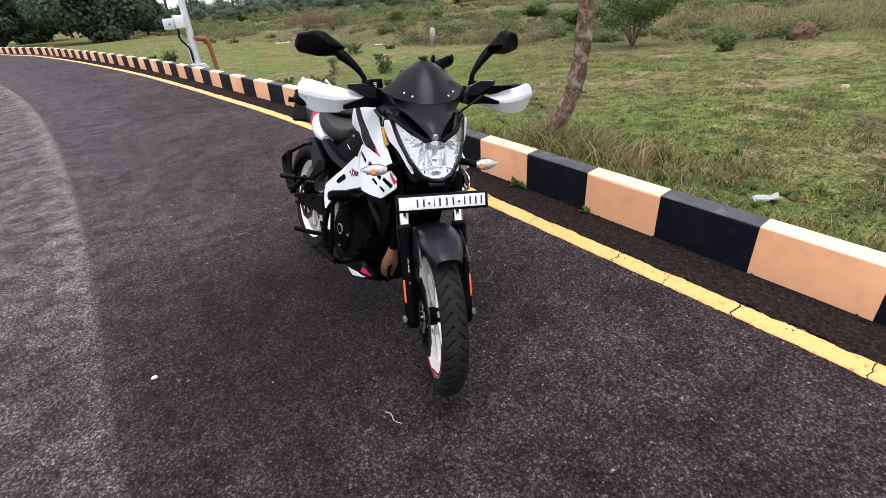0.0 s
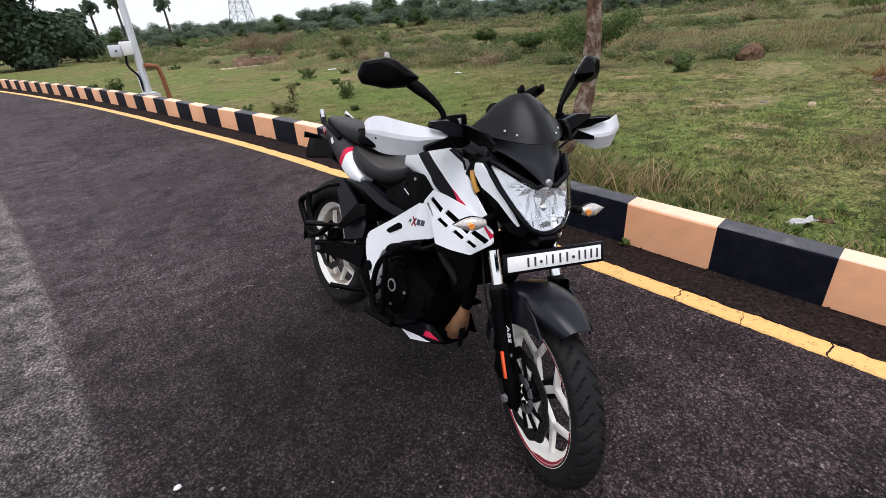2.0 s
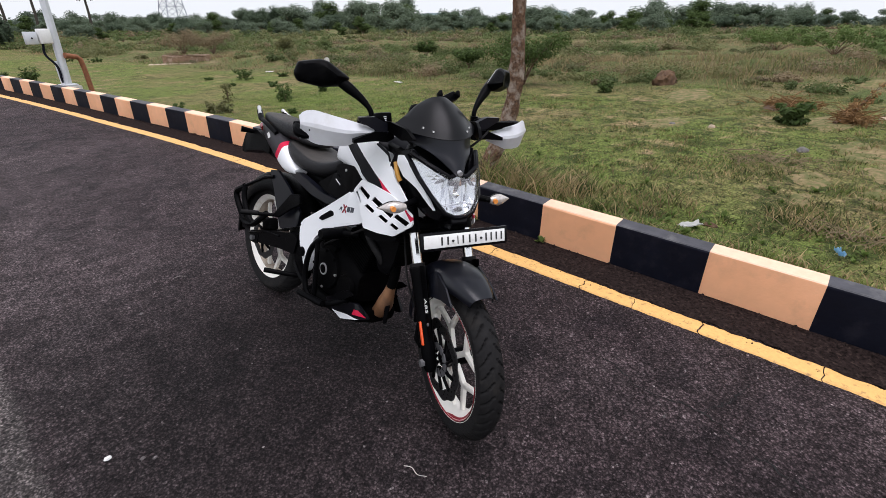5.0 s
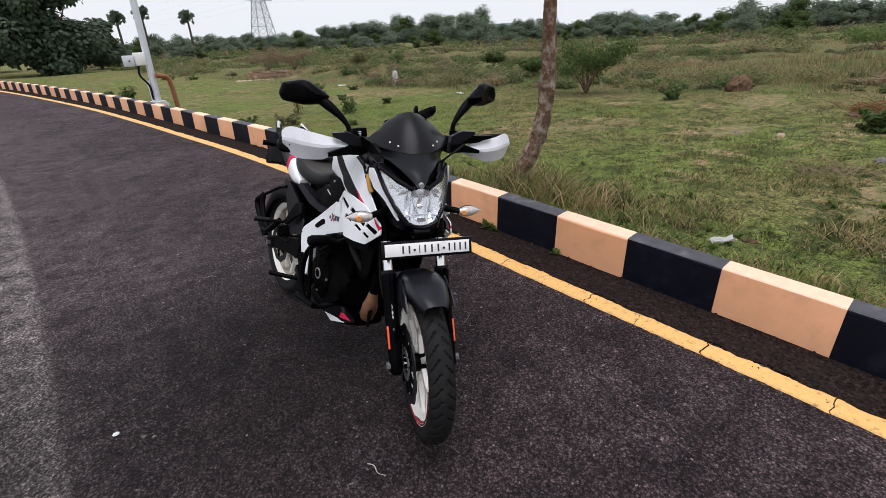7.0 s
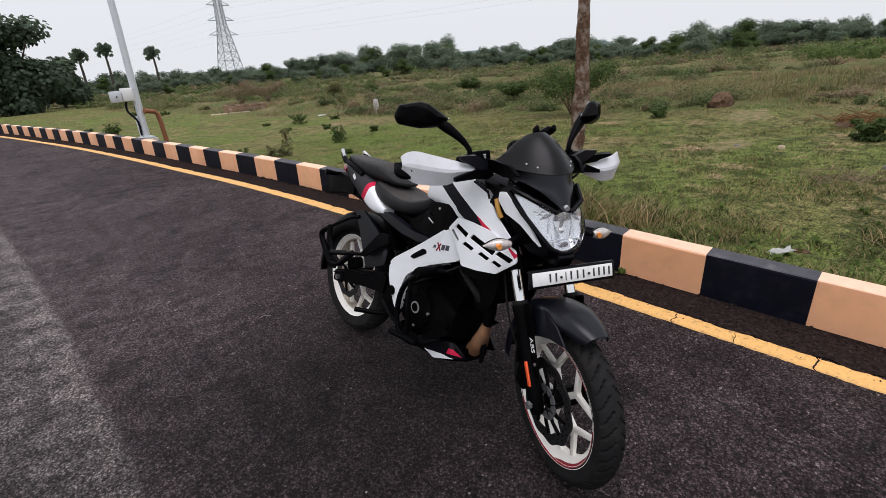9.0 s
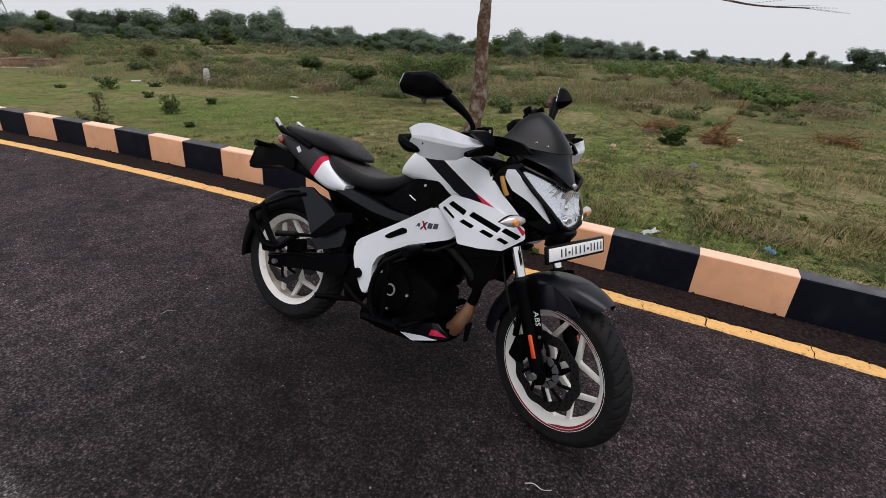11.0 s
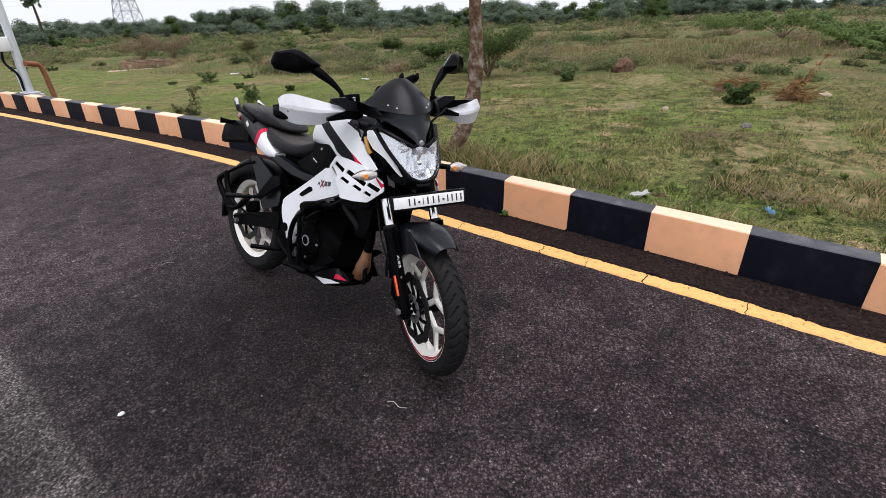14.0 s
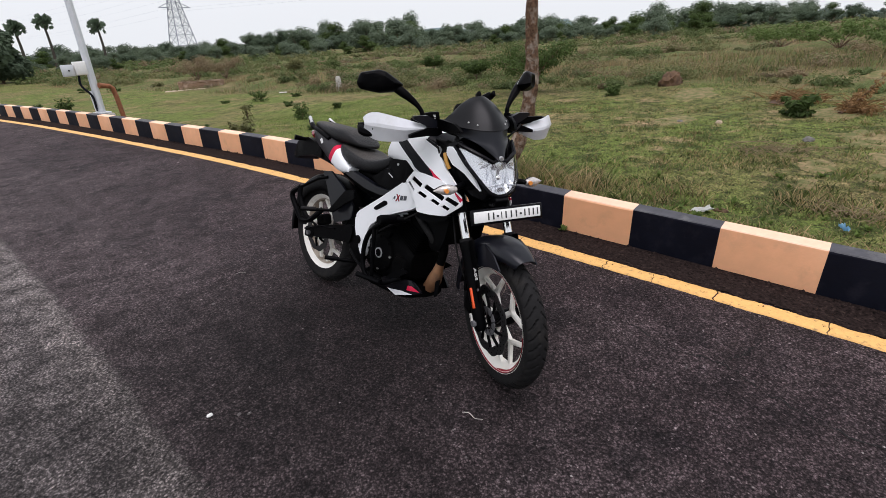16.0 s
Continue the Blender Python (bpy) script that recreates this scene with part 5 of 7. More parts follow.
# tank and its shrouds
tank_rows = [(0.572, 0.868, 0.842, 0.078), (0.59, 0.900, 0.838, 0.096), (0.64, 0.960, 0.832, 0.118), (0.72, 1.000, 0.82, 0.138), (0.80, 1.012, 0.79, 0.152), (0.88, 1.008, 0.76, 0.158), (0.94, 0.980, 0.755, 0.142), (0.975, 0.945, 0.765, 0.11), (0.995, 0.905, 0.78, 0.075)]
part("fuel_tank", body(tank_rows, 40, 3.8), TANK_PAINT, bike, "pearl white fuel tank with black and red stripes")
part("filler_cap", tube([(0.80, 0, 1.008), (0.80, 0, 1.016)], 0.037, 32), GLOSS, bike, "black fuel cap")
upper = rounded([(0.735, 0.945), (0.90, 0.970), (0.962, 0.955), (1.065, 0.865), (1.145, 0.808), (1.09, 0.785), (0.99, 0.79), (0.87, 0.84)], 0.014)
shroud_y = lambda x, z: -0.166 + 0.22 * max(0, z - 0.88) - 0.10 * max(0, x - 1.0) * 0.5 + 0.35 * max(0, 0.85 - x) * 0.3
both("tank_shroud", panel(upper, shroud_y, 0.008, 0.003), TANK_PAINT, bike, "pearl white tank shroud with a red flash")
wing_out = rounded([(0.812, 0.770), (0.872, 0.826), (0.95, 0.825), (1.06, 0.815), (1.165, 0.775), (1.178, 0.738), (1.112, 0.680), (1.02, 0.664), (0.938, 0.658), (0.918, 0.70)], 0.01)
def grown(q, k):
    cx, cz = sum(p[0] for p in q) / len(q), sum(p[1] for p in q) / len(q)
    return [(cx + (x - cx) * (1 + (k - 1) * 0.35), cz + (z - cz) * k) for x, z in q]


slots = [rounded(grown(q, 1.08), 0.005, 2) for q in (
    [(0.862, 0.786), (0.878, 0.803), (0.946, 0.782), (0.936, 0.764)],
    [(0.958, 0.766), (0.972, 0.784), (1.090, 0.756), (1.078, 0.737)],
    [(1.092, 0.744), (1.106, 0.760), (1.164, 0.745), (1.152, 0.729)],
    [(0.838, 0.766), (0.846, 0.776), (0.905, 0.750), (0.900, 0.741)],
    [(0.926, 0.737), (0.940, 0.750), (0.990, 0.738), (0.976, 0.725)],
    [(1.012, 0.722), (1.026, 0.735), (1.072, 0.725), (1.058, 0.712)],
    [(1.082, 0.712), (1.094, 0.724), (1.130, 0.716), (1.118, 0.704)])]
wing_y = lambda x, z: -0.178 + 0.28 * max(0, 0.90 - x) - 0.12 * max(0, min(0.05, 0.78 - z)) + 0.3 * max(0, x - 1.12) + 0.10 * max(0, z - 0.80)
both("side_shroud", holed_panel(wing_out, slots, wing_y, 0.006), WING_PAINT, bike, "white slotted radiator shroud", sharp=30)
both("shroud_liner", panel(rounded([(0.83, 0.765), (0.88, 0.81), (1.06, 0.80), (1.15, 0.768), (1.15, 0.74), (1.10, 0.69), (0.95, 0.67), (0.92, 0.71)], 0.01), lambda x, z: wing_y(x, z) + 0.018, 0.006, 0.0), MATTE, bike)
both("radiator_side_cover", panel(rounded([(0.93, 0.67), (0.955, 0.57), (0.99, 0.50), (1.045, 0.50), (1.07, 0.56), (1.085, 0.67)], 0.012), lambda x, z: -0.122, 0.01, 0.003), MATTE, bike)
both("shroud_skirt", panel(rounded([(0.915, 0.69), (0.945, 0.655), (1.02, 0.660), (1.115, 0.677), (1.10, 0.655), (1.0, 0.625), (0.93, 0.625)], 0.008), lambda x, z: -0.165, 0.02, 0.003), MATTE, bike)
bolt_panel = rounded([(0.648, 0.828), (0.69, 0.848), (0.79, 0.858), (0.868, 0.822), (0.80, 0.757), (0.79, 0.752), (0.72, 0.775)], 0.01)
both("tank_side_cover", panel(bolt_panel, lambda x, z: -0.152 + 0.10 * max(0, 0.80 - x), 0.02, 0.004), MATTE, bike)
for s in (-1, 1):
    part("cover_bolt", tube([(0.738, 0.143 * s, 0.830), (0.738, 0.150 * s, 0.830)], 0.0055, 14), ALLOY, bike)

# perimeter frame
frame_out = rounded([(0.800, 0.765), (0.64, 0.655), (0.475, 0.548), (0.455, 0.520), (0.458, 0.465), (0.478, 0.415), (0.520, 0.345), (0.545, 0.325), (0.560, 0.345), (0.568, 0.405), (0.560, 0.455), (0.580, 0.500), (0.625, 0.535), (0.72, 0.590), (0.885, 0.655), (0.925, 0.69), (0.90, 0.735)], 0.016)
slot_out = rounded([(0.594, 0.590), (0.610, 0.606), (0.672, 0.648), (0.694, 0.648), (0.700, 0.634), (0.622, 0.588)], 0.008)
frame_y = lambda x, z: -0.150 - 0.03 * max(0, x - 0.7)
both("perimeter_frame", panel(frame_out, frame_y, 0.045, 0.008), WHITE, bike, "white perimeter frame spar")
# the slot's shaded opening is a thin black plate on the spar's face
both("frame_slot_dark", panel(slot_out, lambda x, z: frame_y(x, z) - 0.0015, 0.004, 0.001), MATTE, bike)
sticker = [((0.731, 0.672), (0.742, 0.690), (0.752, 0.690), (0.748, 0.674), (0.742, 0.680)), ((0.752, 0.668), (0.777, 0.704), (0.784, 0.703), (0.760, 0.668)), ((0.756, 0.702), (0.776, 0.672), (0.784, 0.674), (0.764, 0.704)), ((0.784, 0.680), (0.788, 0.702), (0.808, 0.704), (0.804, 0.682)), ((0.809, 0.684), (0.813, 0.706), (0.832, 0.708), (0.830, 0.688))]
for k, q in enumerate(sticker):
    part("sticker_shape", panel([(x, z - 0.006) for x, z in q], lambda x, z: frame_y(x, z) - 0.0012, 0.002, 0.0), (RED_PAINT if k in (1, 2) else BADGE_GREY), bike, smooth=False)

# side covers under the seat
side_a = rounded([(0.275, 0.712), (0.36, 0.735), (0.48, 0.722), (0.60, 0.700), (0.71, 0.700), (0.64, 0.665), (0.52, 0.672), (0.40, 0.69)], 0.012)
side_b = rounded([(0.545, 0.735), (0.655, 0.800), (0.72, 0.782), (0.795, 0.752), (0.69, 0.702), (0.60, 0.712)], 0.01)
both("side_cover", panel(side_a, lambda x, z: -0.150 + 0.12 * max(0, 0.5 - x), 0.03, 0.005), FENDER, bike, "black side cover")
both("mid_cover", panel(side_b, lambda x, z: -0.142, 0.02, 0.004), MATTE, bike)
for s in (-1, 1):
    part("cover_mark", tube([(0.672, 0.1425 * s, 0.778), (0.704, 0.1425 * s, 0.763)], 0.0026, 6), SILVER, bike)
part("under_seat_tray", body([(-0.12, 0.80, 0.73, 0.06), (0.1, 0.78, 0.70, 0.07), (0.3, 0.76, 0.64, 0.075), (0.5, 0.76, 0.60, 0.08), (0.66, 0.79, 0.62, 0.09)], 14, 3.5), MATTE, bike)

# seats: faces pointing up take a lighter, dustier grained vinyl than the sides
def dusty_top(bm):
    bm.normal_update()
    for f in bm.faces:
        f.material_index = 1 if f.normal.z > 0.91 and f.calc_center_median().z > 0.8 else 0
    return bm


seat_rows = [(0.175, 0.858, 0.815, 0.085), (0.22, 0.852, 0.785, 0.115), (0.30, 0.838, 0.750, 0.130), (0.40, 0.818, 0.738, 0.130), (0.48, 0.816, 0.742, 0.118), (0.56, 0.838, 0.765, 0.100), (0.62, 0.868, 0.80, 0.082), (0.645, 0.872, 0.83, 0.06)]
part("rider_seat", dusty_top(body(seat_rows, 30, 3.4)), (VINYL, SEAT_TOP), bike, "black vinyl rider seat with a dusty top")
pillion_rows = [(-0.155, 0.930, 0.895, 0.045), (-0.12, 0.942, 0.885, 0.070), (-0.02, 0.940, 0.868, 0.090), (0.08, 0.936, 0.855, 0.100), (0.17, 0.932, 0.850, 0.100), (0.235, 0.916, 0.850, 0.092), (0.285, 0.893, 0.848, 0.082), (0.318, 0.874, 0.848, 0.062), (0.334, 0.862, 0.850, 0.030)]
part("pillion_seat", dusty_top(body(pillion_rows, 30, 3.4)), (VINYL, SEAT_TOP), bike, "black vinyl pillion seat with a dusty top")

# tail
tail_rows = [(-0.165, 0.892, 0.865, 0.055), (-0.10, 0.892, 0.83, 0.085), (0.0, 0.885, 0.785, 0.108), (0.10, 0.868, 0.742, 0.122), (0.18, 0.842, 0.708, 0.130), (0.25, 0.80, 0.700, 0.134), (0.335, 0.745, 0.715, 0.134)]
part("tail_cowl", body(tail_rows, 30, 4.5), TAIL_PAINT, bike, "dark grey, red and white tail cowl")
for s in (-1, 1):
    rail = curve_points([(0.09, 0.110 * s, 0.862), (-0.02, 0.108 * s, 0.892), (-0.11, 0.092 * s, 0.905), (-0.165, 0.075 * s, 0.925), (-0.19, 0.068 * s, 0.940)], 20)
    grab = part("grab_rail", tube(rail, [0.011] * 10 + [0.015] * 8 + [0.012] * 3, 10), MATTE, bike, "black split grab rail with a silver tip")
    part("rail_tip", tube(curve_points([(-0.14, 0.0865 * s, 0.922), (-0.17, 0.0755 * s, 0.934), (-0.202, 0.066 * s, 0.952)], 10), 0.010, 10), SILVER, grab)
    part("tail_sticker", panel([(0.005, 0.846), (0.02, 0.858), (0.038, 0.836), (0.024, 0.826)], lambda x, z: 0.1155 * s, 0.003, 0.0), PLATE_WHITE, bike, smooth=False)
part("tail_lamp", body([(-0.20, 0.885, 0.865, 0.04), (-0.17, 0.885, 0.845, 0.07), (-0.13, 0.875, 0.835, 0.08)], 8, 3), shade("red_tail_lens", (0.32, 0.015, 0.02), 0.15, coat=0.8), bike, "red tail lamp")
mud = rounded([(-0.04, 0.80), (-0.19, 0.838), (-0.305, 0.810), (-0.350, 0.705), (-0.32, 0.69), (-0.27, 0.715), (-0.12, 0.745), (-0.03, 0.74)], 0.012)
part("rear_mudguard", panel(mud, -0.075, 0.15, 0.01), MATTE, bike, "black rear mudguard with plate holder")
part("rear_light_stalk", tube([(-0.23, -0.07, 0.82), (-0.25, -0.13, 0.825)], [0.011, 0.016], 10), MATTE, bike)

# rear tyre hugger, saree guard, swingarm, footrests
hug = part("tyre_hugger", arch(0.345, radians(38), radians(192), lambda u: 0.084, lambda u: 0.055 + 0.045 * math.sin(math.pi * u), REAR), MATTE, bike, "black rear tyre hugger")
both("hugger_side", panel(rounded([(0.04, 0.675), (0.12, 0.690), (0.25, 0.625), (0.36, 0.545), (0.355, 0.475), (0.20, 0.415), (0.165, 0.47), (0.10, 0.585)], 0.014), lambda x, z: -0.100 - 0.03 * max(0.0, 0.6 - z), 0.012, 0.004), FENDER, hug)
guard_path = curve_points([(-0.10, -0.155, 0.555), (-0.17, -0.165, 0.50), (-0.10, -0.165, 0.415), (-0.045, -0.165, 0.378), (0.03, -0.16, 0.39), (0.08, -0.15, 0.43), (0.11, -0.13, 0.47)], 40)
leg_guard = part("leg_guard", tube(guard_path, 0.0155, 8), MATTE, bike, "black tubular guard beside the rear wheel")
part("guard_bar", tube(curve_points([(-0.10, -0.155, 0.555), (-0.085, -0.162, 0.50), (-0.02, -0.165, 0.42), (0.03, -0.16, 0.39)], 16), 0.0145, 8), MATTE, leg_guard)
part("guard_stay", tube([(-0.10, -0.155, 0.555), (0.02, -0.11, 0.63), (0.09, -0.10, 0.65)], 0.009, 8), MATTE, leg_guard)
part("guard_foot", panel(rounded([(-0.08, 0.395), (0.0, 0.405), (0.02, 0.36), (-0.06, 0.345)], 0.01), -0.172, 0.006, 0.001), MATTE, leg_guard)
for s in (-1, 1):
    arm = part("swingarm", loft([[(x, (y + dy) * s, z + dz) for dy, dz in ((-w, -h), (w, -h), (w, h), (-w, h))] for x, y, z, w, h in ((-0.045, 0.118, 0.307, 0.012, 0.026), (0.05, 0.118, 0.328, 0.014, 0.034), (0.25, 0.112, 0.375, 0.018, 0.042), (0.40, 0.105, 0.402, 0.022, 0.050), (0.48, 0.10, 0.41, 0.024, 0.04))]), MATTE, bike, "black box swingarm")
    part("axle_plate", panel(rounded([(-0.055, 0.275), (0.035, 0.28), (0.045, 0.335), (-0.045, 0.335)], 0.01), -0.134 if s < 0 else 0.134, 0.006, 0.001), MATTE, arm)
    part("axle_nut", tube([(0, 0.13 * s, 0.307), (0, 0.152 * s, 0.307)], 0.013, 6), DULL_STEEL, arm)
part("swingarm_rod", tube([(-0.05, -0.137, 0.318), (0.12, -0.137, 0.378), (0.25, -0.133, 0.395)], 0.0045, 6), MATTE, bike)
part("chain_guard", box(0.2, 0.112, 0.42, 0.44, 0.03, 0.03, 0.006, m=pose(0, 0, 0, 0, -9, 0)), MATTE, bike)
part("rear_shock", tube([(0.40, 0, 0.40), (0.46, 0, 0.68)], 0.03, 14), MATTE, bike)
part("shock_spring", tube([(0.41 + 0.045 * t / 60 + 0.042 * math.cos(t * 0.62), 0.042 * math.sin(t * 0.62), 0.45 + 0.19 * t / 60) for t in range(61)], 0.006, 6), ENGINE, bike)
for s in (-1, 1):
    bracket = part("pillion_bracket", panel(rounded([(0.185, 0.485), (0.215, 0.475), (0.35, 0.565), (0.42, 0.60), (0.40, 0.64), (0.33, 0.625)], 0.012), 0.14 * s, 0.014, 0.004), MATTE, bike, "black pillion footrest bracket")
    part("pillion_peg", tube([(0.195, 0.13 * s, 0.485), (0.15, 0.20 * s, 0.480), (0.11, 0.265 * s, 0.475)], [0.008, 0.009, 0.008], 10), MATTE, bracket)
    part("peg_rubber", tube([(0.155, 0.20 * s, 0.487), (0.11, 0.262 * s, 0.482)], 0.010, 10), RUBBER, bracket)
    plate_r = part("footrest_plate", panel(rounded([(0.38, 0.44), (0.45, 0.47), (0.53, 0.46), (0.55, 0.34), (0.52, 0.27), (0.44, 0.265)], 0.016), 0.135 * s, 0.02, 0.005), MATTE, bike, "black footrest plate")
    part("rider_peg", tube([(0.475, 0.13 * s, 0.276), (0.44, 0.19 * s, 0.280), (0.38, 0.262 * s, 0.284)], [0.010, 0.011, 0.0115], 10), MATTE, plate_r, "rubber rider footrest")
    part("heel_guard", panel(rounded([(0.33, 0.41), (0.40, 0.46), (0.44, 0.44), (0.42, 0.36), (0.36, 0.36)], 0.014), 0.148 * s, 0.004, 0.001), MATTE, plate_r)
    part("pivot_cap", tube([(0.497, 0.140 * s, 0.405), (0.497, 0.166 * s, 0.405)], 0.022, 18), ENGINE, plate_r)
part("brake_pedal", tube(curve_points([(0.44, -0.15, 0.335), (0.52, -0.165, 0.30), (0.60, -0.175, 0.285), (0.645, -0.185, 0.295)], 14), 0.008, 8), MATTE, bike)
part("rear_caliper", box(0.075, -0.09, 0.40, 0.09, 0.05, 0.06, 0.012, m=pose(0, 0, 0, 0, -20, 0)), ENGINE, bike)
stand = part("side_stand", tube([(0.53, 0.13, 0.27), (0.505, 0.19, 0.16), (0.47, 0.273, 0.087)], [0.013, 0.012, 0.011], 10), MATTE, bike, "black side stand, out")
part("stand_foot", box(0.468, 0.276, 0.081, 0.055, 0.03, 0.007, 0.002, m=pose(0, 0, 0, 15.5, 0, 0)), MATTE, stand)

# engine, radiator, exhaust, belly pan, engine guard
engine = part("engine", body([(0.49, 0.50, 0.29, 0.10), (0.56, 0.53, 0.25, 0.118), (0.68, 0.52, 0.24, 0.122), (0.80, 0.47, 0.26, 0.118), (0.86, 0.43, 0.30, 0.10)], 16, 4), ENGINE, bike, "black engine")
for s in (-1, 1):
    cov = part("crankcase_cover", tube([(0.665, 0.115 * s, 0.385), (0.665, 0.135 * s, 0.385), (0.665, 0.142 * s, 0.385)], [0.092, 0.088, 0.07], 28), ENGINE, engine)
    part("small_cover", tube([(0.80, 0.11 * s, 0.355), (0.80, 0.128 * s, 0.355)], [0.052, 0.046], 20), ENGINE, engine)
    for k in range(8):
        a = 2 * math.pi * k / 8
        part("cover_bolt", tube([(0.665 + 0.083 * math.cos(a), 0.135 * s, 0.385 + 0.083 * math.sin(a)), (0.665 + 0.083 * math.cos(a), 0.143 * s, 0.385 + 0.083 * math.sin(a))], 0.006, 6), ALLOY if k % 3 == 0 else ENGINE, cov)
    part("engine_badge", tube([(0.665, 0.141 * s, 0.385), (0.665, 0.1455 * s, 0.385)], 0.026, 24), SILVER, cov, "round silver engine badge")
    part("badge_middle", tube([(0.665, 0.143 * s, 0.385), (0.665, 0.147 * s, 0.385)], 0.019, 24), ENGINE, cov)
    part("gear_cover", panel(rounded([(0.52, 0.37), (0.58, 0.44), (0.66, 0.49), (0.72, 0.50), (0.70, 0.46), (0.60, 0.34), (0.54, 0.31)], 0.015), 0.126 * s, 0.02, 0.005), ENGINE, engine)
    part("vane", panel(rounded([(0.735, 0.275), (0.80, 0.335), (0.86, 0.365), (0.90, 0.36), (0.83, 0.31)], 0.008), 0.150 * s, 0.008, 0.003), MATTE, engine)
tilt_m = pose(0.80, 0, 0.50, 0, 24, 0)
for k in range(9):
    part("cylinder_fin", box(0, 0, 0.012 * k - 0.03, 0.165, 0.185, 0.0045, 0.0015), ENGINE, engine, m=tilt_m)
part("cylinder", box(0, 0, 0.02, 0.14, 0.16, 0.15, 0.01), ENGINE, engine, m=tilt_m)
part("cylinder_head", box(0, 0, 0.135, 0.165, 0.20, 0.085, 0.018), ENGINE, engine, m=tilt_m)
for y in (-0.07, 0.0, 0.07):
    part("spark_cap", tube([(0.0, y, 0.17), (-0.01, y, 0.21)], 0.013, 10), RUBBER, engine, m=tilt_m)
part("throttle_body", tube([(0.74, 0, 0.60), (0.62, 0, 0.65)], 0.032, 16), ENGINE, engine)
part("airbox", body([(0.5, 0.74, 0.60, 0.08), (0.62, 0.838, 0.60, 0.10), (0.80, 0.82, 0.65, 0.115)], 8, 4), MATTE, bike)
part("coolant_hose", tube(curve_points([(0.86, -0.10, 0.62), (0.93, -0.13, 0.60), (0.99, -0.12, 0.55), (1.0, -0.09, 0.50)], 16), 0.014, 10), RUBBER, bike)
part("coolant_hose", tube(curve_points([(0.80, -0.11, 0.58), (0.72, -0.13, 0.57), (0.62, -0.13, 0.53), (0.60, -0.12, 0.46)], 16), 0.011, 10), RUBBER, bike)
part("clutch_cable", tube(curve_points([(0.62, -0.12, 0.48), (0.72, -0.142, 0.535), (0.80, -0.145, 0.58), (0.92, -0.13, 0.66), (1.0, -0.11, 0.76)], 20), 0.005, 8), RUBBER, bike)
radiator = part("radiator", box(1.005, 0, 0.605, 0.035, 0.21, 0.17, 0.006, m=pose(0, 0, 0, 0, -12, 0)), ENGINE, bike, "black radiator")
for k in range(12):
    part("radiator_fin", box(1.024 - 0.0021 * (k - 6) * -1, 0, 0.535 + 0.0118 * k, 0.004, 0.19, 0.003, m=pose(0, 0, 0, 0, -12, 0)), ENGINE, radiator, smooth=False)
for s in (-1, 1):
    part("radiator_cap", box(0.99, 0.105 * s, 0.605, 0.045, 0.025, 0.18, 0.01, m=pose(0, 0, 0, 0, -12, 0)), MATTE, radiator)
    part("radiator_bolt", tube([(0.985, 0.142 * s, 0.638), (0.985, 0.156 * s, 0.638)], 0.008, 8), ALLOY, radiator)
part("horn", tube([(1.06, -0.05, 0.70), (1.085, -0.05, 0.70)], [0.035, 0.04], 18), MATTE, bike)
header_pipe = curve_points([(0.90, -0.02, 0.565), (0.965, -0.025, 0.545), (0.992, -0.03, 0.48), (0.975, -0.03, 0.39), (0.950, -0.022, 0.322), (0.915, -0.01, 0.275)], 24)
exhaust = part("exhaust_header", tube(header_pipe[13:], [0.020, 0.022, 0.025] + [0.028, 0.031, 0.034, 0.035, 0.035] + [0.033] * 4, 16), HEADER, bike, "heat-tanned exhaust header pipe")
part("upper_pipe", tube(header_pipe[:15], 0.02, 12), ENGINE, exhaust)
part("header_flange", tube([(0.885, -0.02, 0.57), (0.90, -0.02, 0.565)], 0.032, 14), ENGINE, exhaust)
part("heat_shield", panel(rounded([(0.985, 0.33), (1.012, 0.35), (1.008, 0.265), (0.990, 0.255)], 0.006), -0.05, 0.004, 0.001), MATTE, exhaust)
part("muffler_box", body([(0.50, 0.25, 0.185, 0.09), (0.60, 0.25, 0.175, 0.10), (0.80, 0.255, 0.185, 0.095), (0.92, 0.285, 0.225, 0.07)], 12, 4), ENGINE, bike, "black underbelly silencer")
belly = rounded([(0.685, 0.262), (0.712, 0.232), (0.80, 0.206), (0.90, 0.243), (0.952, 0.264), (0.925, 0.285), (0.885, 0.312), (0.80, 0.29), (0.74, 0.285)], 0.012)
belly_bm = panel(belly, lambda x, z: -0.128 + 0.30 * max(0, x - 0.84) + 0.25 * max(0, 0.235 - z), 0.012, 0.004)
part("belly_pan", mirrored(belly_bm), GLOSS, bike, "black belly pan side")
part("belly_pan", belly_bm, BELLY_PAINT, bike, "black, white and red belly pan side")
for s in (-1, 1):
    loop = curve_points([(0.845, 0.120 * s, 0.595), (0.79, 0.155 * s, 0.585), (0.72, 0.178 * s, 0.555), (0.635, 0.190 * s, 0.48), (0.61, 0.195 * s, 0.38), (0.63, 0.195 * s, 0.285), (0.69, 0.185 * s, 0.250), (0.76, 0.165 * s, 0.262), (0.84, 0.130 * s, 0.31)], 40)
    eg = part("engine_guard", tube(loop, 0.012, 10), MATTE, bike, "black tubular engine guard")
    part("guard_slider", tube([(0.595, 0.205 * s, 0.258), (0.76, 0.192 * s, 0.268)], 0.014, 8), MATTE, eg)
    part("guard_knob", tube([(0.775, 0.14 * s, 0.582), (0.77, 0.235 * s, 0.580), (0.77, 0.25 * s, 0.58)], [0.022, 0.024, 0.018], 14), MATTE, eg)
    part("guard_strut", tube([(0.665, 0.188 * s, 0.515), (0.675, 0.18 * s, 0.26)], 0.010, 8), MATTE, eg)


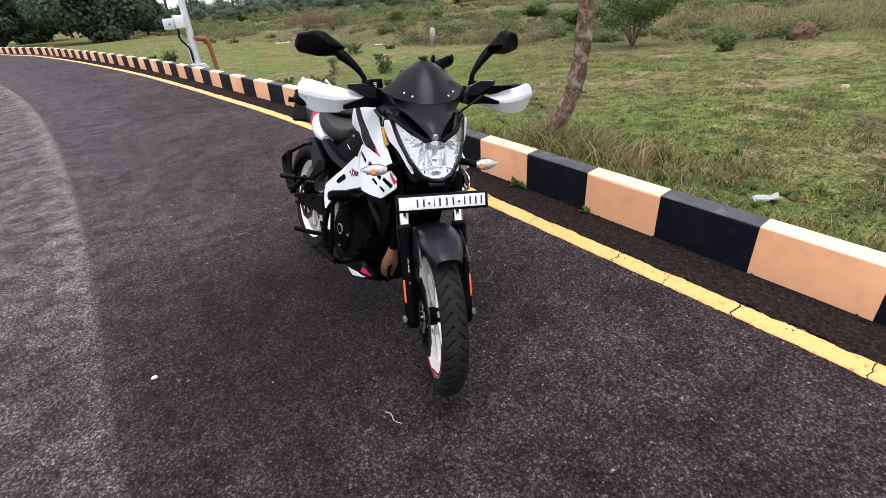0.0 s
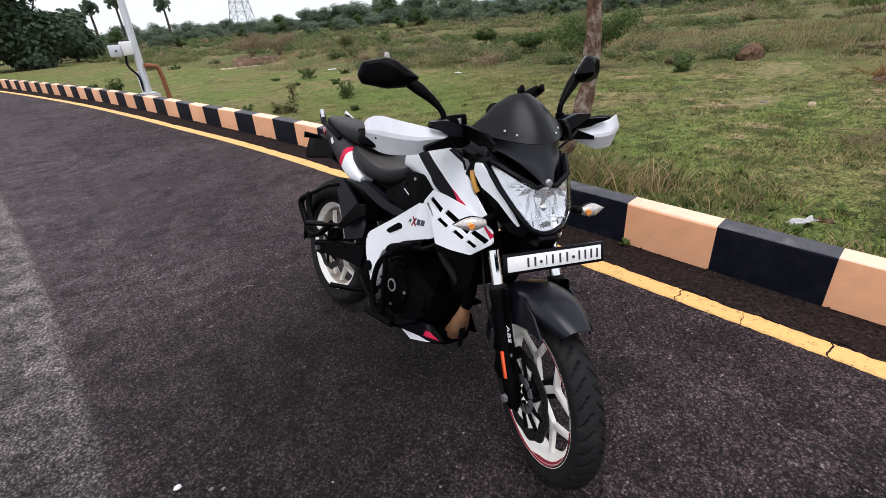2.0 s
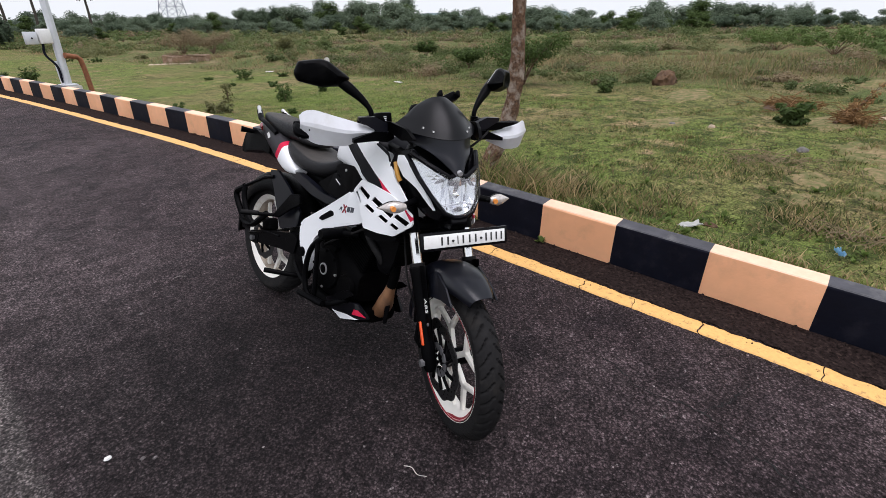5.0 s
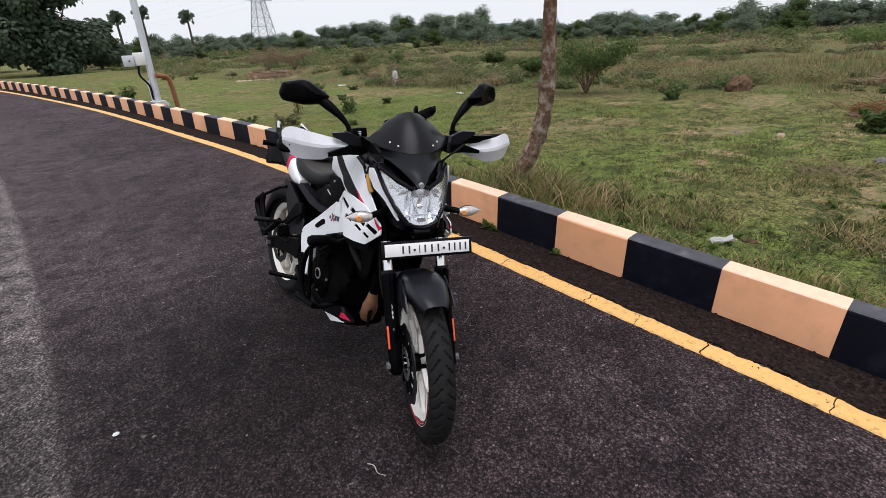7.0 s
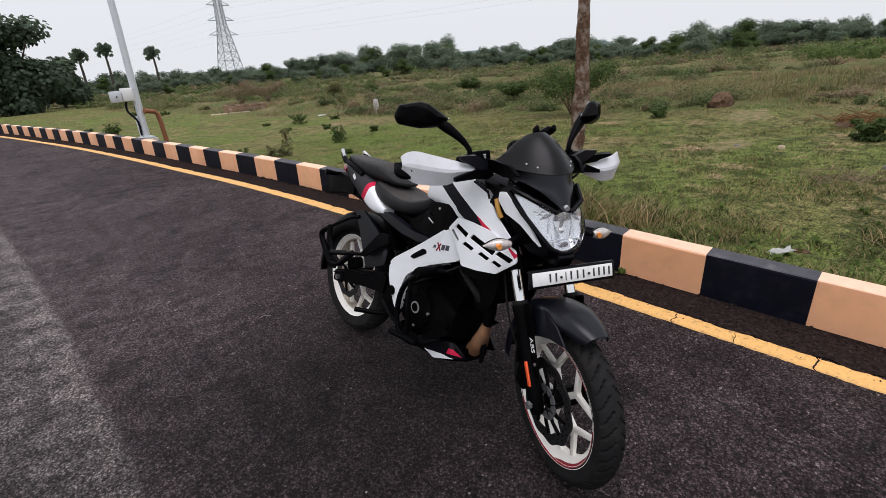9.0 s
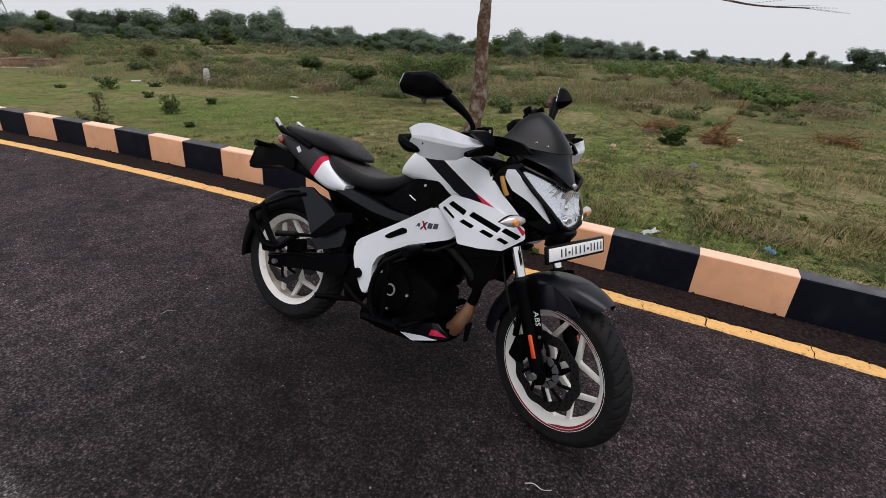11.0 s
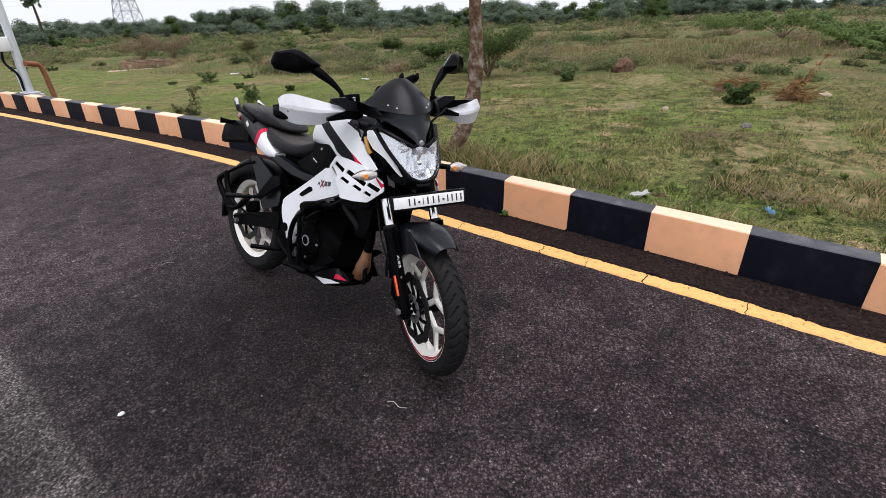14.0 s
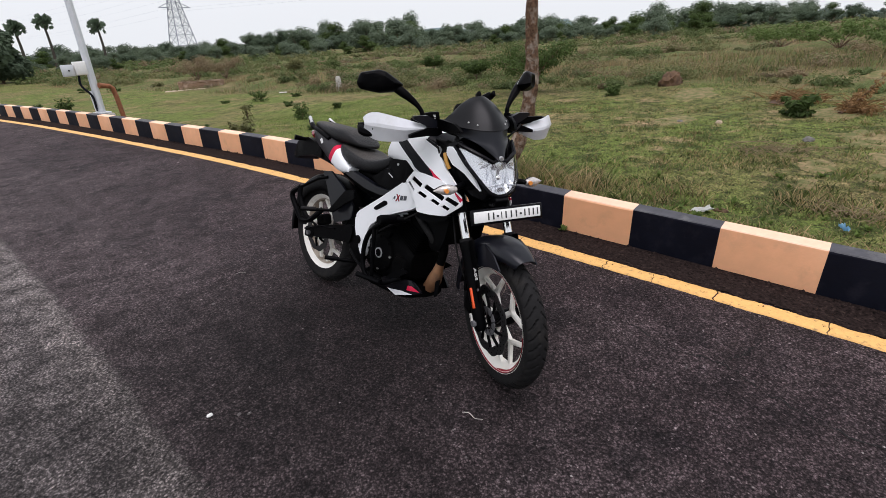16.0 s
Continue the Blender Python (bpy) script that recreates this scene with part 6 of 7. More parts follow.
# ---- meadow: grass, weeds, shrubs, trees ----
def blades(name, spots, material, label):
    """Bent grass blades at (x, y, height, width, spread): one mesh of many small pieces."""
    rng = np.random.default_rng(len(spots))
    verts = np.zeros((len(spots), 5, 3))
    for i, (x, y, h, w, lean) in enumerate(spots):
        a, b = rng.uniform(0, 2 * math.pi, 2)
        z = ground_at(x, y) - 0.01
        sx, sy = math.cos(a) * w, math.sin(a) * w
        lx, ly = math.cos(b) * lean * h, math.sin(b) * lean * h
        verts[i] = ((x - sx, y - sy, z), (x + sx, y + sy, z), (x + sx * 0.8 + lx * 0.35, y + sy * 0.8 + ly * 0.35, z + h * 0.6), (x - sx * 0.8 + lx * 0.35, y - sy * 0.8 + ly * 0.35, z + h * 0.6), (x + lx, y + ly, z + h))
    faces = []
    for i in range(len(spots)):
        k = 5 * i
        faces += [(k, k + 1, k + 2, k + 3), (k + 3, k + 2, k + 4)]
    return tagged(raw(name, verts.reshape(-1, 3), faces, material), label, kind="stuff")


def bare_spots():
    """Trodden pale earth showing through the turf."""
    verts, faces = [], []
    for ex, ey, rx, ry in BARE:
        b = len(verts)
        verts.append((ex, ey, ground_at(ex, ey) + 0.012))
        for j in range(1, 5):
            for k in range(28):
                a = 2 * math.pi * k / 28
                q = j / 4 * (1 + 0.45 * noise.noise((math.cos(a) * 2 + ex, math.sin(a) * 2 + ey, 3)) + 0.3 * noise.noise((math.cos(a) * 6 + ex, math.sin(a) * 6, ey)))
                x, y = ex + rx * q * math.cos(a), ey + ry * q * math.sin(a)
                verts.append((x, y, ground_at(x, y) + (0.012 if j < 4 else -0.012)))
        faces += [(b, b + 1 + k, b + 1 + (k + 1) % 28) for k in range(28)]
        faces += [(b + 1 + 28 * j + k, b + 29 + 28 * j + k, b + 29 + 28 * j + (k + 1) % 28, b + 1 + 28 * j + (k + 1) % 28) for j in range(3) for k in range(28)]
    ob = raw("bare_earth", verts, faces, EARTH)
    ob.data.shade_smooth()
    tagged(ob, "trodden pale brown earth among the turf", kind="stuff")


def kerb_x(y):
    return 2.54 - bend(y)


# worn bare spots of the meadow: x, y and their half sizes
BARE = [(6.29, -0.13, 0.5, 0.26), (5.40, -0.06, 0.22, 0.17), (5.13, -0.36, 0.30, 0.22), (4.33, -0.27, 0.34, 0.2), (4.82, 0.51, 0.22, 0.09), (13.9, 1.0, 0.8, 0.5), (15.1, 0.15, 0.9, 0.6), (7.3, 0.1, 0.7, 0.35), (9.4, 0.6, 0.9, 0.4), (8.0, 2.6, 0.6, 0.3), (5.6, 0.5, 0.35, 0.2), (11.4, 3.2, 0.9, 0.5), (6.6, -1.0, 0.8, 0.4), (7.0, 5.2, 0.5, 0.3)]


def turf():
    rng = random.Random(11)
    green, dry, fresh = [], [], []
    for _ in range(150000):
        y = rng.uniform(-4, 13)
        d = rng.random() ** 2.0 * 13
        x = kerb_x(y) + 0.02 + d
        patch = noise.noise((x * 0.5, y * 0.5, 3.3)) + 0.6 * noise.noise((x * 1.7, y * 1.7, 1.0))
        lush = max(0.0, min(1.0, (y - 0.8 * x + 3) / 6.5))
        if any(((x - ex) / rx) ** 2 + ((y - ey) / ry) ** 2 < 0.8 + 0.5 * noise.noise((x * 4, y * 4, 7)) for ex, ey, rx, ry in BARE) and rng.random() < 0.45:
            continue
        if patch > 0.22 + 0.3 * lush and rng.random() < 0.8:
            continue
        edge = max(0.0, 1 - d / 0.7)
        h = (0.02 + 0.035 * rng.random()) * (1 + 0.5 * max(0, -patch)) + 0.05 * edge * rng.random()
        w = 0.0018 + 0.0014 * rng.random() + 0.0003 * d
        h *= 0.75
        (dry if rng.random() < (0.27 + 0.6 * max(0, patch)) * (1.05 - lush) else fresh if rng.random() < lush else green).append((x, y, h, w * 1.15, 0.5 + 1.2 * rng.random()))
    return green, dry, fresh


def tufts():
    rng = random.Random(5)
    green, dry = [], []
    spots = [(3.45, 2.85, 0.4, 0.36, 500), (3.75, 3.0, 0.4, 0.30, 320), (3.3, 2.5, 0.35, 0.32, 360), (3.35, 2.2, 0.3, 0.26, 260), (3.75, 2.3, 0.4, 0.27, 300), (3.25, 1.75, 0.25, 0.2, 200), (3.9, 1.5, 0.4, 0.24, 260),
             (4.25, 0.4, 0.3, 0.2, 320), (4.1, -0.2, 0.35, 0.2, 220), (4.6, -0.6, 0.35, 0.24, 340), (5.4, 1.6, 0.5, 0.12, 260), (5.9, 1.2, 0.6, 0.12, 320), (3.1, 4.4, 0.35, 0.26, 260), (2.95, 5.2, 0.3, 0.3, 260), (2.9, 6.0, 0.35, 0.22, 220),              (3.0, 3.6, 0.3, 0.3, 260), (3.6, 3.9, 0.4, 0.25, 260), (7.0, -0.9, 0.6, 0.3, 260)]
    spots += [(kerb_x(y) + rng.uniform(0.05, 0.5), y, 0.16, rng.uniform(0.1, 0.2), 60) for y in (rng.uniform(-3, 9) for _ in range(60))]
    for _ in range(650):
        y = rng.uniform(-3.5, 9)
        x = kerb_x(y) + 0.1 + 7.5 * rng.random() ** 1.3
        if noise.noise((x * 0.6, y * 0.6, 8)) > -0.1:
            spots.append((x, y, rng.uniform(0.06, 0.2), rng.uniform(0.06, 0.13), 46))
    for cx, cy, r, h, n in spots:
        ripe = rng.uniform(0.12, 0.6) + (0.25 if n > 200 and cy < 3.2 else 0.0)
        h *= 0.85 if math.hypot(cx - 3.5, cy - 2.8) < 0.9 else 0.58
        for _ in range(n):
            a, q = rng.uniform(0, 2 * math.pi), r * rng.random() ** 0.6
            item = (cx + q * math.cos(a), cy + q * math.sin(a), h * rng.uniform(0.3, 1.15), 0.0045, rng.uniform(0.4, 1.4))
            (dry if rng.random() < ripe else green).append(item)
    return green, dry


bare_spots()
g1, d1, f1 = turf()
blades("fresh_turf", f1, LAWN, "short fresh green turf near the lamp post")
blades("short_turf", g1, GRASS, "short green turf blades")
blades("dry_turf", d1, STRAW, "short straw-coloured turf blades")
g2, d2 = tufts()
blades("tall_grass", g2, GRASS, "tall green grass tufts by the kerb")
blades("tall_dry_grass", d2, STRAW, "tall dry grass tufts by the kerb and tree")


def leaf_cloud(rng, clumps, n, size, flat=0.6, wide=0.45):
    """n leaves round clumps of (x, y, z, radius), facing up and outwards: vertices and faces."""
    verts, faces = [], []
    weights = [c[3] ** 2 for c in clumps]
    for cx, cy, cz, r in rng.choices(clumps, weights, k=n):
        d = Vector((rng.gauss(0, 1), rng.gauss(0, 1), rng.gauss(0, 1))).normalized()
        p = Vector((cx, cy, cz)) + Vector((d.x, d.y, d.z * flat)) * r * rng.random() ** 0.33
        face = (d * 0.9 + Vector((rng.gauss(0, 0.45), rng.gauss(0, 0.45), 0.7 + rng.gauss(0, 0.3)))).normalized()
        u = face.orthogonal().normalized()
        u.rotate(Matrix.Rotation(rng.uniform(0, 6.28), 3, face))
        v = face.cross(u)
        s = size * rng.uniform(0.6, 1.3)
        k = len(verts)
        verts += [p - u * s, p + v * s * wide - u * s * 0.1, p + u * s, p - v * s * wide + u * s * 0.1]
        faces.append((k, k + 1, k + 2, k + 3))
    return verts, faces


def shrub(name, x, y, w, h, n, size, material, label, stems=7, seed=1, category="shrub", group=""):
    rng = random.Random(seed)
    ob = root(name, Matrix.Translation((x, y, ground_at(x, y) - 0.02)), label, category, group)
    bm = bmesh.new()
    clumps = []
    for k in range(stems):
        a = 2 * math.pi * (k + rng.random() * 0.7) / stems
        r = w * rng.uniform(0.3, 0.9)
        top = Vector((r * math.cos(a), r * math.sin(a), h * rng.uniform(0.55, 0.95)))
        tube(curve_points([(0, 0, 0), (top.x * 0.35, top.y * 0.35, top.z * 0.55), top], 6), [0.03 * h * (1 - 0.12 * j) * 0.5 for j in range(7)], 5, bm=bm)
        clumps.append((top.x, top.y, top.z, h * rng.uniform(0.22, 0.36)))
        clumps.append((top.x * 0.6, top.y * 0.6, top.z * 0.75, h * rng.uniform(0.2, 0.3)))
        if h < 0.6:
            clumps.append((top.x * 0.9, top.y * 0.9, h * 0.24, h * rng.uniform(0.2, 0.3)))
    tagged(part("stems", bm, BARK, ob), kind="stuff")
    v, f = leaf_cloud(rng, clumps, n, size)
    raw("foliage", v, f, material, ob)
    return ob


shrub("thorn_shrub", 12.2, 7.75, 1.2, 1.3, 5200, 0.040, LEAF, "feathery green thorn shrub in the meadow", 15, 3)
shrub("green_bush", 8.85, 1.05, 0.27, 0.32, 1100, 0.04, LEAF, "small dense green bush beside dry brush", 8, 4)
shrub("reed_tuft", 6.08, 12.66, 0.10, 0.50, 260, 0.035, SCRUB, "thin olive plant standing in short grass", 9, 6, "plant")
shrub("dry_bush", 4.9, 10.9, 0.42, 0.26, 900, 0.035, SCRUB, "low olive-brown bush behind the kerb", 9, 7, "bush")
for k, (x, y, w, h) in enumerate([(6.92, 11.45, 0.27, 0.42), (8.87, 12.45, 0.18, 0.16), (9.75, 18.2, 0.36, 0.40), (2.35, 15.6, 0.09, 0.34), (2.30, 13.0, 0.10, 0.36), (11.4, 18.25, 0.32, 0.16), (8.84, 14.94, 0.2, 0.17), (4.2, 11.3, 0.3, 0.22), (11.3, 5.0, 0.22, 0.24), (10.2, 41.0, 0.6, 0.32), (11.3, 38.7, 0.7, 0.26), (8.2, 16.4, 0.18, 0.12), (9.4, 20.3, 0.2, 0.12), (5.6, 9.2, 0.12, 0.10)]):
    shrub("low_bush", x, y, w, h, 620, 0.026 + 0.0006 * y, LEAF, "small dark green bush in short grass", 7, 20 + k, "bush", "low bushes")
for k, (x, y, w, h) in enumerate([(16.8, 38.5, 1.7, 1.7), (19.5, 39.5, 2.0, 1.5), (25.0, 33.0, 0.9, 1.0), (22.0, 20.0, 0.8, 0.8), (18.5, 28.5, 0.5, 1.2), (21.0, -0.6, 1.7, 0.85), (17.4, -1.5, 1.2, 0.6), (25.0, 1.6, 2.2, 1.0), (30.0, 4.2, 2.4, 1.1), (16.0, 12.5, 0.7, 0.7), (20.0, 13.0, 0.8, 0.7)]):
    shrub("thorn_thicket", x, y, w, h, 2600, 0.06, (BRAMBLE, BRAMBLE, SCRUB_GREEN, LEAF, SCRUB, FRESH_SCRUB, FRESH_SCRUB, FRESH_SCRUB, FRESH_SCRUB, LEAF, SCRUB_GREEN)[k], ("grey-brown leafless thorn thicket on the plain", "grey-brown leafless thorn thicket on the plain", "dark green thorn thicket on the plain", "dark green thorn thicket on the plain", "thin olive thorn thicket on the plain", *["fresh green spreading thicket on the plain"] * 4, "dark green thorn thicket on the plain", "dark green thorn thicket on the plain")[k], 14, 60 + k, "thicket", "thorn thickets")


def weed(x, y, z, m, r, n, seed, label="small green leafy weed in the kerb joint", group="weeds at the kerb"):
    rng = random.Random(seed)
    ob = root("weed", m @ Matrix.Translation((x, y, z)), label, "weed", group)
    verts, faces = [], []
    for k in range(n):
        a, e = rng.uniform(0, 6.28), rng.uniform(0.3, 1.2)
        l = r * rng.uniform(0.6, 1.2)
        d = Vector((math.cos(a) * math.cos(e), math.sin(a) * math.cos(e), math.sin(e)))
        s = Vector((-math.sin(a), math.cos(a), 0)) * l * 0.2
        b = len(verts)
        verts += [Vector((0, 0, 0)), d * l * 0.55 + s, d * l - Vector((0, 0, l * 0.1)), d * l * 0.55 - s]
        faces.append((b, b + 1, b + 2, b + 3))
    raw("leaves", verts, faces, WEED, ob)


for k, (y, r) in enumerate([(2.35, 0.075), (2.28, 0.05), (1.72, 0.055), (3.4, 0.05), (-0.6, 0.05)]):
    weed(2.365 - bend(y), y, 0.004 + fall(y), GROUND, r, 26, k)
for k in range(150):
    rng = random.Random(k)
    y = rng.uniform(-1.8, 5)
    x = kerb_x(y) + 0.08 + 2.6 * rng.random() ** 1.4
    weed(x, y, ground_at(x, y), Matrix.Identity(4), rng.uniform(0.025, 0.075), 18, 50 + k, "small broad-leaved green weed in the grass", "weeds in the grass")


# the roadside tree with its leaning trunk
def limb(bm, a, b, r0, r1, bow, n=8, sides=10):
    mid = (Vector(a) + Vector(b)) / 2 + Vector(bow)
    pts = curve_points([a, mid, b], n)
    tube(pts, [r0 + (r1 - r0) * i / n for i in range(n + 1)], sides, bm=bm)


def roadside_tree():
    rng = random.Random(8)
    x0, y0 = 3.365, 2.81
    ob = root("roadside_tree", Matrix.Translation((x0, y0, ground_at(3.79, 3.01) * 0.904 + 0.137)) @ Matrix.Scale(0.904, 4), "slim leaning tree with rough grey-brown bark", "tree")
    bm = bmesh.new()
    line = curve_points([(-0.13, 0.13, -0.35), (-0.055, 0.055, 0.0), (0.04, -0.05, 0.34), (0.11, -0.13, 0.65), (0.13, -0.17, 1.1), (0.11, -0.17, 1.5), (0.10, -0.18, 1.9), (0.12, -0.2, 2.5)], 70)
    n = len(line)
    side = 20
    rings = []
    for i, p in enumerate(line):
        u = i / (n - 1)
        r = 0.066 * (1 - u) ** 0.9 + 0.037 + 0.05 * max(0, 0.08 - u) * 6
        ring = []
        for k in range(side):
            a = 2 * math.pi * k / side
            bump = 1 + 0.22 * noise.noise((math.cos(a) * 2.2, math.sin(a) * 2.2, p.z * 7)) + 0.16 * noise.noise((math.cos(a) * 6, math.sin(a) * 6, p.z * 22))
            ring.append(p + Vector((math.cos(a), math.sin(a), 0)) * r * bump)
        rings.append(ring)
    loft(rings, bm=bm)
    top = Vector((0.16, -0.25, 2.5))
    tips = []
    for a, l, h in ((-1.35, 2.9, 0.15), (0.4, 1.7, 0.9), (1.9, 1.8, 1.0), (3.3, 1.6, 1.1), (-2.4, 1.8, 0.9)):
        e = top + Vector((math.cos(a) * l, math.sin(a) * l, h))
        limb(bm, top - Vector((0, 0, 0.15)), e, 0.034, 0.012, (0, 0, 0.15))
        tips.append(e)
    # the low twig that hangs into view
    low = [(0.11, -0.2, 1.95), (0.62, -1.11, 2.03), (0.79, -1.91, 1.95), (0.83, -2.36, 1.88), (0.83, -2.76, 1.865)]
    tube(curve_points(low, 20), [0.016 - 0.0006 * i for i in range(21)], 6, bm=bm)
    part("trunk", bm, BARK, ob)
    clumps = [(t.x * k, t.y * k, top.z + (t.z - top.z) * k + 0.1, 0.55) for t in tips for k in (0.75, 1.0)]
    v, f = leaf_cloud(rng, clumps, 2600, 0.05)
    raw("crown", v, f, LEAF, ob)
    # feathery compound leaves at the twig's end
    verts, faces = [], []
    for base, d in (((0.65, -2.5, 1.90), (0.0, -1, -0.05)), ((0.65, -2.6, 1.895), (0.25, -1, 0.05)), ((0.66, -2.7, 1.89), (-0.2, -1, -0.02)), ((0.64, -2.4, 1.91), (0.2, -0.9, 0.12)), ((0.66, -2.8, 1.888), (0.05, -1, -0.10))):
        b, d = Vector(base) + Vector((0.17, 0.19 - 0.08, -0.02)), Vector(d).normalized()
        w = d.cross(Vector((0, 0, 1))).normalized()
        for j in range(14):
            p = b + d * (0.026 * j)
            for s in (-1, 1):
                k = len(verts)
                q = w * s * 0.062 * math.sin(math.pi * (j + 2) / 17) + d * 0.012
                verts += [p, p + q * 0.5 + d * 0.009, p + q, p + q * 0.5 - d * 0.009]
                faces.append((k, k + 1, k + 2, k + 3))
    raw("leaf_sprays", verts, faces, DARK_LEAF, ob)


roadside_tree()


# distance: scrub, tree line, palms, pylon
def scrub():
    """Thorn scrub in loose belts: green, olive and half-dead brown."""
    rng = random.Random(31)
    kinds = {"green": ([], []), "olive": ([], []), "brown": ([], [])}
    made = 0
    while made < 2100:
        az = radians(rng.uniform(-8, 112))
        d = 12.5 + 125 * rng.random() ** 1.6
        x, y = d * math.sin(az), d * math.cos(az)
        if x < rough_edge(y) + 0.3:
            continue
        made += 1
        belt = noise.noise((x * 0.09, y * 0.09, 21.0)) + 0.25 * math.cos(2 * az)
        if belt < rng.uniform(-0.45, 0.12):
            continue
        w = rng.uniform(0.3, 1.25) * (0.8 + d / 50)
        h = w * rng.uniform(0.28, 0.55)
        z = field_height(x, y)
        clumps = [(x + rng.gauss(0, w * 0.3), y + rng.gauss(0, w * 0.3), z + h * rng.uniform(0.05, 0.5), h * rng.uniform(0.4, 0.75)) for _ in range(8)]
        kind = rng.choices(("green", "olive", "brown"), (0.4, 0.4, 0.2))[0]
        n = 520 if d < 35 else 260 if d < 60 else 130
        v, f = leaf_cloud(rng, clumps, n, (0.016 + 0.0015 * d) * (1.0 if d < 60 else 1.4), 0.75)
        V, F = kinds[kind]
        F += [tuple(i + len(V) for i in q) for q in f]
        V += v
    tagged(raw("green_scrub", *kinds["green"], SCRUB_GREEN), "low green scrub scattered over the plain", kind="stuff")
    tagged(raw("olive_scrub", *kinds["olive"], SCRUB), "low olive thorn scrub scattered over the plain", kind="stuff")
    tagged(raw("brown_scrub", *kinds["brown"], BRAMBLE), "half-dead brown scrub on the plain", kind="stuff")


scrub()


def tall_field_grass():
    """Far stands of tall dry and green grass on the plain."""
    rng = random.Random(77)
    dry, green, brown = [], [], []
    for _ in range(150000):
        az = radians(rng.uniform(10, 112))
        d = 11 + 60 * rng.random() ** 1.4
        x, y = d * math.sin(az), d * math.cos(az)
        if x < rough_edge(y) - 0.6:
            continue
        p = noise.noise((x * 0.13, y * 0.13, 6.0)) + 0.5 * noise.noise((x * 0.5, y * 0.5, 2.0)) + 0.25 * max(0.0, min(1.0, (d - 13) / 10))
        if p < 0.2:
            continue
        item = (x, y, rng.uniform(0.08, 0.3) * (0.5 + min(1, p)), 0.003 * (1 + d / 22), rng.uniform(0.3, 1.0))
        q = noise.noise((x * 0.08, y * 0.08, 14)) + rng.uniform(-0.35, 0.35) + 0.25 * (1 if az > 0.95 else 0)
        (dry if q > 0.18 else brown if q > -0.08 else green).append(item)
    blades("plain_dry_grass", dry, STRAW, "stands of tall dry grass on the plain")
    blades("plain_brown_grass", brown, BRAMBLE, "stands of withered brown grass on the plain")
    blades("plain_green_grass", green, GRASS, "stands of tall green grass on the plain")


tall_field_grass()


def make_tree(name, seed, h, w, trunk_h, leaf, n, material, label, group="", limbs=9):
    """A tree of height h and width w with its base at the origin."""
    rng = random.Random(seed)
    ob = root(name, Matrix.Identity(4), label, "tree", group)
    bm = bmesh.new()
    limb(bm, (0, 0, -0.3), (rng.gauss(0, 0.2), rng.gauss(0, 0.2), trunk_h), 0.035 * h, 0.02 * h, (0.1, 0, 0), 6, 7)
    clumps = []
    for k in range(limbs):
        a = rng.uniform(0, 6.28)
        r = w * 0.5 * rng.uniform(0.2, 0.78)
        z = trunk_h + (h - trunk_h) * rng.uniform(0.0, 0.85)
        e = (r * math.cos(a), r * math.sin(a), z)
        limb(bm, (0, 0, trunk_h * 0.85), e, 0.014 * h, 0.004 * h, (0, 0, -0.03 * h), 5, 5)
        clumps.append((*e, w * rng.uniform(0.15, 0.27)))
        clumps.append((e[0] * 0.6, e[1] * 0.6, e[2] * 0.9 + 0.05 * h, w * rng.uniform(0.14, 0.22)))
    part("trunk", bm, BARK, ob)
    raw("crown", *leaf_cloud(rng, clumps, n, leaf, 0.75, 0.8), material, ob)
    return ob


def profile(az):
    rows = [(-6, 2.6), (12, 1.0), (20, 0.9), (27, 1.0), (32, 1.4), (36, 2.0), (40, 2.4), (44, 2.3), (47, 2.2), (50, 1.4), (56, 1.2), (60, 1.5), (66, 1.1), (70, 1.75), (75, 1.75), (80, 1.45), (84, 1.05), (87, 0.6), (95, 0.35), (100, 0.7), (110, 0.6)]
    for (a, p), (b, q) in zip(rows, rows[1:]):
        if a <= az <= b:
            return p + (q - p) * (az - a) / (b - a)
    return 0.8


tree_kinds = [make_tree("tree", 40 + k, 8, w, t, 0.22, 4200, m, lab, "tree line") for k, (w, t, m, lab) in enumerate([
    (9.5, 0.7, HAZED_LEAF, "broad green tree in the far tree line"), (8.5, 0.9, DARK_LEAF, "dark green tree in the far tree line"), (11, 0.5, HAZED_LEAF, "low spreading green tree in the far tree line"), (8.0, 0.5, LEAF, "light green tree in the far tree line")])]
tree_rng = random.Random(3)
first = {}


def plant(kind, az, d, h, wide=1.0):
    x, y = d * math.sin(radians(az)), d * math.cos(radians(az))
    s = h / 8
    m = Matrix.Translation((x, y, field_height(x, y) - 0.1)) @ Matrix.Rotation(tree_rng.uniform(0, 6.28), 4, "Z")
    src = tree_kinds[kind]
    if kind not in first:
        first[kind] = src
        src.matrix_basis = m @ Matrix.Diagonal((s * wide, s * wide, s, 1))
        return src
    ob = copy_thing(src, m)
    ob.scale = (s * wide, s * wide, s)
    return ob


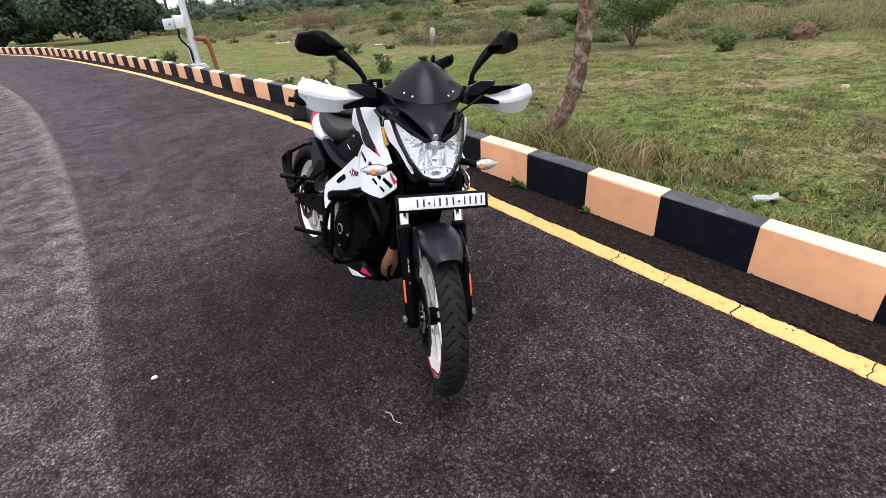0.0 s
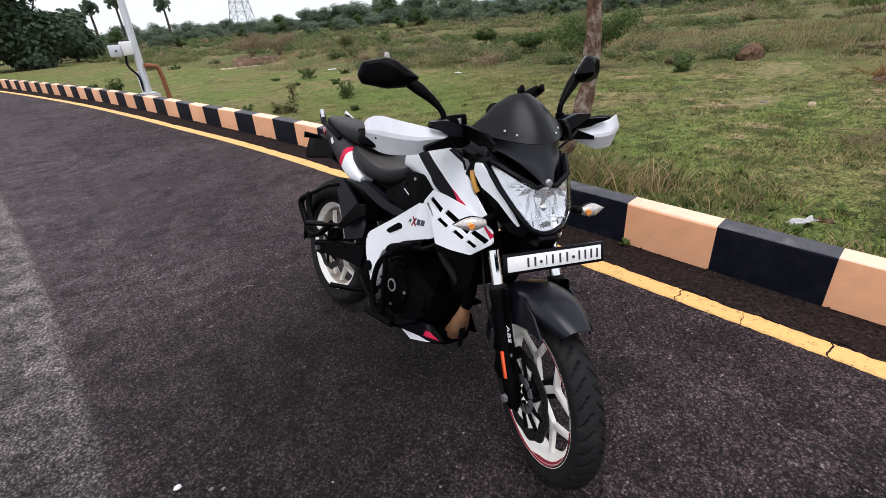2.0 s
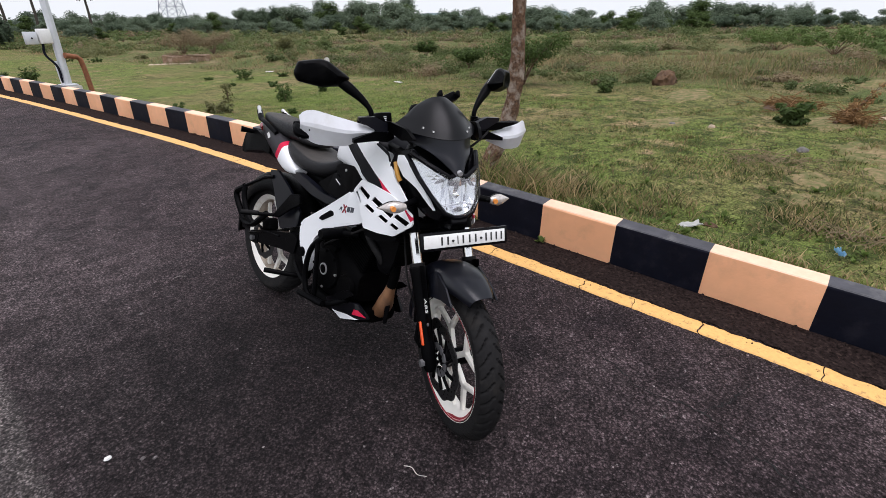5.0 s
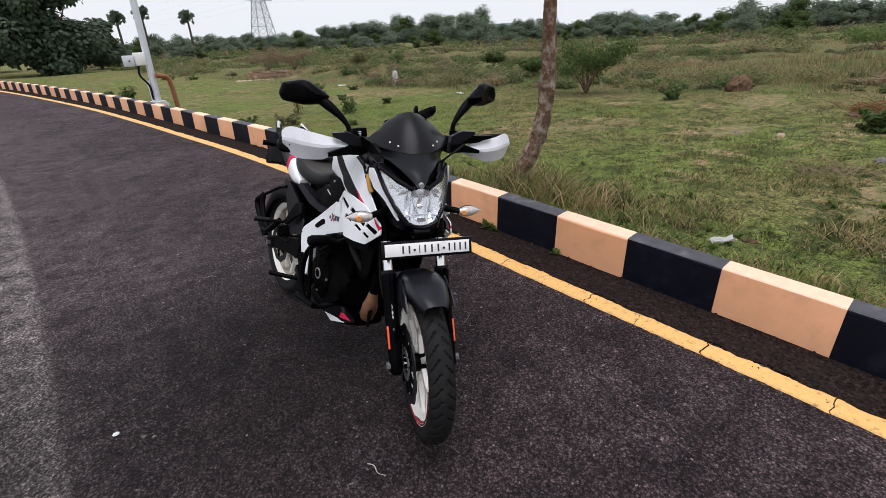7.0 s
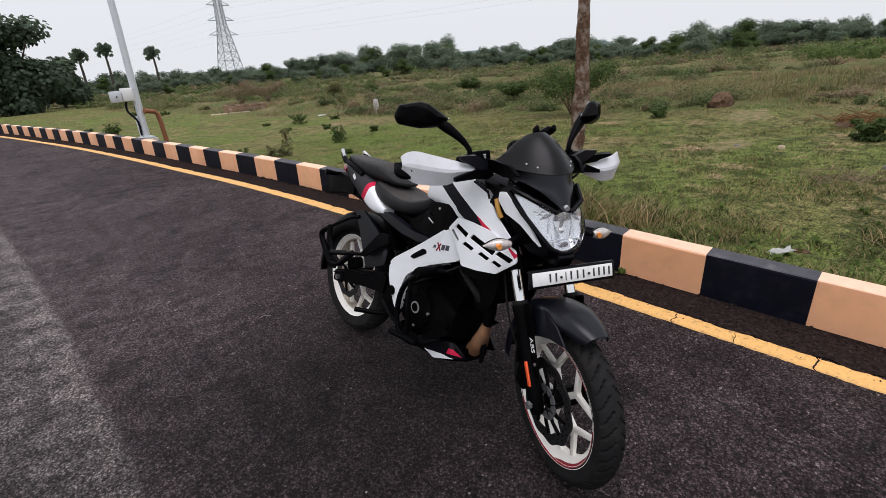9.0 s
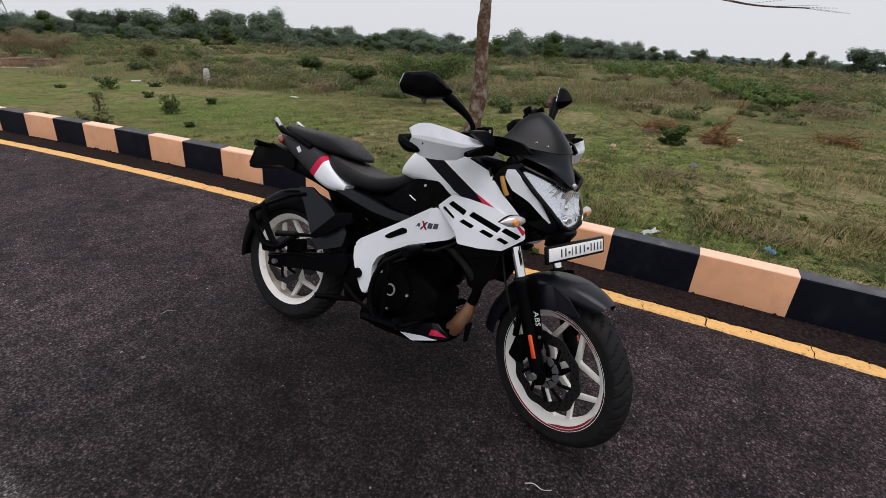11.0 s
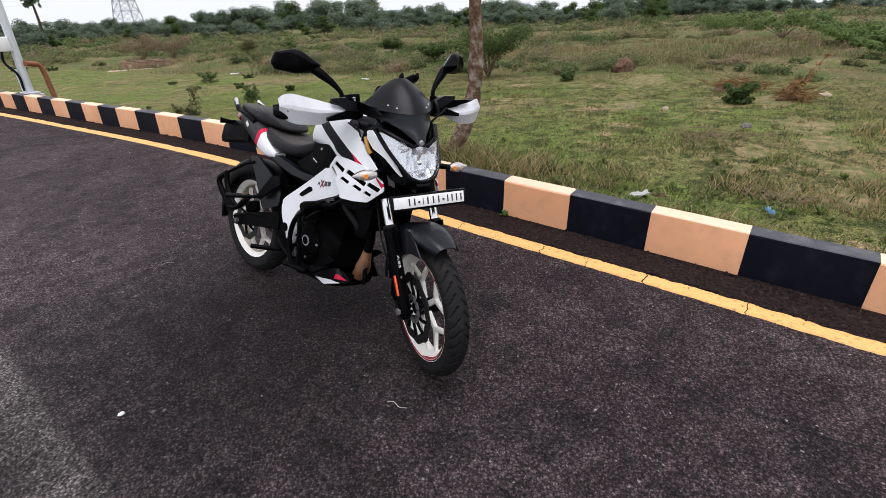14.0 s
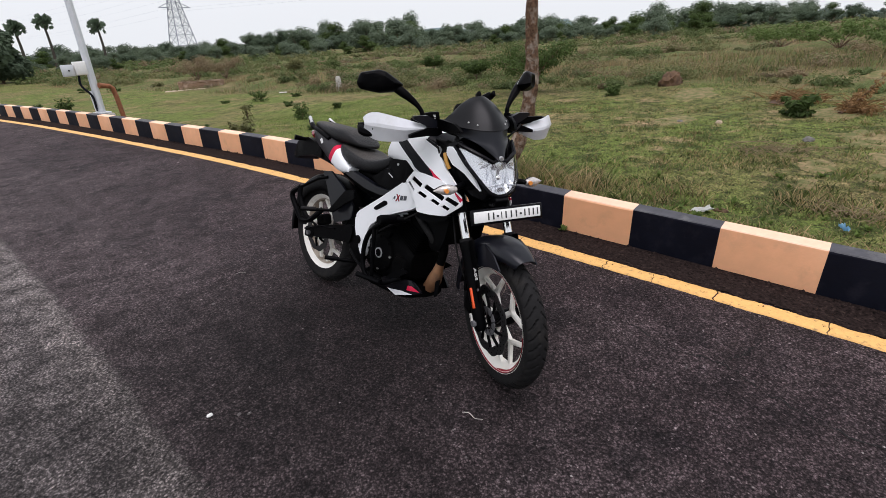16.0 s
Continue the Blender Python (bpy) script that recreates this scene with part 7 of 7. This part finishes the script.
def far_woods():
    """The unbroken low belt of woods along the horizon."""
    rng = random.Random(19)
    V, F = [], []
    a = -12.0
    while a < 114:
        d = rng.uniform(190, 270)
        el = min(1.1, profile(a) * 0.8) * rng.uniform(0.6, 1.15)
        h = d * math.tan(radians(el)) + 2.0
        x, y = d * math.sin(radians(a)), d * math.cos(radians(a))
        z = field_height(x, y)
        clumps = [(x + rng.gauss(0, 2.5), y + rng.gauss(0, 2.5), z + h * rng.uniform(0.1, 0.62), h * rng.uniform(0.3, 0.5)) for _ in range(5)]
        v, f = leaf_cloud(rng, clumps, 420, 0.34, 0.75, 0.8)
        F += [tuple(i + len(V) for i in q) for q in f]
        V += v
        a += rng.uniform(0.35, 0.6)
    tagged(raw("far_woods", V, F, HAZED_WOODS), "low belt of woods along the horizon", kind="stuff")


far_woods()
az = 8.0
while az < 86:
    d = tree_rng.uniform(140, 215)
    top = profile(az) * tree_rng.uniform(0.55, 1.4)
    plant(tree_rng.randrange(4), az, d, max(2.5, d * math.tan(radians(top)) + 1.7), tree_rng.uniform(1.0, 1.5))
    if tree_rng.random() < 0.55:
        d2 = tree_rng.uniform(95, 140)
        plant(tree_rng.randrange(4), az + 0.3, d2, max(2.0, d2 * math.tan(radians(top * 0.45)) + 1.6), 1.3)
    az += tree_rng.uniform(0.7, 1.15)
for az, d, el, wide in ((87.3, 170, 0.85, 1.0), (89.9, 165, 0.88, 1.1), (92.5, 260, 0.5, 1.2), (95, 280, 0.45, 1.2), (97.3, 180, 0.95, 0.8), (98.8, 175, 1.05, 1.0), (100, 170, 0.8, 1.0), (102.4, 150, 1.7, 1.25), (103.4, 152, 1.5, 1.2), (104.5, 155, 1.2, 1.2), (107, 170, 0.9, 1.2), (110, 165, 1.0, 1.3), (91, 300, 0.4, 1.4), (94, 320, 0.4, 1.4)):
    plant(1 if 100 < az < 105 else tree_rng.randrange(4), az, d, d * math.tan(radians(el)) + 2.0, wide)
for az, d, h, w in ((5.0, 74, 11.8, 11.5), (8.9, 84, 6.2, 6.5), (-2.0, 82, 8.4, 9.0), (-6.5, 88, 8.2, 9.0), (1.2, 96, 6.4, 9.0)):
    t = make_tree("shade_tree", int(az * 10) + 900, h, w, 1.3, 0.27, 21000, DARK_LEAF, "large dark green shade tree at the roadside bend", "shade trees", 30)
    x, y = d * math.sin(radians(az)), d * math.cos(radians(az))
    t.matrix_basis = Matrix.Translation((x, y, field_height(x, y) - 0.1))


def palm(az, d, h, seed):
    rng = random.Random(seed)
    x, y = d * math.sin(radians(az)), d * math.cos(radians(az))
    ob = root("palm", Matrix.Translation((x, y, field_height(x, y) - 0.1)), "tall palmyra palm with a round crown", "palm", "palms")
    part("trunk", tube(curve_points([(0, 0, -0.2), (0.2, 0, h * 0.5), (0.1, 0, h)], 10), [0.30 - 0.012 * i for i in range(11)], 8), PALM_BARK, ob)
    verts, faces = [], []
    for k in range(80):
        a, e = rng.uniform(0, 6.28), rng.uniform(-0.7, 1.3)
        d0 = Vector((math.cos(a) * math.cos(e), math.sin(a) * math.cos(e), math.sin(e)))
        c = Vector((0.1, 0, h - 0.3)) + d0 * rng.choice((0.3, 0.8, 1.3))
        u = d0.orthogonal().normalized()
        v = d0.cross(u)
        b = len(verts)
        verts.append(c - d0 * 0.25)
        for j in range(9):
            t = -1.3 + 2.6 * j / 8
            verts.append(c - d0 * 0.2 + (d0 * math.cos(t) + u * math.sin(t)) * (0.85 if j % 2 else 0.6) + v * rng.gauss(0, 0.05))
        faces += [(b, b + j, b + j + 1) for j in range(1, 9)]
    raw("fronds", verts, faces, DARK_LEAF, ob)


for az, d, h, s in ((11.1, 128, 8.1, 1), (13.2, 132, 9.2, 2), (17.0, 130, 8.1, 3)):
    palm(az, d, h, s)


def pylon():
    d, az = 210, radians(23.8)
    x, y = d * math.sin(az), d * math.cos(az)
    ob = root("pylon", Matrix.Translation((x, y, field_height(x, y))) @ Matrix.Rotation(-az + 0.45, 4, "Z"), "grey steel lattice transmission pylon", "pylon")

    def half(z):
        return 3.9 - 2.7 * min(1, z / 20) if z < 20 else 1.2 - 0.35 * (z - 20) / 12

    zs = [0, 4, 7.5, 10.5, 13.2, 15.6, 17.8, 20, 22, 24, 26, 28, 30, 32]
    for sx, sy in ((1, 1), (1, -1), (-1, -1), (-1, 1)):
        part("leg", tube([(sx * half(z), sy * half(z), z) for z in zs], 0.16, 4), STEEL_GREY, ob)
    for side in range(4):
        bm = bmesh.new()
        rot = Matrix.Rotation(side * math.pi / 2, 4, "Z")
        for a, b in zip(zs, zs[1:]):
            p, q, r, s = (Vector((-half(a), -half(a), a)), Vector((half(b), -half(b), b)), Vector((half(a), -half(a), a)), Vector((-half(b), -half(b), b)))
            tube([rot @ p, rot @ q], 0.09, 4, bm=bm)
            tube([rot @ r, rot @ s], 0.09, 4, bm=bm)
            tube([rot @ s, rot @ q], 0.09, 4, bm=bm)
        part("bracing", bm, STEEL_GREY, ob)
    for z, w in ((16.2, 5.4), (21, 4.8), (26, 4.2)):
        for s in (-1, 1):
            bm = tube([(s * half(z), 0, z + 1.6), (s * w, 0, z)], 0.12, 4)
            for e in (-1, 1):
                tube([(s * half(z), e * half(z), z), (s * w, 0, z)], 0.12, 4, bm=bm)
            part("cross_arm", bm, STEEL_GREY, ob)
            wire = [(s * w, t * 220, z - 0.8 + 7 * (abs(t) - 0) * (abs(t) - 1.2)) for t in (-1.0, -0.75, -0.5, -0.25, 0, 0.25, 0.5, 0.75, 1.0)]
            part("wire", tube(wire, 0.012, 4), STEEL_GREY, ob)


pylon()


def hill(az, d, w, h):
    x, y = d * math.sin(radians(az)), d * math.cos(radians(az))
    verts, faces = [], []
    n = 26
    for i in range(n + 1):
        for j in range(n + 1):
            u, v = -1 + 2 * i / n, -1 + 2 * j / n
            r = math.hypot(u, v)
            z = h * max(0, 1 - r * r) ** 1.2 * (1 + 0.25 * noise.noise((u * 3, v * 3, az))) - 6
            verts.append((x + u * w, y + v * w, z))
    for i in range(n):
        for j in range(n):
            k = i * (n + 1) + j
            faces.append((k, k + 1, k + n + 2, k + n + 1))
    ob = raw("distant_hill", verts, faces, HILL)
    ob.data.shade_smooth()
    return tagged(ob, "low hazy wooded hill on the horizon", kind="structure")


# the far distance's haze is tinted into the hill's base colour
HILL = shade("haze_tinted_hill", (0.12, 0.17, 0.17), 1.0, vary=0.1, scale=0.02)
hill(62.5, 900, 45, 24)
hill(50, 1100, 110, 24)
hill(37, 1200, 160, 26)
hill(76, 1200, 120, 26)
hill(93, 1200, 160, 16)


# ---- things beside the road ----
def lamp_post():
    x, y = 2.52, 11.5
    z = ground_at(x, y)
    ob = root("lamp_post", Matrix.Translation((x, y, z + 0.05)) @ Matrix.Scale(0.9, 4), "galvanised lamp post on a concrete footing with a meter box", "lamp post")
    part("pole", tube([(0, 0, 0.1), (0.03, 0.0, 2.5), (0.06, 0, 7.0)], [0.075, 0.068, 0.045], 8), GALVANISED, ob, sharp=30)
    part("footing", box(0, 0, 0.02, 0.38, 0.34, 0.22, 0.02), CONCRETE, ob)
    part("base_plate", box(0, 0, 0.15, 0.28, 0.28, 0.025, 0.004), GALVANISED, ob)
    b = part("meter_box", box(-0.15, -0.02, 1.05, 0.2, 0.16, 0.26, 0.012), WHITE_LITTER, ob, "pale grey meter box")
    part("box_lid", box(-0.155, -0.105, 1.05, 0.17, 0.012, 0.23, 0.004), WHITE_LITTER, b)
    part("switch_box", box(-0.36, 0.02, 1.02, 0.2, 0.13, 0.22, 0.012), GALVANISED, ob)
    part("knob", tube([(-0.36, -0.05, 1.02), (-0.36, -0.065, 1.02)], 0.016, 10), BLACK_PAINT, ob)
    part("cable", tube(curve_points([(-0.2, 0, 0.93), (-0.22, 0.0, 0.72), (-0.10, -0.06, 0.5), (-0.09, -0.03, 0.2)], 16), 0.022, 8), BLACK_PAINT, ob)
    part("conduit", tube([(-0.09, -0.02, 0.12), (-0.10, -0.02, 0.6)], 0.03, 8), GALVANISED, ob)


lamp_post()


def bent_pipe(x, y, turn):
    z = ground_at(x, y)
    ob = root("bent_pipe", Matrix.Translation((x, y, z)) @ Matrix.Rotation(turn, 4, "Z"), "rusty brown bent steel pipe", "pipe", "bent pipes")
    part("pipe", tube([(0.02, 0, -0.1), (0.0, 0, 0.3), (-0.02, 0, 0.62), (-0.045, 0, 0.80), (-0.10, 0, 0.845), (-0.28, 0, 0.88)], 0.044, 12), RUST, ob)
    part("pipe_lip", tube([(-0.27, 0, 0.878), (-0.295, 0, 0.883)], 0.049, 12), RUST, ob)


bent_pipe(2.86, 11.5, 0.3)
bent_pipe(0.75, 28.5, 0.5)


def brick_tank():
    x, y = 14.0, 32.0
    ob = root("brick_tank", Matrix.Translation((x, y, ground_at(x, y) + 0.02)) @ Matrix.Rotation(-0.42, 4, "Z") @ Matrix.Diagonal((0.68, 0.68, 0.72, 1)), "low weathered brick tank with a pale apron", "brick tank")
    for cx, cy, w, d in ((0, 0, 3.7, 0.23), (0, 1.9, 3.7, 0.23), (-1.735, 0.95, 0.23, 1.67), (1.735, 0.95, 0.23, 1.67)):
        part("wall", box(cx, cy, 0.19, w, d, 0.62, 0.02), BRICKWORK, ob)
        part("coping", box(cx, cy, 0.515, w + 0.08, d + 0.08, 0.045, 0.012), BRICKWORK, ob)
    for cx in (-1.74, 1.74):
        part("corner_pier", box(cx, -0.01, 0.26, 0.34, 0.32, 0.70, 0.02), BRICKWORK, ob)
    part("apron", box(-0.4, -1.1, -0.03, 5.2, 1.7, 0.12, 0.04), SANDY, ob)


brick_tank()


def lump(name, x, y, w, d, h, material, label, category, seed, group="", z=None, m=None):
    """A rough, weathered lump: stones, clods, mounds."""
    bm = bmesh.new()
    bmesh.ops.create_icosphere(bm, subdivisions=4 if w > 0.2 else 3, radius=1)
    for v in bm.verts:
        c = v.co.copy()
        k = 1 + 0.28 * noise.noise(c * 1.6 + Vector((seed, 0, 0))) + 0.22 * noise.noise(c * 3.5 + Vector((0, seed, 0))) + 0.10 * noise.noise(c * 10 + Vector((0, 0, seed)))
        v.co = Vector((c.x * w * k, c.y * d * k, max(-0.15, c.z * k) * h))
    ob = link(name, bm, material)
    ob.matrix_basis = (m or Matrix.Identity(4)) @ Matrix.Translation((x, y, ground_at(x, y) if z is None else z))
    return tagged(ob, label, category, group)


lump("earth_mound", 12.74, 4.12, 0.29, 0.26, 0.31, CLAY, "red-brown lump of earth standing in the meadow", "earth mound", 3)
lump("earth_bank", 10.8, 1.45, 0.6, 0.25, 0.07, CLAY, "low bank of red earth under dry brush", "earth bank", 6)
lump("field_stone", 6.85, 0.71, 0.08, 0.06, 0.05, STONE_GREY, "grey stone in the grass", "stone", 8, "field stones")
lump("field_stone", 7.9, 2.5, 0.07, 0.05, 0.035, STONE_GREY, "pale flat stone in the grass", "stone", 9, "field stones")
lump("dark_clod", 3.72, 0.98, 0.04, 0.06, 0.03, CLAY, "dark burnt clod in the grass", "clod", 10)
post = root("boundary_stone", Matrix.Translation((13.2, 17.7, ground_at(13.2, 17.7))), "whitewashed stone boundary post in the meadow", "boundary stone")
part("post", loft([[(sx * w, sy * w * 0.8, z) for sx, sy in ((-1, -1), (1, -1), (1, 1), (-1, 1))] for z, w in ((-0.1, 0.10), (0.45, 0.085), (0.585, 0.075), (0.62, 0.05))]), CONCRETE, post)


def dry_brush(x, y, w, h, n, seed):
    rng = random.Random(seed)
    ob = root("dry_brush", Matrix.Translation((x, y, ground_at(x, y))), "heap of dead reddish-brown brushwood", "brushwood", "dry brush")
    bm = bmesh.new()
    for k in range(n):
        a, p = rng.uniform(0, 6.28), Vector((rng.gauss(0, w * 0.45), rng.gauss(0, w * 0.3), rng.uniform(0, h * 0.5)))
        l = rng.uniform(0.12, 0.4)
        q = p + Vector((math.cos(a) * l, math.sin(a) * l, rng.uniform(-0.05, 0.5) * l))
        q.z = max(q.z, 0.0)
        tube([p, (p + q) / 2 + Vector((0, 0, 0.02)), q], [0.007, 0.005, 0.003], 4, bm=bm)
    tagged(part("brushwood", bm, BRUSH, ob), kind="stuff")
    raw("dead_leaves", *leaf_cloud(rng, [(rng.gauss(0, w * 0.4), rng.gauss(0, w * 0.3), h * 0.3, h * 0.5) for _ in range(12)], n * 4, 0.03), BRUSH, ob)


dry_brush(10.75, 1.34, 0.75, 0.26, 170, 1)
dry_brush(9.5, 0.36, 0.42, 0.28, 110, 2)
dry_brush(11.6, -1.9, 0.6, 0.25, 90, 3)
branch = part("fallen_branch", tube(curve_points([(0, 0, 0.02), (0.04, -0.35, 0.05), (-0.02, -0.7, 0.03), (0.04, -1.1, 0.05)], 14), [0.0065 - 0.0003 * i for i in range(15)], 6), WITHERED, None)
branch.matrix_basis = Matrix.Translation((6.43, 1.42, ground_at(6.4, 1.0) + 0.01))
tagged(branch, "thin pale fallen branch in the grass", "branch")


def twig_tangle(x, y, w, n, seed):
    """Withered stalks sprawling low over the turf."""
    rng = random.Random(seed)
    ob = root("twig_tangle", Matrix.Translation((x, y, ground_at(x, y))), "low tangle of withered grey-brown stalks in the turf", "brushwood", "withered stalks")
    bm = bmesh.new()
    for _ in range(n):
        p = Vector((rng.gauss(0, w * 0.3), rng.gauss(0, w * 0.55), 0.0))
        a, l = rng.uniform(0, 6.28), rng.uniform(0.08, 0.24)
        q = p + Vector((math.cos(a) * l, math.sin(a) * l, rng.uniform(0.02, 0.6) * l))
        tube([p, (p + q) / 2 + Vector((0, 0, 0.02)), q], [0.004, 0.003, 0.0018], 4, bm=bm)
    tagged(part("stalk_heap", bm, WITHERED, ob), kind="stuff")


twig_tangle(6.12, 0.86, 0.55, 130, 4)
twig_tangle(3.98, 0.2, 0.22, 60, 5)


def dead_limb():
    """A broken branch leaning out of the brushwood, with rusty dead leaves along it."""
    rng = random.Random(17)
    ob = root("dead_branch", Matrix.Translation((9.3, 0.5, ground_at(9.3, 0.5))), "leaning dead branch with rust-brown withered leaves", "branch")
    bm = bmesh.new()
    tube(curve_points([(-0.1, 0.05, 0.02), (0.35, -0.08, 0.06), (0.8, -0.15, 0.12), (1.1, -0.2, 0.2)], 12), [0.03 - 0.0017 * i for i in range(13)], 6, bm=bm)
    tips = []
    for dx, dy, h in ((0.65, -0.45, 0.66), (0.45, -0.28, 0.36), (0.75, -0.15, 0.28), (0.3, -0.1, 0.26)):
        start = Vector((dx * 0.5, dy * 0.3, 0.07))
        end = Vector((dx, dy, h))
        tube(curve_points([start, (start + end) / 2 + Vector((0, 0.05, -0.02)), end], 8), [0.012 - 0.001 * i for i in range(9)], 5, bm=bm)
        tips += [start.lerp(end, k) for k in (0.4, 0.6, 0.8, 1.0)]
    part("limb", bm, BARK, ob)
    raw("dead_leaves", *leaf_cloud(rng, [(p.x, p.y, p.z, 0.08) for p in tips], 520, 0.026), BRUSH, ob)


dead_limb()
lump("field_stone", 10.6, -0.07, 0.12, 0.10, 0.07, SANDY, "pale sandy stone in the grass", "stone", 11, "field stones")
lump("field_stone", 7.85, 1.93, 0.06, 0.05, 0.04, SANDY, "pale sandy stone in the grass", "stone", 12, "field stones")


def scrap(name, x, y, w, l, material, label, seed):
    """A crumpled bit of litter with some height."""
    rng = random.Random(seed)
    bm = bmesh.new()
    n = 7
    g = [[bm.verts.new(((-0.5 + i / n) * w, (-0.5 + j / n) * l, 0.02 * rng.random() + 0.03 * math.sin(i * 0.8 + seed) ** 2)) for j in range(n + 1)] for i in range(n + 1)]
    for i in range(n):
        for j in range(n):
            bm.faces.new((g[i][j], g[i + 1][j], g[i + 1][j + 1], g[i][j + 1]))
    bmesh.ops.solidify(bm, geom=list(bm.faces), thickness=0.002)
    ob = link(name, bm, material)
    ob.matrix_basis = Matrix.Translation((x, y, ground_at(x, y) + 0.02)) @ Matrix.Rotation(seed, 4, "Z")
    return tagged(ob, label, "litter", "litter")


scrap("plastic_scrap", 3.31, 1.04, 0.07, 0.17, WHITE_LITTER, "crumpled white plastic scrap in the grass", 1.0)
scrap("plastic_scrap", 3.50, 0.18, 0.035, 0.10, BLUE_LITTER, "small blue plastic wrapper in the grass", 2.0)
scrap("plastic_scrap", 10.98, 11.45, 0.18, 0.24, WHITE_LITTER, "crumpled white plastic scrap in the grass", 3.0)
scrap("plastic_scrap", 12.3, 20.6, 0.22, 0.32, WHITE_LITTER, "crumpled white plastic scrap in the grass", 4.0)

# ---- small things on the asphalt (road coordinates) ----
def scatter(name, n, spot, size, material, label, seed, flat=0.6):
    rng = random.Random(seed)
    verts, faces = [], []
    for _ in range(n):
        x, y = spot(rng)
        s = size * rng.random() ** 2.2 + 0.0018
        k = len(verts)
        a = rng.uniform(0, 6.28)
        low = fall(y)
        ring = [(x + s * rng.uniform(0.6, 1.1) * math.cos(a + j * 1.257), y + s * rng.uniform(0.6, 1.1) * math.sin(a + j * 1.257), low) for j in range(5)]
        verts += ring + [(x + s * 0.2 * rng.random(), y, low + s * flat * rng.uniform(0.6, 1.2))]
        faces += [(k + j, k + (j + 1) % 5, k + 5) for j in range(5)]
    ob = raw(name, verts, faces, material)
    ob.matrix_basis = GROUND
    return tagged(ob, label, kind="stuff")


scatter("loose_grit", 1000, lambda r: (r.uniform(-1.6, 2.0), -0.8 + 6 * r.random() ** 1.5), 0.0045, PEBBLE, "pale grit scattered over the asphalt", 3, 0.45)
def gutter_spot(r):
    y = r.uniform(-3, 9)
    return (2.15 + 0.22 * r.random() - bend(y), y)


scatter("gutter_gravel", 3600, gutter_spot, 0.010, PEBBLE, "gravel and grit along the kerb", 4)
def foot_spot(r):
    y = r.uniform(-3, 9)
    return (2.375 - 0.05 * r.random() ** 2 - bend(y), y)


scatter("kerb_foot_soil", 1400, foot_spot, 0.034, DIRT, "crumbled dark soil against the kerb's foot", 12, 0.7)
scatter("gutter_clods", 800, gutter_spot, 0.022, DIRT, "dark clods of dirt along the kerb", 5, 0.5)
def line_spot(r):
    y = r.uniform(-3, 9)
    return (2.128 - 0.075 * r.random() ** 2.5 - bend(y), y)


scatter("line_grit", 1500, line_spot, 0.011, DIRT, "dark crumbs of dirt strewn over the yellow line", 21, 0.9)
scatter("gutter_litter", 420, gutter_spot, 0.03, STRAW, "dry leaf bits and straw along the kerb", 9, 0.25)
stick = link("twig", tube(curve_points([(0, 0, 0.006), (0.035, -0.012, 0.009), (0.06, -0.045, 0.006), (0.10, -0.055, 0.006)], 12), [0.0022] * 8 + [0.0016] * 5, 6), PALE_TWIG)
stick.matrix_basis = GROUND @ Matrix.Translation((0.545, 1.225, 0)) @ Matrix.Rotation(-0.87, 4, "Z") @ Matrix.Scale(0.8, 4)
tagged(stick, "thin pale twig lying on the asphalt", "twig")
stick2 = link("twig", tube(curve_points([(0, 0, 0.005), (0.06, 0.02, 0.012), (0.14, 0.0, 0.006)], 10), 0.0022, 6), PALE_TWIG)
stick2.matrix_basis = GROUND @ Matrix.Translation((0.62, 3.15, fall(3.15))) @ Matrix.Rotation(-0.5, 4, "Z") @ Matrix.Scale(0.5, 4)
tagged(stick2, "thin pale twig lying on the asphalt", "twig")
stick3 = link("twig", tube(curve_points([(0, 0, 0.004), (0.045, 0.012, 0.014), (0.085, -0.01, 0.012), (0.115, -0.05, 0.004)], 14), 0.0014, 6), DRY_STALK)
stick3.matrix_basis = GROUND @ Matrix.Translation((1.49, 1.68, 0)) @ Matrix.Rotation(-2.0, 4, "Z")
tagged(stick3, "thin curved straw lying on the asphalt", "straw")
for k, (x, y, s) in enumerate([(-0.098, 2.055, 0.0125), (-0.02, 1.96, 0.009), (0.01, 1.93, 0.008), (1.35, 0.6, 0.008), (0.35, 2.9, 0.009)]):
    lump("pebble", x, y, s, s * 0.7, s * 0.7, WHITE_LITTER if k == 0 else PEBBLE, "small white pebble lying on the asphalt", "pebble", k, "pebbles", 0.002, GROUND)


def crack(points, seed):
    """A thin crack: a dark, ragged strip, its depth's shadow put into the colour."""
    rng = random.Random(seed)
    pts = curve_points([(x, y, 0.0035) for x, y in points], 60)
    verts, faces = [], []
    for i, p in enumerate(pts):
        d = (pts[min(i + 1, 60)] - pts[max(i - 1, 0)]).normalized()
        s = Vector((-d.y, d.x, 0))
        w = 0.0012 + 0.0035 * rng.random()
        j = s * rng.gauss(0, 0.006)
        verts += [p + j - s * w, p + j + s * w]
    faces = [(2 * i, 2 * i + 1, 2 * i + 3, 2 * i + 2) for i in range(60)]
    ob = raw("asphalt_crack", verts, faces, CRACK)
    ob.matrix_basis = GROUND
    tagged(ob, "thin dark crack in the asphalt", kind="structure")


CRACK = shade("crack_shadow", (0.008, 0.007, 0.007), 1.0, vary=0.1)
crack([(1.55, 0.95), (1.45, 0.72), (1.47, 0.5), (1.38, 0.3), (1.30, 0.0), (1.33, -0.4)], 1)
crack([(1.46, 0.5), (1.6, 0.42), (1.75, 0.38)], 2)
